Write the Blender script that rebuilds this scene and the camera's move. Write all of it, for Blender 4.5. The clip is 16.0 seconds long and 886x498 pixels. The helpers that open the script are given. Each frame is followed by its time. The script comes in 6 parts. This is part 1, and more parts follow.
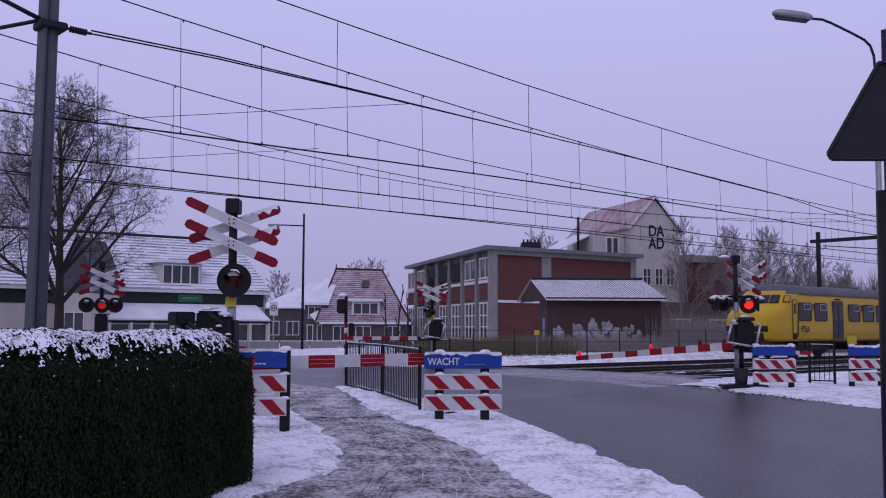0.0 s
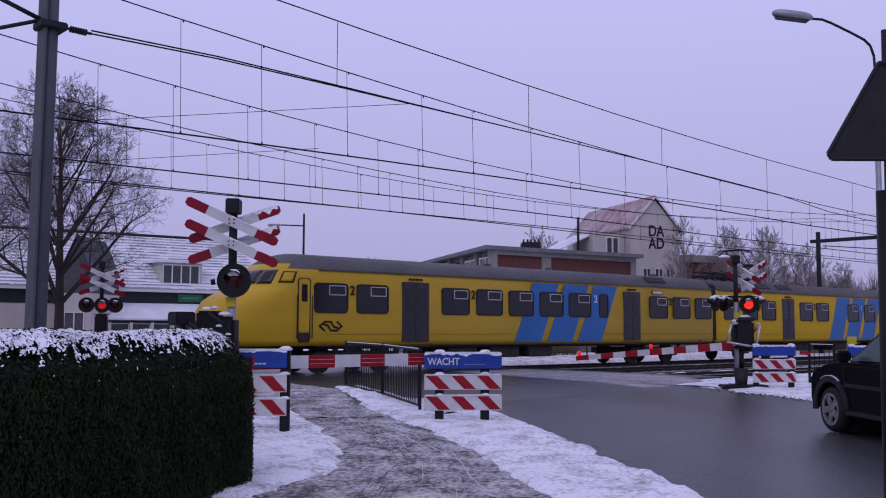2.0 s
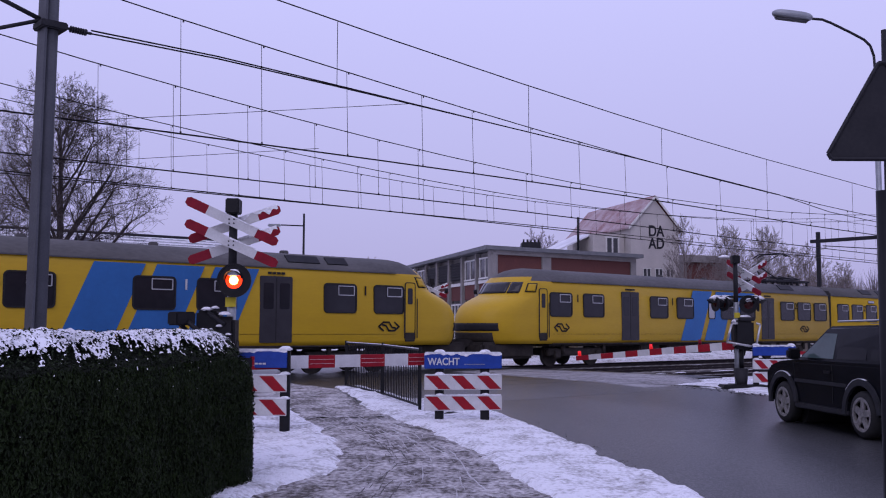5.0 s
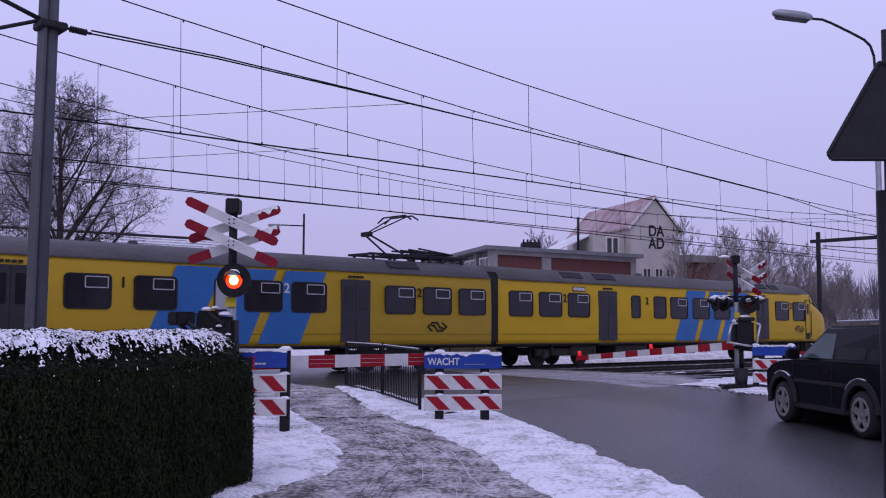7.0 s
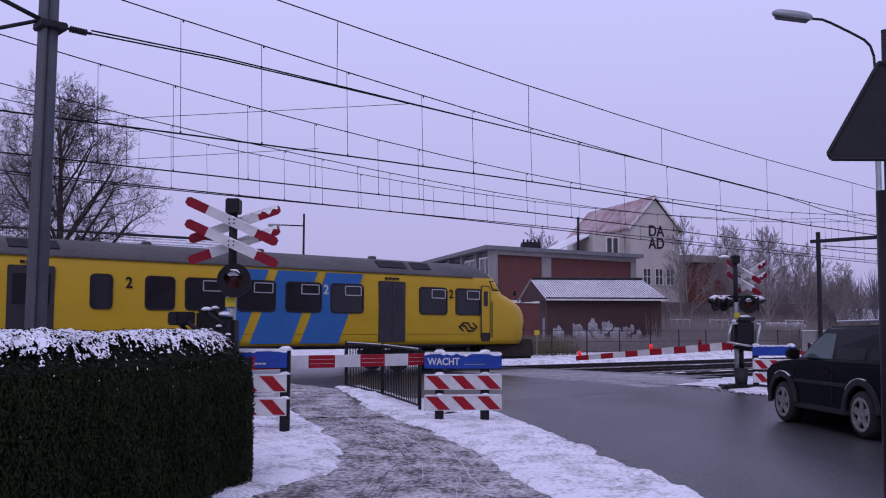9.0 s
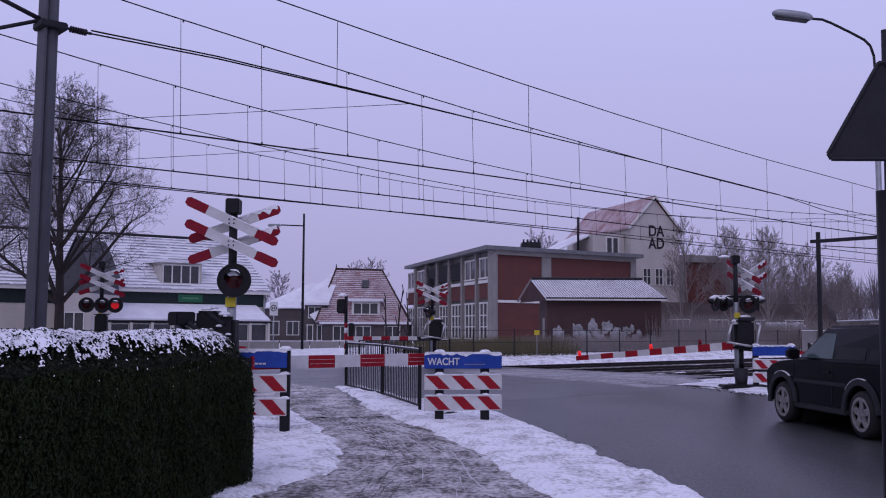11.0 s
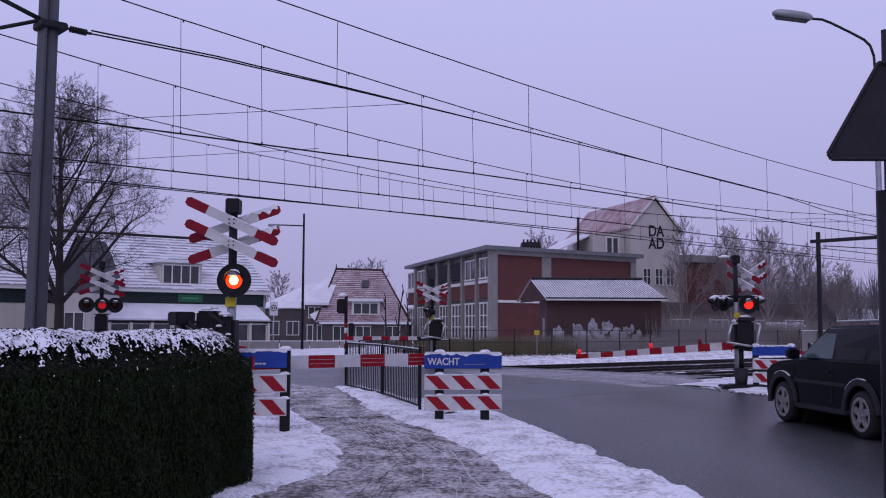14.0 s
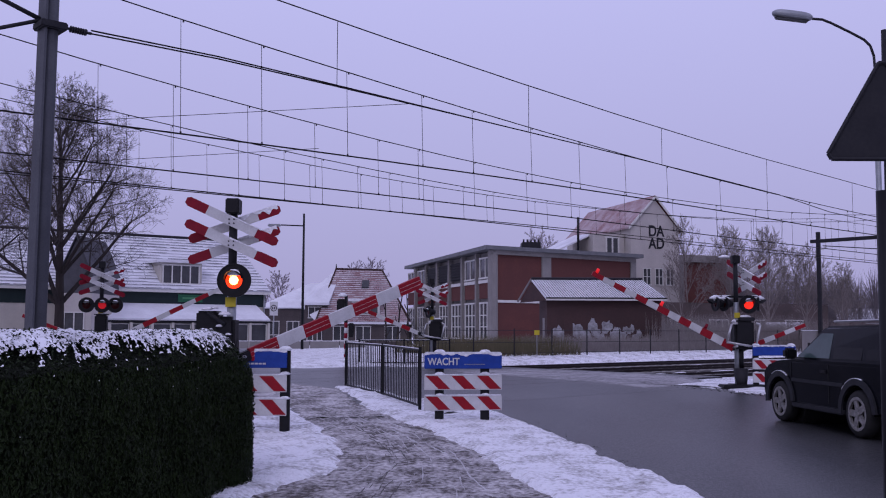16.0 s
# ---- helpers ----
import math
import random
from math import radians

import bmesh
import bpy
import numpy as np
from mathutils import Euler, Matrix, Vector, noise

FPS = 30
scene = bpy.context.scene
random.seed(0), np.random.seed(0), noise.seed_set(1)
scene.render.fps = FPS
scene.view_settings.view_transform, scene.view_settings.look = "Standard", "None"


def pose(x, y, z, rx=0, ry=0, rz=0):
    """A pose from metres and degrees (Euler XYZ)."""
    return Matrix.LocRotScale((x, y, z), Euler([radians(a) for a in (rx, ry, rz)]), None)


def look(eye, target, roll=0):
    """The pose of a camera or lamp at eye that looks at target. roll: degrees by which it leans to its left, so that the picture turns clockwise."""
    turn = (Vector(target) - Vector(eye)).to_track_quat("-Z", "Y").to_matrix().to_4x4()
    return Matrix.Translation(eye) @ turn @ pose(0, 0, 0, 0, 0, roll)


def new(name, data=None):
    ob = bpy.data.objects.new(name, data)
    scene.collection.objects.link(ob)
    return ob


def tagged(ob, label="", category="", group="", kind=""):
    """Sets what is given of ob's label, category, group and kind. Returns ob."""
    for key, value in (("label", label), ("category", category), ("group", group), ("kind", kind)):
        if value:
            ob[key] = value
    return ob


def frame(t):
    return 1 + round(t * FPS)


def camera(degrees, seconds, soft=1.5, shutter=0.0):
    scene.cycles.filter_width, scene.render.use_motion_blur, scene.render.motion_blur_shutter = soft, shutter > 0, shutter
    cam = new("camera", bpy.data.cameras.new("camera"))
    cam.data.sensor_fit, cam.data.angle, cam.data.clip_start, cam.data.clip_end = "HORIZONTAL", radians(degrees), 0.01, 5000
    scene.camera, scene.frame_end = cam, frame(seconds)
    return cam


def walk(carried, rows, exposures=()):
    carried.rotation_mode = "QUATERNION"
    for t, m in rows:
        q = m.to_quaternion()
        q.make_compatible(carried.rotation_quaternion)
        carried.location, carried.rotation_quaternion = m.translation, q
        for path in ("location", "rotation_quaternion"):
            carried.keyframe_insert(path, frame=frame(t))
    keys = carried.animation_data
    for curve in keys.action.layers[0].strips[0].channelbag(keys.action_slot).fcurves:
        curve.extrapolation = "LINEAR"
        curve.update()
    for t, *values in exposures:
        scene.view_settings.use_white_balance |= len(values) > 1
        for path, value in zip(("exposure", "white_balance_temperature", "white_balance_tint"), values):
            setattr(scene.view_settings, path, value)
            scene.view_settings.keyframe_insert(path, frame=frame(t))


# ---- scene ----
A = 41.4                                   # heading of the tracks, degrees from the x axis
CA, SA = math.cos(radians(A)), math.sin(radians(A))
cam = camera(48.27, 16.0, soft=1.1)
CAM = Matrix.Translation((0, 0, 1.7)) @ pose(0, 0, 0, 90 + 4.639, 0, 0) @ pose(0, 0, 0, 0, 0, 0.23)
walk(cam, [(0, CAM), (16, CAM)], exposures=[(0, -0.08), (1.5, -0.06), (2.5, 0.04), (3.5, 0.13), (8.5, 0.13), (9.2, 0.1), (11.3, -0.06), (16, -0.08)])

# ---- world and light: overcast winter dusk ----
world = bpy.data.worlds.new("overcast_sky")
scene.world = world
world.use_nodes = True
wn, wl = world.node_tree.nodes, world.node_tree.links
wn.clear()
w_out, w_bg = wn.new("ShaderNodeOutputWorld"), wn.new("ShaderNodeBackground")
w_sky = wn.new("ShaderNodeTexSky")
w_sky.sky_type = "NISHITA"
w_sky.sun_disc = False
w_sky.sun_elevation, w_sky.sun_rotation = radians(24), radians(200)
w_sky.dust_density, w_sky.ozone_density = 4.0, 3.0
w_tc, w_sep, w_ramp = wn.new("ShaderNodeTexCoord"), wn.new("ShaderNodeSeparateXYZ"), wn.new("ShaderNodeValToRGB")
wl.new(w_tc.outputs["Generated"], w_sep.inputs[0])
wl.new(w_sep.outputs["Z"], w_ramp.inputs[0])
w_ramp.color_ramp.elements[0].position, w_ramp.color_ramp.elements[0].color = 0.0, (4.1, 3.8, 6.6, 1)
w_ramp.color_ramp.elements[1].position, w_ramp.color_ramp.elements[1].color = 0.35, (5.78, 5.66, 9.72, 1)
w_mix = wn.new("ShaderNodeMix")
w_mix.data_type = "RGBA"
w_mix.inputs["Factor"].default_value = 0.93
wl.new(w_sky.outputs[0], w_mix.inputs["A"])
wl.new(w_ramp.outputs[0], w_mix.inputs["B"])
wl.new(w_mix.outputs["Result"], w_bg.inputs["Color"])
w_bg.inputs["Strength"].default_value = 0.1
wl.new(w_bg.outputs[0], w_out.inputs[0])
sun = new("sun", bpy.data.lights.new("sun", "SUN"))
sun.data.energy, sun.data.angle, sun.data.color = 0.5, radians(40), (0.86, 0.8, 1.0)
sun.matrix_world = look((-10, -30, 40), (0, 10, 0))


# ---- materials ----
def mat(name, c1, c2=None, scale=3.0, rough=0.7, metal=0.0, bump=0.15, fine=40.0, mixin=0.5, stretch=(1, 1, 1), spread=0.0, spec=0.2, fw=0.45, shift=0.0):
    m = bpy.data.materials.new(name)
    m.use_nodes = True
    n, l = m.node_tree.nodes, m.node_tree.links
    b = n["Principled BSDF"]
    c2 = c2 or tuple(x * 0.7 for x in c1)
    tc, mp = n.new("ShaderNodeTexCoord"), n.new("ShaderNodeMapping")
    mp.inputs["Scale"].default_value = stretch
    l.new(tc.outputs["Object"], mp.inputs["Vector"])
    a, f = n.new("ShaderNodeTexNoise"), n.new("ShaderNodeTexNoise")
    a.inputs["Scale"].default_value, a.inputs["Detail"].default_value = scale, 5
    f.inputs["Scale"].default_value, f.inputs["Detail"].default_value = fine, 3
    l.new(mp.outputs[0], a.inputs["Vector"])
    l.new(mp.outputs[0], f.inputs["Vector"])
    add = n.new("ShaderNodeMath")
    add.operation = "MULTIPLY_ADD"
    l.new(f.outputs["Fac"], add.inputs[0])
    add.inputs[1].default_value = fw
    l.new(a.outputs["Fac"], add.inputs[2])
    ramp = n.new("ShaderNodeMapRange")
    ramp.inputs["From Min"].default_value, ramp.inputs["From Max"].default_value = 0.5 + 0.5 * fw + shift - mixin * 0.5, 0.5 + 0.5 * fw + shift + mixin * 0.5
    l.new(add.outputs[0], ramp.inputs["Value"])
    fac = ramp.outputs[0]
    if spread:
        oi = n.new("ShaderNodeObjectInfo")
        geo = n.new("ShaderNodeNewGeometry")
        s1 = n.new("ShaderNodeMath")
        s1.operation = "ADD"
        l.new(oi.outputs["Random"], s1.inputs[0])
        l.new(geo.outputs["Random Per Island"], s1.inputs[1])
        s2 = n.new("ShaderNodeMath")
        s2.operation = "MULTIPLY_ADD"
        s2.use_clamp = True
        l.new(s1.outputs[0], s2.inputs[0])
        s2.inputs[1].default_value = spread
        l.new(fac, s2.inputs[2])
        s3 = n.new("ShaderNodeMath")
        s3.operation = "SUBTRACT"
        s3.use_clamp = True
        l.new(s2.outputs[0], s3.inputs[0])
        s3.inputs[1].default_value = spread
        fac = s2.outputs[0]
    mix = n.new("ShaderNodeMix")
    mix.data_type = "RGBA"
    mix.inputs["A"].default_value, mix.inputs["B"].default_value = (*c1, 1), (*c2, 1)
    l.new(fac, mix.inputs["Factor"])
    l.new(mix.outputs["Result"], b.inputs["Base Color"])
    rr = n.new("ShaderNodeMapRange")
    rr.inputs["To Min"].default_value, rr.inputs["To Max"].default_value = max(rough - 0.08, 0.02), min(rough + 0.12, 1)
    l.new(f.outputs["Fac"], rr.inputs["Value"])
    l.new(rr.outputs[0], b.inputs["Roughness"])
    b.inputs["Metallic"].default_value = metal
    b.inputs["Specular IOR Level"].default_value = spec
    if bump:
        bp = n.new("ShaderNodeBump")
        bp.inputs["Strength"].default_value, bp.inputs["Distance"].default_value = min(bump, 1), 0.02 if bump <= 0.6 else 0.06
        l.new(add.outputs[0], bp.inputs["Height"])
        l.new(bp.outputs[0], b.inputs["Normal"])
    return m


def glow(name, colour, strength):
    m = bpy.data.materials.new(name)
    m.use_nodes = True
    b = m.node_tree.nodes["Principled BSDF"]
    b.inputs["Base Color"].default_value = (*colour, 1)
    b.inputs["Emission Color"].default_value = (*colour, 1)
    b.inputs["Emission Strength"].default_value = strength
    return m


def glass(name, tint=(0.008, 0.008, 0.010), rough=0.06):
    m = mat(name, tint, tuple(x * 1.6 for x in tint), 1.2, rough, 0, 0.0, 6)
    m.node_tree.nodes["Principled BSDF"].inputs["Specular IOR Level"].default_value = 0.3
    return m


# dark mottling paints the small shadows of lumpy snow; in THIN_SNOW also grass
SNOW = mat("snow", (0.84, 0.85, 0.88), (0.52, 0.52, 0.54), 3.0, 0.75, 0, 0.6, 24, 0.5, fw=0.9, shift=0.12)
THIN_SNOW = mat("thin_snow_grass_and_shade", (0.86, 0.87, 0.90), (0.30, 0.29, 0.28), 2.2, 0.8, 0, 1.0, 17, 0.42, fw=1.0, shift=0.13)
SLUSH = mat("trodden_slush", (0.60, 0.58, 0.58), (0.06, 0.05, 0.042), 2.2, 0.5, 0, 1.0, 13, 0.46, (1.2, 0.9, 1), fw=1.1, shift=-0.03)
ASPHALT = mat("wet_asphalt", (0.052, 0.052, 0.053), (0.015, 0.0165, 0.018), 0.4, 0.30, 0, 0.3, 30, 0.42, (1.8, 0.4, 1), spec=0.2, fw=0.95)
PRESSED = mat("pressed_snow", (0.66, 0.66, 0.68), (0.36, 0.35, 0.35), 6, 0.6, 0, 0.5, 20)
RUT = mat("wet_rut", (0.075, 0.062, 0.056), (0.035, 0.03, 0.028), 5, 0.45, 0, 0.3, 20)
BALLAST = mat("ballast", (0.07, 0.062, 0.062), (0.025, 0.022, 0.024), 9, 0.9, 0, 1.0, 30, 0.6)
RAIL = mat("rail_steel", (0.022, 0.018, 0.02), (0.04, 0.03, 0.03), 5, 0.6, 0.3, 0.1)
CONCRETE = mat("concrete", (0.36, 0.35, 0.34), (0.24, 0.235, 0.225), 2.5, 0.85, 0, 0.3)
GALV = mat("galvanised_steel", (0.34, 0.36, 0.38), (0.22, 0.235, 0.25), 3, 0.5, 0.55, 0.08)
BLACK = mat("black_paint", (0.006, 0.006, 0.008), (0.012, 0.012, 0.014), 5, 0.5, 0, 0.06)
DARKGREY = mat("dark_grey_metal", (0.028, 0.028, 0.032), (0.016, 0.016, 0.02), 4, 0.6, 0.1, 0.05)
WIRE = mat("copper_wire", (0.016, 0.014, 0.015), (0.010, 0.009, 0.010), 3, 0.7, 0.2, 0)
RED = mat("red_reflective", (0.23, 0.004, 0.018), (0.15, 0.003, 0.014), 6, 0.45, 0, 0.03)
SIGNRED = mat("red_sheeting", (0.31, 0.009, 0.018), (0.22, 0.006, 0.015), 6, 0.45, 0, 0.03)
GREYSLUSH = mat("grey_slush", (0.40, 0.39, 0.40), (0.075, 0.072, 0.072), 1.6, 0.5, 0, 0.8, 9, 0.5, (0.8, 1.4, 1), fw=1.0)
WHITE = mat("white_reflective", (0.60, 0.60, 0.60), (0.47, 0.47, 0.47), 5, 0.5, 0, 0.03)
BLUE = mat("blue_sign", (0.018, 0.058, 0.31), (0.014, 0.042, 0.23), 7, 0.4, 0, 0.03)
YELLOW = mat("train_yellow", (0.57, 0.365, 0.020), (0.45, 0.285, 0.018), 0.8, 0.38, 0, 0.03, 9, 0.9, (0.5, 1, 2.0))
TRAINBLUE = mat("train_blue", (0.035, 0.15, 0.40), (0.03, 0.12, 0.32), 1.0, 0.4, 0, 0.03, 9)
ROOFGREY = mat("train_roof", (0.12, 0.115, 0.115), (0.06, 0.06, 0.06), 1.2, 0.65, 0, 0.1, 14, 0.6, (0.4, 1, 1))
DOORGREY = mat("train_door_grey", (0.050, 0.047, 0.052), (0.034, 0.032, 0.036), 2, 0.45, 0.1, 0.03)
UNDER = mat("train_underframe", (0.025, 0.022, 0.02), (0.05, 0.043, 0.038), 5, 0.8, 0, 0.3)
TRAINGLASS = glass("train_window_glass", (0.016, 0.016, 0.019))
ALU = mat("aluminium_frame", (0.55, 0.55, 0.55), (0.42, 0.42, 0.43), 6, 0.4, 0.7, 0.03)
RUBBER = mat("rubber", (0.018, 0.018, 0.018), (0.03, 0.03, 0.03), 9, 0.8, 0, 0.1)
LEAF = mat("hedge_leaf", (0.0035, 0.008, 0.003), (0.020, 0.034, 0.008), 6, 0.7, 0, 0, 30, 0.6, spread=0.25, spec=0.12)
# lifted to a mid grey-brown that includes the haze over the limes
TWIG = mat("twig", (0.075, 0.064, 0.062), (0.04, 0.034, 0.033), 8, 0.9, 0, 0.2)
BARK = mat("bark", (0.042, 0.034, 0.032), (0.022, 0.018, 0.017), 4, 0.9, 0, 0.6, 20, 0.5, (3, 3, 0.5))
FROST = mat("frosted_twig", (0.24, 0.21, 0.20), (0.13, 0.11, 0.10), 6, 0.9, 0, 0.1)
BRICK = mat("red_brick", (0.175, 0.062, 0.050), (0.11, 0.045, 0.040), 0.7, 0.9, 0, 0.2, 7, 0.7, spread=0.3)
DARKBRICK = mat("dark_brick", (0.088, 0.046, 0.043), (0.058, 0.036, 0.035), 0.8, 0.9, 0, 0.2, 7, 0.7, spread=0.3)
RENDER = mat("grey_render", (0.27, 0.255, 0.245), (0.20, 0.19, 0.18), 0.8, 0.9, 0, 0.1, 9)
WHITEWALL = mat("cream_wall", (0.52, 0.49, 0.44), (0.42, 0.40, 0.36), 0.9, 0.9, 0, 0.1, 9)
FRAMEWHITE = mat("window_frame_paint", (0.66, 0.65, 0.62), (0.54, 0.53, 0.5), 3, 0.6, 0, 0.05)
GREENPAINT = mat("green_fascia", (0.017, 0.030, 0.030), (0.012, 0.022, 0.022), 1.5, 0.5, 0, 0.04)
PANE = glass("house_glass", (0.045, 0.046, 0.05), 0.1)
TILE = mat("red_roof_tile", (0.19, 0.045, 0.038), (0.12, 0.033, 0.03), 1.2, 0.8, 0, 0.2, 8, 0.5, spread=0.3)
TILESNOW = mat("snowy_red_tile", (0.19, 0.055, 0.055), (0.62, 0.58, 0.60), 0.6, 0.8, 0, 0.4, 5, 0.8, shift=0.06)
ROOFSNOW = mat("roof_snow", (0.78, 0.79, 0.82), (0.6, 0.6, 0.63), 0.9, 0.8, 0, 0.3, 6, 0.6)
CARBLACK = mat("car_paint_black", (0.003, 0.0038, 0.006), (0.0045, 0.005, 0.008), 2, 0.2, 0.0, 0.0, 20, spec=0.1)
PRIVACY = glass("tinted_car_glass", (0.004, 0.004, 0.005), 0.10)
PRIVACY.node_tree.nodes["Principled BSDF"].inputs["Specular IOR Level"].default_value = 0.1
CARGLASS = glass("car_glass", (0.045, 0.068, 0.066), 0.05)
PLASTIC = mat("grey_car_plastic", (0.030, 0.031, 0.036), (0.018, 0.019, 0.022), 7, 0.55, 0, 0.05)
WORN = mat("worn_rail_top", (0.055, 0.054, 0.056), (0.03, 0.03, 0.032), 4, 0.35, 0.2, 0.05)
ANNEX = mat("faded_brick", (0.11, 0.085, 0.08), (0.075, 0.06, 0.058), 0.8, 0.9, 0, 0.2, 7)
LAMPRED_ON = glow("signal_lamp_lit", (1.0, 0.035, 0.004), 2.0)
LAMPCORE = glow("signal_lamp_core", (1.0, 0.5, 0.12), 8.0)
LAMPRED_FAR = glow("signal_lamp_far", (1.0, 0.022, 0.008), 1.15)
HEDGESHADE = mat("hedge_inner_shade", (0.006, 0.009, 0.004), (0.010, 0.014, 0.006), 9, 0.9, 0, 0)
MASTGREY = mat("weathered_mast", (0.10, 0.105, 0.118), (0.065, 0.068, 0.078), 2, 0.6, 0.2, 0.06)
GREYBRICK = mat("grey_brick", (0.095, 0.08, 0.08), (0.065, 0.055, 0.056), 1.0, 0.9, 0, 0.2, 8)
# distance haze is painted in: twig colour made pale for far trees
HAZY = mat("haze_tinted_twigs", (0.30, 0.27, 0.30), (0.22, 0.19, 0.21), 5, 0.95, 0, 0)
PALEWALL = mat("pale_render", (0.50, 0.47, 0.44), (0.40, 0.375, 0.35), 0.6, 0.9, 0, 0.1, 7)
RIM = mat("dirty_alloy", (0.40, 0.39, 0.37), (0.16, 0.155, 0.15), 14, 0.45, 0.4, 0.05)
LAMPOFF = mat("red_lens_unlit", (0.05, 0.006, 0.006), (0.03, 0.004, 0.004), 9, 0.2, 0, 0)
LAMPRED_DIM = glow("signal_lamp_dim", (0.7, 0.012, 0.02), 0.38)
SMALLRED = glow("boom_lamp", (0.8, 0.012, 0.015), 0.55)
YELLOWTAG = mat("yellow_plate", (0.50, 0.42, 0.03), (0.42, 0.34, 0.03), 8, 0.5, 0, 0.02)


# ---- mesh helpers ----
def sm(t):
    t = min(max(t, 0.0), 1.0)
    return t * t * (3 - 2 * t)


def level(x, y):
    """Height of the ground, which rises gently to the railway."""
    return 0.2 * sm((-SA * x + CA * y) / 20)


def TR(u, v, z=0.0):
    return Vector((CA * u - SA * v, SA * u + CA * v, z))


TRACK = Matrix.Rotation(radians(A), 4, "Z")


def box(bm, x0, x1, y0, y1, z0, z1, bevel=0.0, mi=0):
    r = bmesh.ops.create_cube(bm, size=1, matrix=Matrix.Translation(((x0 + x1) / 2, (y0 + y1) / 2, (z0 + z1) / 2)) @ Matrix.Diagonal((abs(x1 - x0), abs(y1 - y0), abs(z1 - z0), 1)))
    faces = {f for v in r["verts"] for f in v.link_faces}
    for f in faces:
        f.material_index = mi
    if bevel:
        edges = {e for v in r["verts"] for e in v.link_edges}
        bmesh.ops.bevel(bm, geom=list(edges), offset=bevel, segments=2, affect="EDGES", material=-1)
    return bm


def tube(bm, p0, p1, r0, r1=None, seg=10, mi=0, cap=True):
    p0, p1 = Vector(p0), Vector(p1)
    r1 = r0 if r1 is None else r1
    d = p1 - p0
    q = d.to_track_quat("Z", "Y").to_matrix()
    a = [bm.verts.new(p0 + q @ Vector((r0 * math.cos(k * 2 * math.pi / seg), r0 * math.sin(k * 2 * math.pi / seg), 0))) for k in range(seg)]
    b = [bm.verts.new(p1 + q @ Vector((r1 * math.cos(k * 2 * math.pi / seg), r1 * math.sin(k * 2 * math.pi / seg), 0))) for k in range(seg)]
    for k in range(seg):
        f = bm.faces.new((a[k], a[(k + 1) % seg], b[(k + 1) % seg], b[k]))
        f.material_index, f.smooth = mi, seg > 6
    if cap:
        bm.faces.new(a[::-1]).material_index = mi
        bm.faces.new(b).material_index = mi
    return bm


def poly(bm, pts, depth=None, mi=0):
    """A flat polygon; with depth (a vector) it becomes a prism."""
    vs = [bm.verts.new(p) for p in pts]
    f = bm.faces.new(vs)
    f.material_index = mi
    if depth is not None:
        r = bmesh.ops.extrude_face_region(bm, geom=[f])
        nv = [e for e in r["geom"] if isinstance(e, bmesh.types.BMVert)]
        bmesh.ops.translate(bm, verts=nv, vec=Vector(depth))
        for v in nv:
            for g in v.link_faces:
                g.material_index = mi
    return bm


def link(name, bm, material, parent=None, m=None, label=""):
    bmesh.ops.recalc_face_normals(bm, faces=bm.faces)
    me = bpy.data.meshes.new(name)
    bm.to_mesh(me)
    bm.free()
    for k in material if isinstance(material, (list, tuple)) else [material]:
        me.materials.append(k)
    ob = new(name, me)
    ob.parent = parent
    if m is not None:
        ob.matrix_basis = m
    if label:
        tagged(ob, label)
    return ob


def part(name, bm, material, parent, label="", m=None):
    return link(name, bm, material, parent, m, label)


def B():
    return bmesh.new()


def bx(*a, bevel=0.0):
    return box(bmesh.new(), *a, bevel=bevel)


def tb(*a, **k):
    return tube(bmesh.new(), *a, **k)


def thing(name, m, label, category, group=""):
    ob = new(name)
    ob.empty_display_size = 0.2
    ob.matrix_basis = m
    return tagged(ob, label, category, group)


def raw(name, verts, faces, material, parent=None, m=None, smooth=False, mi=None):
    me = bpy.data.meshes.new(name)
    me.from_pydata(verts, [], faces)
    for k in material if isinstance(material, (list, tuple)) else [material]:
        me.materials.append(k)
    if mi is not None:
        me.polygons.foreach_set("material_index", mi)
    if smooth:
        me.polygons.foreach_set("use_smooth", [True] * len(me.polygons))
    ob = new(name, me)
    ob.parent = parent
    if m is not None:
        ob.matrix_basis = m
    return ob


# ---- ground, road, paths ----
ROAD_L = [(3.7, -14), (3.6, 0), (2.56, 9.97), (1.78, 14.54), (1.1, 18.22), (-0.6, 22.5), (-4.2, 29), (-9.5, 37), (-18, 48), (-46, 66)]
ROAD_R = [(13, -14), (12.6, 2), (11.5, 12), (9.13, 20.55), (7.29, 25.89), (5.4, 30.3), (2.1, 34.5), (-1.8, 40), (-5.0, 50), (-9, 70)]
PATH_L = [(-1.9, -10), (-1.95, 3), (-1.95, 9.6), (-1.25, 11.56), (-1.4, 13.4), (-1.96, 15.54), (-2.91, 18.84), (-5.0, 23.0)]
PATH_R = [(1.4, -10), (1.35, 5), (1.1, 9.87), (0.5, 13.19), (-0.1, 15.4), (-0.82, 17.46), (-1.76, 20.28), (-2.9, 24.0)]


def inside(p, q):
    c, j = False, len(q) - 1
    for i in range(len(q)):
        if (q[i][1] > p[1]) != (q[j][1] > p[1]) and p[0] < (q[j][0] - q[i][0]) * (p[1] - q[i][1]) / (q[j][1] - q[i][1]) + q[i][0]:
            c = not c
        j = i
    return c


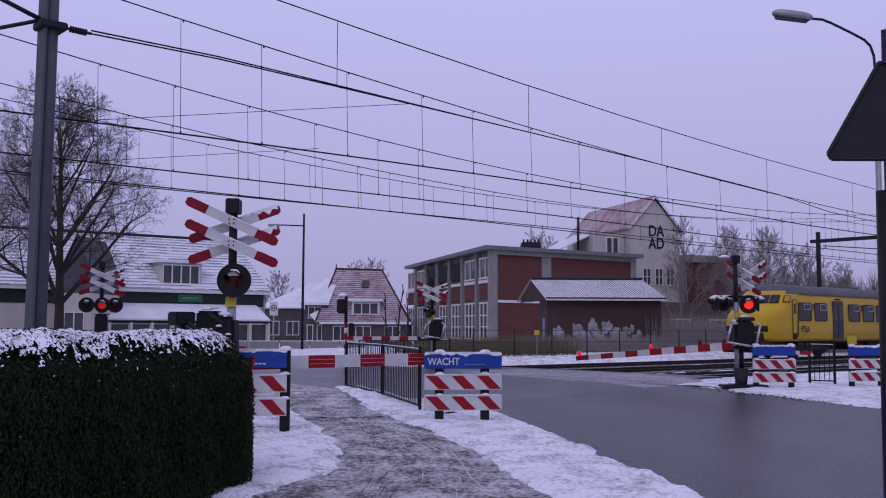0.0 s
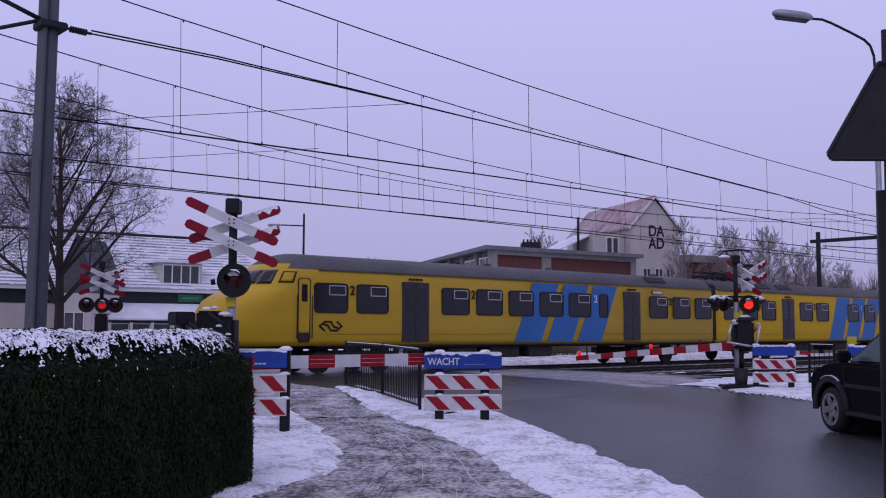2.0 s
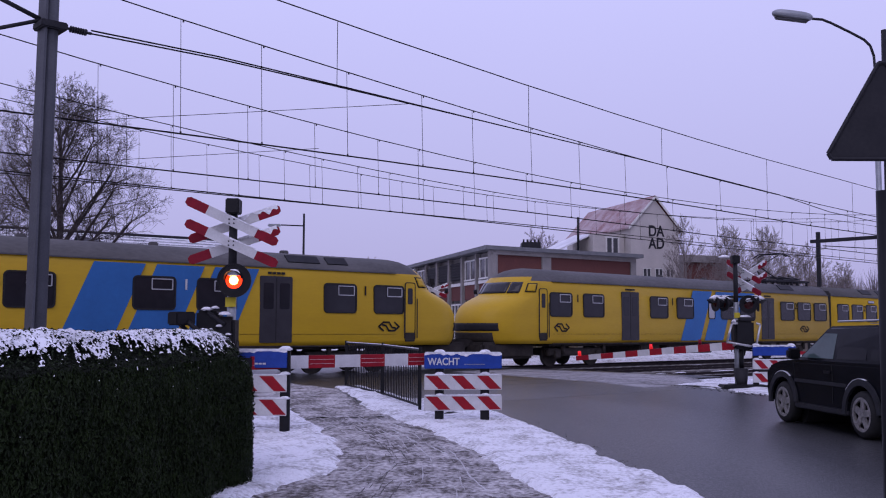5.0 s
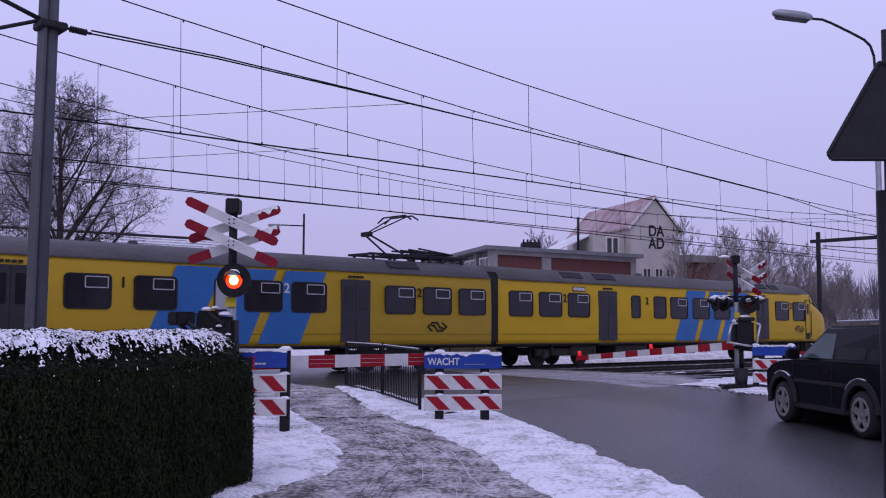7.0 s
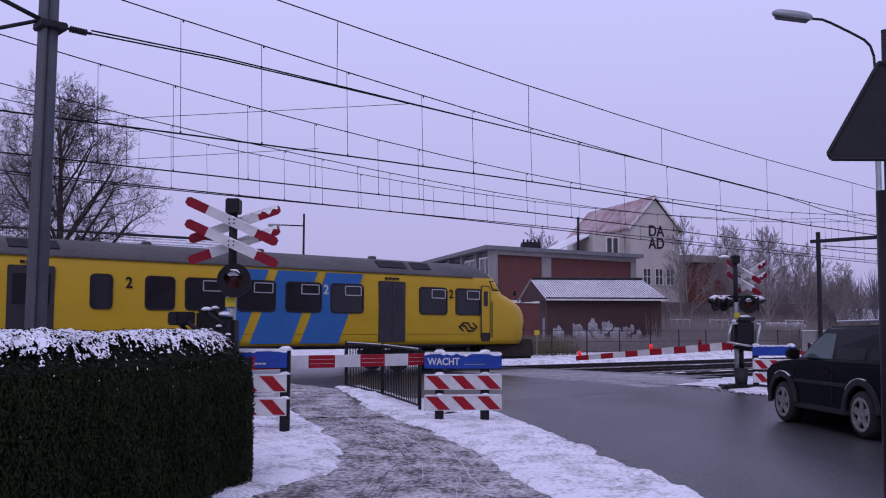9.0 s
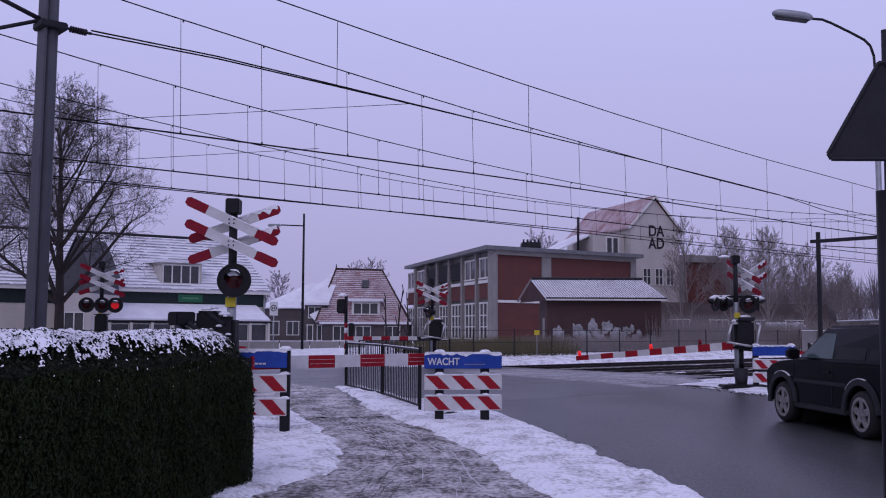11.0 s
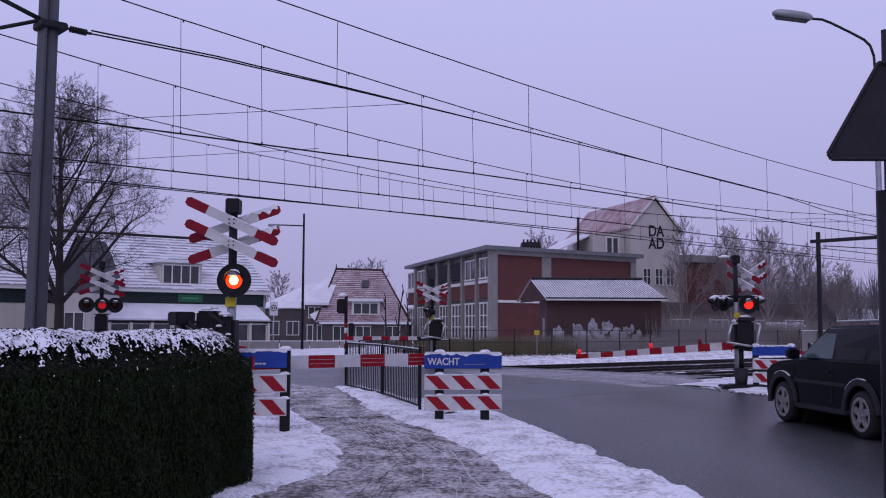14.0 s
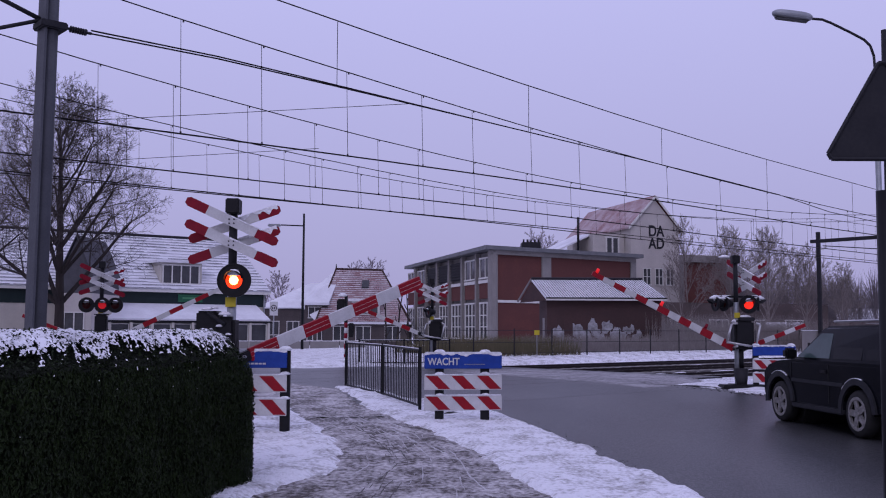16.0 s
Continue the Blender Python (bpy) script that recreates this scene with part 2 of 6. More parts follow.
def edge_distance(p, q):
    best = 1e9
    for i in range(len(q)):
        ax, ay = q[i]
        bx_, by = q[(i + 1) % len(q)]
        dx, dy = bx_ - ax, by - ay
        t = min(max(((p[0] - ax) * dx + (p[1] - ay) * dy) / (dx * dx + dy * dy), 0), 1)
        best = min(best, math.hypot(p[0] - ax - t * dx, p[1] - ay - t * dy))
    return best


CROSS = [tuple(TR(u, v)[:2]) for u, v in ((7.5, 16.2), (22.8, 16.2), (27.4, 18.0), (27.4, 30.4), (7.5, 30.4))]
CUTS = [ROAD_L + ROAD_R[::-1], PATH_L + PATH_R[::-1], CROSS]


def ground_height(x, y):
    d = 9.0
    for q in CUTS:
        e = edge_distance((x, y), q) if -20 < x < 30 and -15 < y < 50 else 9.0
        d = min(d, -e if inside((x, y), q) else e)
    n1 = noise.noise(Vector((x * 1.3, y * 1.3, 0))) * 0.035 + noise.noise(Vector((x * 3.7, y * 3.7, 3))) * 0.028 + noise.noise(Vector((x * 9, y * 9, 6))) * 0.016
    u, v = CA * x + SA * y, -SA * x + CA * y
    bed = 1 - sm((v - 16.3) / 0.5) * sm((30.9 - v) / 0.5)
    bank = 0.35 * sm((v - 31.2) / 2.5) * sm((60 - v) / 10) if u > 21 else 0.0
    return (level(x, y) - 0.05 + (0.10 + n1) * sm((d + 0.2 + n1 * 2) / 0.3)) * bed + bank + 0.02 * (1 - bed)


def stops(lo, a, b, hi, fine, coarse):
    mid = list(np.arange(a, b, fine))
    left = [a - coarse * 1.5 ** k for k in range(40) if a - coarse * 1.5 ** k > lo]
    right = [b + coarse * 1.5 ** k for k in range(40) if b + coarse * 1.5 ** k < hi]
    return [lo] + left[::-1] + mid + [b] + right + [hi]


xs = sorted(stops(-900, 0.5, 20.0, 900, 0.1, 0.3))
ys = sorted(stops(-400, 4.0, 16.2, 1200, 0.1, 0.3)[:-20] + [16.3, 16.55, 16.8, 18, 22, 26, 30.4, 30.65, 30.9, 31.3, 31.8, 32.4, 33, 34, 36, 40, 46, 54, 66, 90, 140, 220, 400, 700, 1200])
ys = [v for i, v in enumerate(ys) if i == 0 or v - ys[i - 1] > 0.02]
gv = []
for v in ys:
    for u in xs:
        q = TR(u, v)
        gv.append((q.x, q.y, ground_height(q.x, q.y)))
gf = [(j * len(xs) + i, j * len(xs) + i + 1, (j + 1) * len(xs) + i + 1, (j + 1) * len(xs) + i) for j in range(len(ys) - 1) for i in range(len(xs) - 1)]
ground = raw("ground", gv, gf, THIN_SNOW, smooth=True)
tagged(ground, "trampled snow on the verges, mottled with grass and painted small shadows", "snow", kind="structure")


def strip(name, left, right, lift, material, label, category, n=14, sub=8, rough=0.0):
    verts, faces = [], []
    rows = []
    for (a, b), (c, d) in zip(zip(left, left[1:]), zip(right, right[1:])):
        for k in range(sub):
            t = k / sub
            rows.append((Vector(a).lerp(Vector(b), t), Vector(c).lerp(Vector(d), t)))
    rows.append((Vector(left[-1]), Vector(right[-1])))
    for p, q in rows:
        for k in range(n + 1):
            w = p.lerp(q, k / n)
            bump_ = rough * (noise.noise(Vector((w.x * 5, w.y * 1.6, 0))) + 0.7 * noise.noise(Vector((w.x * 9, w.y * 7, 4))))
            verts.append((w.x, w.y, level(w.x, w.y) + lift + bump_))
    for j in range(len(rows) - 1):
        for k in range(n):
            i = j * (n + 1) + k
            faces.append((i, i + 1, i + n + 2, i + n + 1))
    return tagged(raw(name, verts, faces, material, smooth=True), label, category, kind="structure")


strip("road", ROAD_L, ROAD_R, 0.0, ASPHALT, "wet dark asphalt road with slush at its edges", "road")
strip("bicycle_path", PATH_L, PATH_R, 0.0, SLUSH, "brick cycle path under rutted brown slush", "path", 60, 60, 0.016)

# ridges of pressed snow and dark wet ruts that wheels left along the path
def way_point(left, right, j, f):
    k = min(int(j), len(left) - 2)
    t = j - k
    return Vector(left[k]).lerp(Vector(left[k + 1]), t).lerp(Vector(right[k]).lerp(Vector(right[k + 1]), t), f)


def path_ridges(name, label, lines, material, lift, width, seed):
    vs, fs = [], []
    for n, f in enumerate(lines):
        prev = None
        for k in range(420):
            j = 1.0 + 5.6 * k / 420
            c = way_point(PATH_L, PATH_R, j, f + 0.03 * noise.noise(Vector((j * 2.1, n * 3.7, seed))))
            d = (way_point(PATH_L, PATH_R, j + 0.02, f) - c)
            side = Vector((d.y, -d.x)).normalized() if d.length > 1e-6 else Vector((1, 0))
            w = width * (noise.noise(Vector((c.y * 0.55, n * 5.1, seed + 2))) * 1.5 + noise.noise(Vector((c.y * 3.5, n * 2.3, seed + 5))) * 0.9 + 0.08)
            if w < width * 0.1:
                prev = None
                continue
            i = len(vs)
            z = level(c.x, c.y) + lift + 0.016 * (noise.noise(Vector((c.x * 5, c.y * 1.6, 0))) + 0.7 * noise.noise(Vector((c.x * 9, c.y * 7, 4))))
            p, q = c - side * w, c + side * w * 0.8
            vs += [(p.x, p.y, z - 0.006), (c.x, c.y, z + 0.006), (q.x, q.y, z - 0.006)]
            if prev is not None:
                fs += [(prev, prev + 1, i + 1, i), (prev + 1, prev + 2, i + 2, i + 1)]
            prev = i
    return tagged(raw(name, vs, fs, material, smooth=True), label, "slush", kind="stuff")


def carpet(name, left, right, material, label, n, sub, rough, edge):
    """Slush or snow lying on the plates of the crossing, thinning out to its rim."""
    vs, fs, rows = [], [], []
    for (a, b), (c, d) in zip(zip(left, left[1:]), zip(right, right[1:])):
        rows += [(Vector(a).lerp(Vector(b), k / sub), Vector(c).lerp(Vector(d), k / sub)) for k in range(sub)]
    rows.append((Vector(left[-1]), Vector(right[-1])))
    for j, (p, q) in enumerate(rows):
        for k in range(n + 1):
            w = p.lerp(q, k / n)
            wob = 0.10 * noise.noise(Vector((w.x * 2, w.y * 2, 8)))
            w = w + Vector((wob, wob * 0.6))
            v = -SA * w.x + CA * w.y
            rim = min(k / n, 1 - k / n, (len(rows) - 1 - j) / len(rows) * 2) * 5
            base = max(level(w.x, w.y), min(0.1725 + 0.0273 * (v - 15.2), 0.2435) if v > 15.2 else 0.0)
            z = base + 0.006 + edge * sm(rim) + rough * sm(rim) * (noise.noise(Vector((w.x * 3, w.y * 3, 0))) + 0.7 * noise.noise(Vector((w.x * 9, w.y * 7, 4)))) - 0.02 * (1 - sm(rim * 2))
            vs.append((w.x, w.y, z))
    for j in range(len(rows) - 1):
        for k in range(n):
            i = j * (n + 1) + k
            fs.append((i, i + 1, i + n + 2, i + n + 1))
    return tagged(raw(name, vs, fs, material, smooth=True), label, "snow", kind="structure")


carpet("crossing_slush", [(-2.4, 17.2), (-3.3, 20.0), (-5.4, 24.0), (-7.4, 28.0)], [(-0.85, 17.6), (-1.66, 20.28), (-2.35, 24.2), (-4.0, 26.8)], SLUSH, "brown slush trodden onto the plates of the crossing", 40, 24, 0.012, 0.006)
carpet("crossing_snow", [(-0.8, 17.4), (-1.66, 20.2), (-2.3, 23.0), (-2.75, 25.2)], [(0.5, 18.2), (-0.55, 21.0), (-1.5, 23.6), (-2.2, 25.4)], THIN_SNOW, "snow bank under the black railing", 24, 16, 0.03, 0.05)
carpet("kerb_slush", [TR(u, v)[:2] for u, v in ((26.9, 25.5), (27.3, 22.0), (27.3, 19.0), (24.6, 16.4))], [TR(u, v)[:2] for u, v in ((22.6, 25.5), (22.0, 21.5), (21.4, 18.4), (20.9, 15.6))], GREYSLUSH, "grey slush swept along the edge of the crossing", 30, 20, 0.008, 0.004)
path_ridges("slush_ridges", "thin ridges of pressed snow along the cycle path", (0.22, 0.52, 0.57, 0.63, 0.68, 0.75, 0.8), PRESSED, 0.005, 0.014, 3)
path_ridges("wet_ruts", "dark wet ruts along the cycle path", (0.36, 0.39, 0.42, 0.45, 0.48), RUT, 0.003, 0.016, 8)

# railway: ballast bed, three tracks, crossing plates
bed = B()
box(bed, -160, 7.5, 16.6, 30.2, 0.0, 0.13)
box(bed, 27.4, 260, 16.6, 30.2, 0.0, 0.13)
tagged(link("ballast_bed", bed, BALLAST, m=TRACK), "dark stone ballast between the railway sleepers", "ballast", kind="structure")
plate = B()
box(plate, 7.4, 27.5, 17.8, 29.6, 0.10, 0.2435)
poly(plate, [(7.4, 15.2, 0.1725), (22.9, 15.2, 0.1725), (22.9, 17.8, 0.2435), (7.4, 17.8, 0.2435)], (0, 0, -0.1))
box(plate, 7.4, 27.5, 29.6, 30.6, 0.10, 0.197)
tagged(link("crossing_plate", plate, ASPHALT, m=TRACK), "asphalt and plates of the level crossing, wet", "level crossing", kind="structure")
for v in (19.4, 23.6, 27.6):
    for s in (-0.75, 0.75):
        r = B()
        box(r, -160, 7.4, v + s - 0.035, v + s + 0.035, 0.215, 0.245, 0.006)
        box(r, 27.5, 260, v + s - 0.035, v + s + 0.035, 0.215, 0.245, 0.006)
        box(r, 7.4, 27.5, v + s - 0.035, v + s + 0.035, 0.215, 0.245, 0, 1)
        box(r, -160, 260, v + s - 0.012, v + s + 0.012, 0.13, 0.215)
        box(r, -160, 260, v + s - 0.065, v + s + 0.065, 0.13, 0.145)
        tagged(link("rail", r, [RAIL, WORN], m=TRACK), "rusty brown steel railway rail", "rail", "rails of the tracks", "structure")
sl_v, sl_f = [], []
for v in (19.4, 23.6, 27.6):
    for k in range(160):
        u = -40 + k * 0.62
        if 7 < u < 27.7:
            continue
        i = len(sl_v)
        for z in (0.12, 0.155):
            sl_v += [(u - 0.12, v - 1.25, z), (u + 0.12, v - 1.25, z), (u + 0.12, v + 1.25, z), (u - 0.12, v + 1.25, z)]
        sl_f += [(i + 4, i + 5, i + 6, i + 7), (i, i + 1, i + 5, i + 4), (i + 1, i + 2, i + 6, i + 5), (i + 2, i + 3, i + 7, i + 6), (i + 3, i, i + 4, i + 7)]
tagged(raw("sleepers", sl_v, sl_f, CONCRETE, m=TRACK), "concrete railway sleepers dusted with snow", "sleepers", kind="stuff")
for a, b, u0, u1, nm in ((20.6, 22.3, 27.6, 200, 0), (24.75, 26.4, 27.6, 200, 0), (28.9, 31.0, 27.6, 200, 0), (14.2, 18.2, 22.9, 200, 0), (20.6, 22.3, -150, 7.4, 0), (28.9, 31.0, -150, 7.4, 0)):
    vs, fs = [], []
    us = np.concatenate([np.arange(u0, min(u1, u0 + 60), 0.35), np.linspace(min(u1, u0 + 60), u1, 20)]) if u0 > 0 else np.linspace(u0, u1, 300)
    for u in us:
        for k in range(9):
            w = a + (b - a) * k / 8
            e = sm(min(k, 8 - k) / 2.0)
            vs.append((u, w, (0.095 if a > 15 else 0.17) + e * (0.035 + 0.05 * noise.noise(Vector((u * 1.3, w * 1.6, 2)))) + 0.03 * noise.noise(Vector((u * 4, w * 4, 0)))))
    for j in range(len(us) - 1):
        for k in range(8):
            i = j * 9 + k
            fs.append((i, i + 1, i + 10, i + 9))
    tagged(raw("snow_strip", vs, fs, THIN_SNOW if a < 15 else SNOW, m=TRACK, smooth=True), "strip of lying snow beside the rails", "snow", kind="structure")


# ---- train ----
LEVELS = [(0.91, 1.38, 0.75, 1.7), (1.10, 1.41, 0.62, 1.7), (1.6, 1.42, 0.52, 1.65), (2.0, 1.42, 0.58, 1.65), (2.3, 1.42, 0.78, 1.6), (2.5, 1.41, 1.1, 1.55), (2.66, 1.41, 1.48, 1.5), (2.78, 1.40, 1.82, 1.35),
          (3.0, 1.39, 2.0, 1.25), (3.2, 1.37, 2.15, 1.15), (3.33, 1.34, 2.28, 1.1), (3.5, 1.25, 2.5, 1.0), (3.66, 1.08, 2.75, 0.9), (3.78, 0.85, 3.0, 0.8), (3.86, 0.5, 3.3, 0.6), (3.89, 0.2, 3.5, 0.4)]


def hull(z, th):
    """A point of the nose at height z, th degrees round from its tip; s runs back from the tip."""
    for a, b in zip(LEVELS, LEVELS[1:]):
        if z <= b[0]:
            break
    t = min(max((z - a[0]) / (b[0] - a[0]), 0), 1)
    w, u0, d = (a[i] + (b[i] - a[i]) * t for i in (1, 2, 3))
    c, s = math.cos(radians(th)), math.sin(radians(th))
    return Vector((u0 + d * (1 - abs(c) ** 0.85), math.copysign(w * abs(s) ** 0.85, s), z))


ANG = (0, 8, 16, 25, 34, 44, 54, 64, 74, 82, 90)


def body_mesh(length, nose):
    bm = B()
    rings = []
    for z, w, u0, d in LEVELS:
        if nose:
            ring = [Vector((length, -w, z))] + [hull(z, -a) for a in ANG[::-1]] + [hull(z, a) for a in ANG[1:]] + [Vector((length, w, z))]
        else:
            ring = [Vector((length, -w, z)), Vector((0.25, -w, z)), Vector((0.25, w, z)), Vector((length, w, z))]
        rings.append([bm.verts.new(p) for p in ring])
    for k, (a, b) in enumerate(zip(rings, rings[1:])):
        for i in range(len(a)):
            j = (i + 1) % len(a)
            f = bm.faces.new((a[i], a[j], b[j], b[i]))
            f.smooth = True
            mid = sum((v.co for v in f.verts), Vector()) / 4
            f.material_index = 1 if LEVELS[k][0] >= 3.32 and not (nose and mid.x < 2.95 and LEVELS[k][0] < 3.45) else 0
    bm.faces.new(rings[-1]).material_index = 1
    bm.faces.new(rings[0][::-1])
    return bm


def rounded(x0, x1, z0, z1, r, k=4):
    pts = []
    for cx, cz, a0 in ((x1 - r, z1 - r, 0), (x0 + r, z1 - r, 90), (x0 + r, z0 + r, 180), (x1 - r, z0 + r, 270)):
        for i in range(k + 1):
            a = radians(a0 + 90 * i / k)
            pts.append((cx + r * math.cos(a), cz + r * math.sin(a)))
    return pts


def side_panel(x0, x1, z0, z1, r, y0, y1):
    return poly(B(), [(x, y0, z) for x, z in rounded(x0, x1, z0, z1, r)], (0, y1 - y0, 0))


def side_ring(x0, x1, z0, z1, r, w, y0, y1):
    bm = B()
    o, i = rounded(x0, x1, z0, z1, r), rounded(x0 + w, x1 - w, z0 + w, z1 - w, max(r - w, 0.005))
    n = len(o)
    lay = [[bm.verts.new((x, y, z)) for x, z in q] for q, y in ((o, y0), (o, y1), (i, y1), (i, y0))]
    for a, b in zip(lay, lay[1:]):
        for k in range(n):
            bm.faces.new((a[k], a[(k + 1) % n], b[(k + 1) % n], b[k]))
    return bm


def text(body, size, material, parent, m, depth=0.004):
    cu = bpy.data.curves.new("lettering", "FONT")
    cu.offset = size * 0.02
    cu.body, cu.size, cu.extrude, cu.align_x, cu.align_y = body, size, depth, "CENTER", "CENTER"
    tmp = bpy.data.objects.new("lettering", cu)
    me = bpy.data.meshes.new_from_object(tmp)
    bpy.data.objects.remove(tmp)
    me.materials.append(material)
    ob = new("lettering", me)
    ob.parent = parent
    ob.matrix_basis = m
    return ob


def train_window(parent, x0, x1, kind):
    """A side window on the camera's side; kind: h with a tilting top light, s small and plain."""
    y = -1.425
    w = part("window", side_panel(x0, x1, 1.99, 2.89, 0.12, y + 0.03, y - 0.004), TRAINGLASS, parent)
    part("window_rubber", side_ring(x0 - 0.03, x1 + 0.03, 1.96, 2.92, 0.14, 0.045, y + 0.03, y - 0.022), RUBBER, w)
    if kind == "h":
        part("top_light_frame", side_ring(x0 + (x1 - x0) * 0.42, x1 - 0.07, 2.53, 2.85, 0.03, 0.028, y, y - 0.03), ALU, w, "bare aluminium top-light frame")


def train_door(parent, x0, x1):
    y = -1.425
    d = part("door", side_panel(x0, x1, 1.02, 3.06, 0.05, y + 0.03, y - 0.006), DOORGREY, parent, "dark grey folding door")
    part("door_seam", bx((x0 + x1) / 2 - 0.012, (x0 + x1) / 2 + 0.012, y - 0.012, y - 0.004, 1.05, 3.02), RUBBER, d)
    for k in (0, 1):
        a = x0 + 0.12 + k * (x1 - x0) / 2
        part("door_glass", side_panel(a, a + (x1 - x0) / 2 - 0.22, 2.05, 2.85, 0.05, y, y - 0.011), TRAINGLASS, d)


def train_stripes(parent, top0, top1, slant, bands=3):
    y, gap = -1.425, 0.34
    w = (top1 - top0 - gap * (bands - 1)) / bands
    for k in range(bands):
        a = top0 + k * (w + gap)
        part("blue_band", poly(B(), [(a, y + 0.01, 3.25), (a + w, y + 0.01, 3.25), (a + w - slant, y + 0.01, 0.99), (a - slant, y + 0.01, 0.99)], (0, -0.0125, 0)), TRAINBLUE, parent, "slanting light blue livery band")


def arrow_mark(parent, x, m=None):
    """The operator's mark: two arrow heads joined by a wave."""
    bm, y = B(), -1.432
    def bar(pts, w):
        for (ax, az), (cx, cz) in zip(pts, pts[1:]):
            d = Vector((cx - ax, cz - az)).normalized() * w / 2
            nx, nz = -d.y, d.x
            e = d * 0.6
            poly(bm, [(x + ax - e.x + nx, y, az - e.y + nz), (x + cx + e.x + nx, y, cz + e.y + nz), (x + cx + e.x - nx, y, cz + e.y - nz), (x + ax - e.x - nx, y, az - e.y - nz)], (0, -0.004, 0))
    one = [(-0.24, 1.40), (-0.43, 1.54), (-0.24, 1.68), (0.0, 1.68), (0.13, 1.51), (0.27, 1.49)]
    bar(one, 0.06)
    bar([(-a, 3.08 - c) for a, c in one], 0.06)
    part("arrow_mark", bm, BLACK, parent, "black double-arrow mark")


def bogie(parent, s):
    b = part("bogie", bx(s - 1.7, s + 1.7, -1.18, -1.0, 0.42, 0.72, bevel=0.04), UNDER, parent)
    part("bogie_frame", bx(s - 1.6, s + 1.6, -0.9, 1.15, 0.45, 0.7), UNDER, b)
    for d in (-1.25, 1.25):
        for y in (-0.82, 0.69):
            part("wheel", tb((s + d, y, 0.46), (s + d, y + 0.13, 0.46), 0.46, seg=20), UNDER, b)
        part("axle_box", bx(s + d - 0.16, s + d + 0.16, -1.28, -1.1, 0.34, 0.62, bevel=0.03), UNDER, b)
        part("spring", tb((s + d + 0.35, -1.2, 0.5), (s + d + 0.35, -1.2, 0.85), 0.09), UNDER, b)


def nose_patch(z0, z1, a0, a1, off, nz=4, na=6):
    bm = B()
    grid = []
    for i in range(nz + 1):
        row = []
        for j in range(na + 1):
            z, a = z0 + (z1 - z0) * i / nz, a0 + (a1 - a0) * j / na
            p = hull(z, a)
            nrm = (hull(z, a + 1) - hull(z, a - 1)).cross(hull(z + 0.02, a) - hull(z - 0.02, a)).normalized()
            row.append(bm.verts.new(p - nrm * off))
        grid.append(row)
    for i in range(nz):
        for j in range(na):
            bm.faces.new((grid[i][j], grid[i][j + 1], grid[i + 1][j + 1], grid[i + 1][j])).smooth = True
    r = bmesh.ops.extrude_face_region(bm, geom=list(bm.faces))
    for v in [e for e in r["geom"] if isinstance(e, bmesh.types.BMVert)]:
        v.co.x += 0.05
    return bm


def nose_fittings(parent, flip):
    m = Matrix.Diagonal((-1, 1, 1, 1)) @ Matrix.Translation((-52.14, 0, 0)) if flip else Matrix()
    def put(name, bm, material, label=""):
        bmesh.ops.transform(bm, matrix=m, verts=bm.verts)
        return part(name, bm, material, parent, label)
    for a, b in ((-50, -28), (-26, 26), (28, 50)):
        put("windscreen", nose_patch(2.84, 3.28, a, b, 0.014), TRAINGLASS)
    for a, b in ((-80, -60), (60, 80)):
        put("quarter_panel_seal", nose_patch(2.88, 3.24, a, b, 0.010, 4, 4), RUBBER)
        put("quarter_panel", nose_patch(2.92, 3.20, a + 2.5, b - 2.5, 0.018, 4, 4), YELLOW)
    for a, b in ((-53, 53),):
        lamp = put("headlight_recess", nose_patch(1.40, 1.69, a, b, 0.016, 4, 20), DARKGREY, "dark headlight recess")
    put("coupler_skirt", nose_patch(0.985, 1.34, -42, 42, 0.03, 6, 12), UNDER, "black coupler opening")
    bm = B()
    box(bm, -0.35, 0.9, -0.3, 0.3, 0.75, 1.08, 0.05)
    put("coupler", bm, UNDER)
    bm = B()
    box(bm, 0.4, 3.2, -1.1, 1.1, 0.35, 0.98, 0.1)
    put("snow_plough", bm, UNDER)
    bm = B()
    tube(bm, (0.75, -0.35, 2.78), (0.72, -0.35, 2.95), 0.07)
    put("horn", bm, BLACK)
    for x in (3.06, 3.62):
        bm = B()
        tube(bm, (x, -1.47, 1.15), (x, -1.47, 2.5), 0.02, seg=6)
        put("grab_rail", bm, UNDER)
    d = put("cab_door", side_panel(3.14, 3.54, 1.35, 3.02, 0.08, -1.40, -1.43), YELLOW)
    bm = side_ring(3.11, 3.57, 1.05, 3.05, 0.1, 0.025, -1.40, -1.436)
    put("cab_door_seal", bm, RUBBER)
    put("cab_door_glass", side_panel(3.24, 3.45, 2.3, 2.85, 0.05, -1.40, -1.438), TRAINGLASS)
    put("cab_step", side_panel(3.14, 3.54, 1.03, 1.33, 0.02, -1.40, -1.434), UNDER)


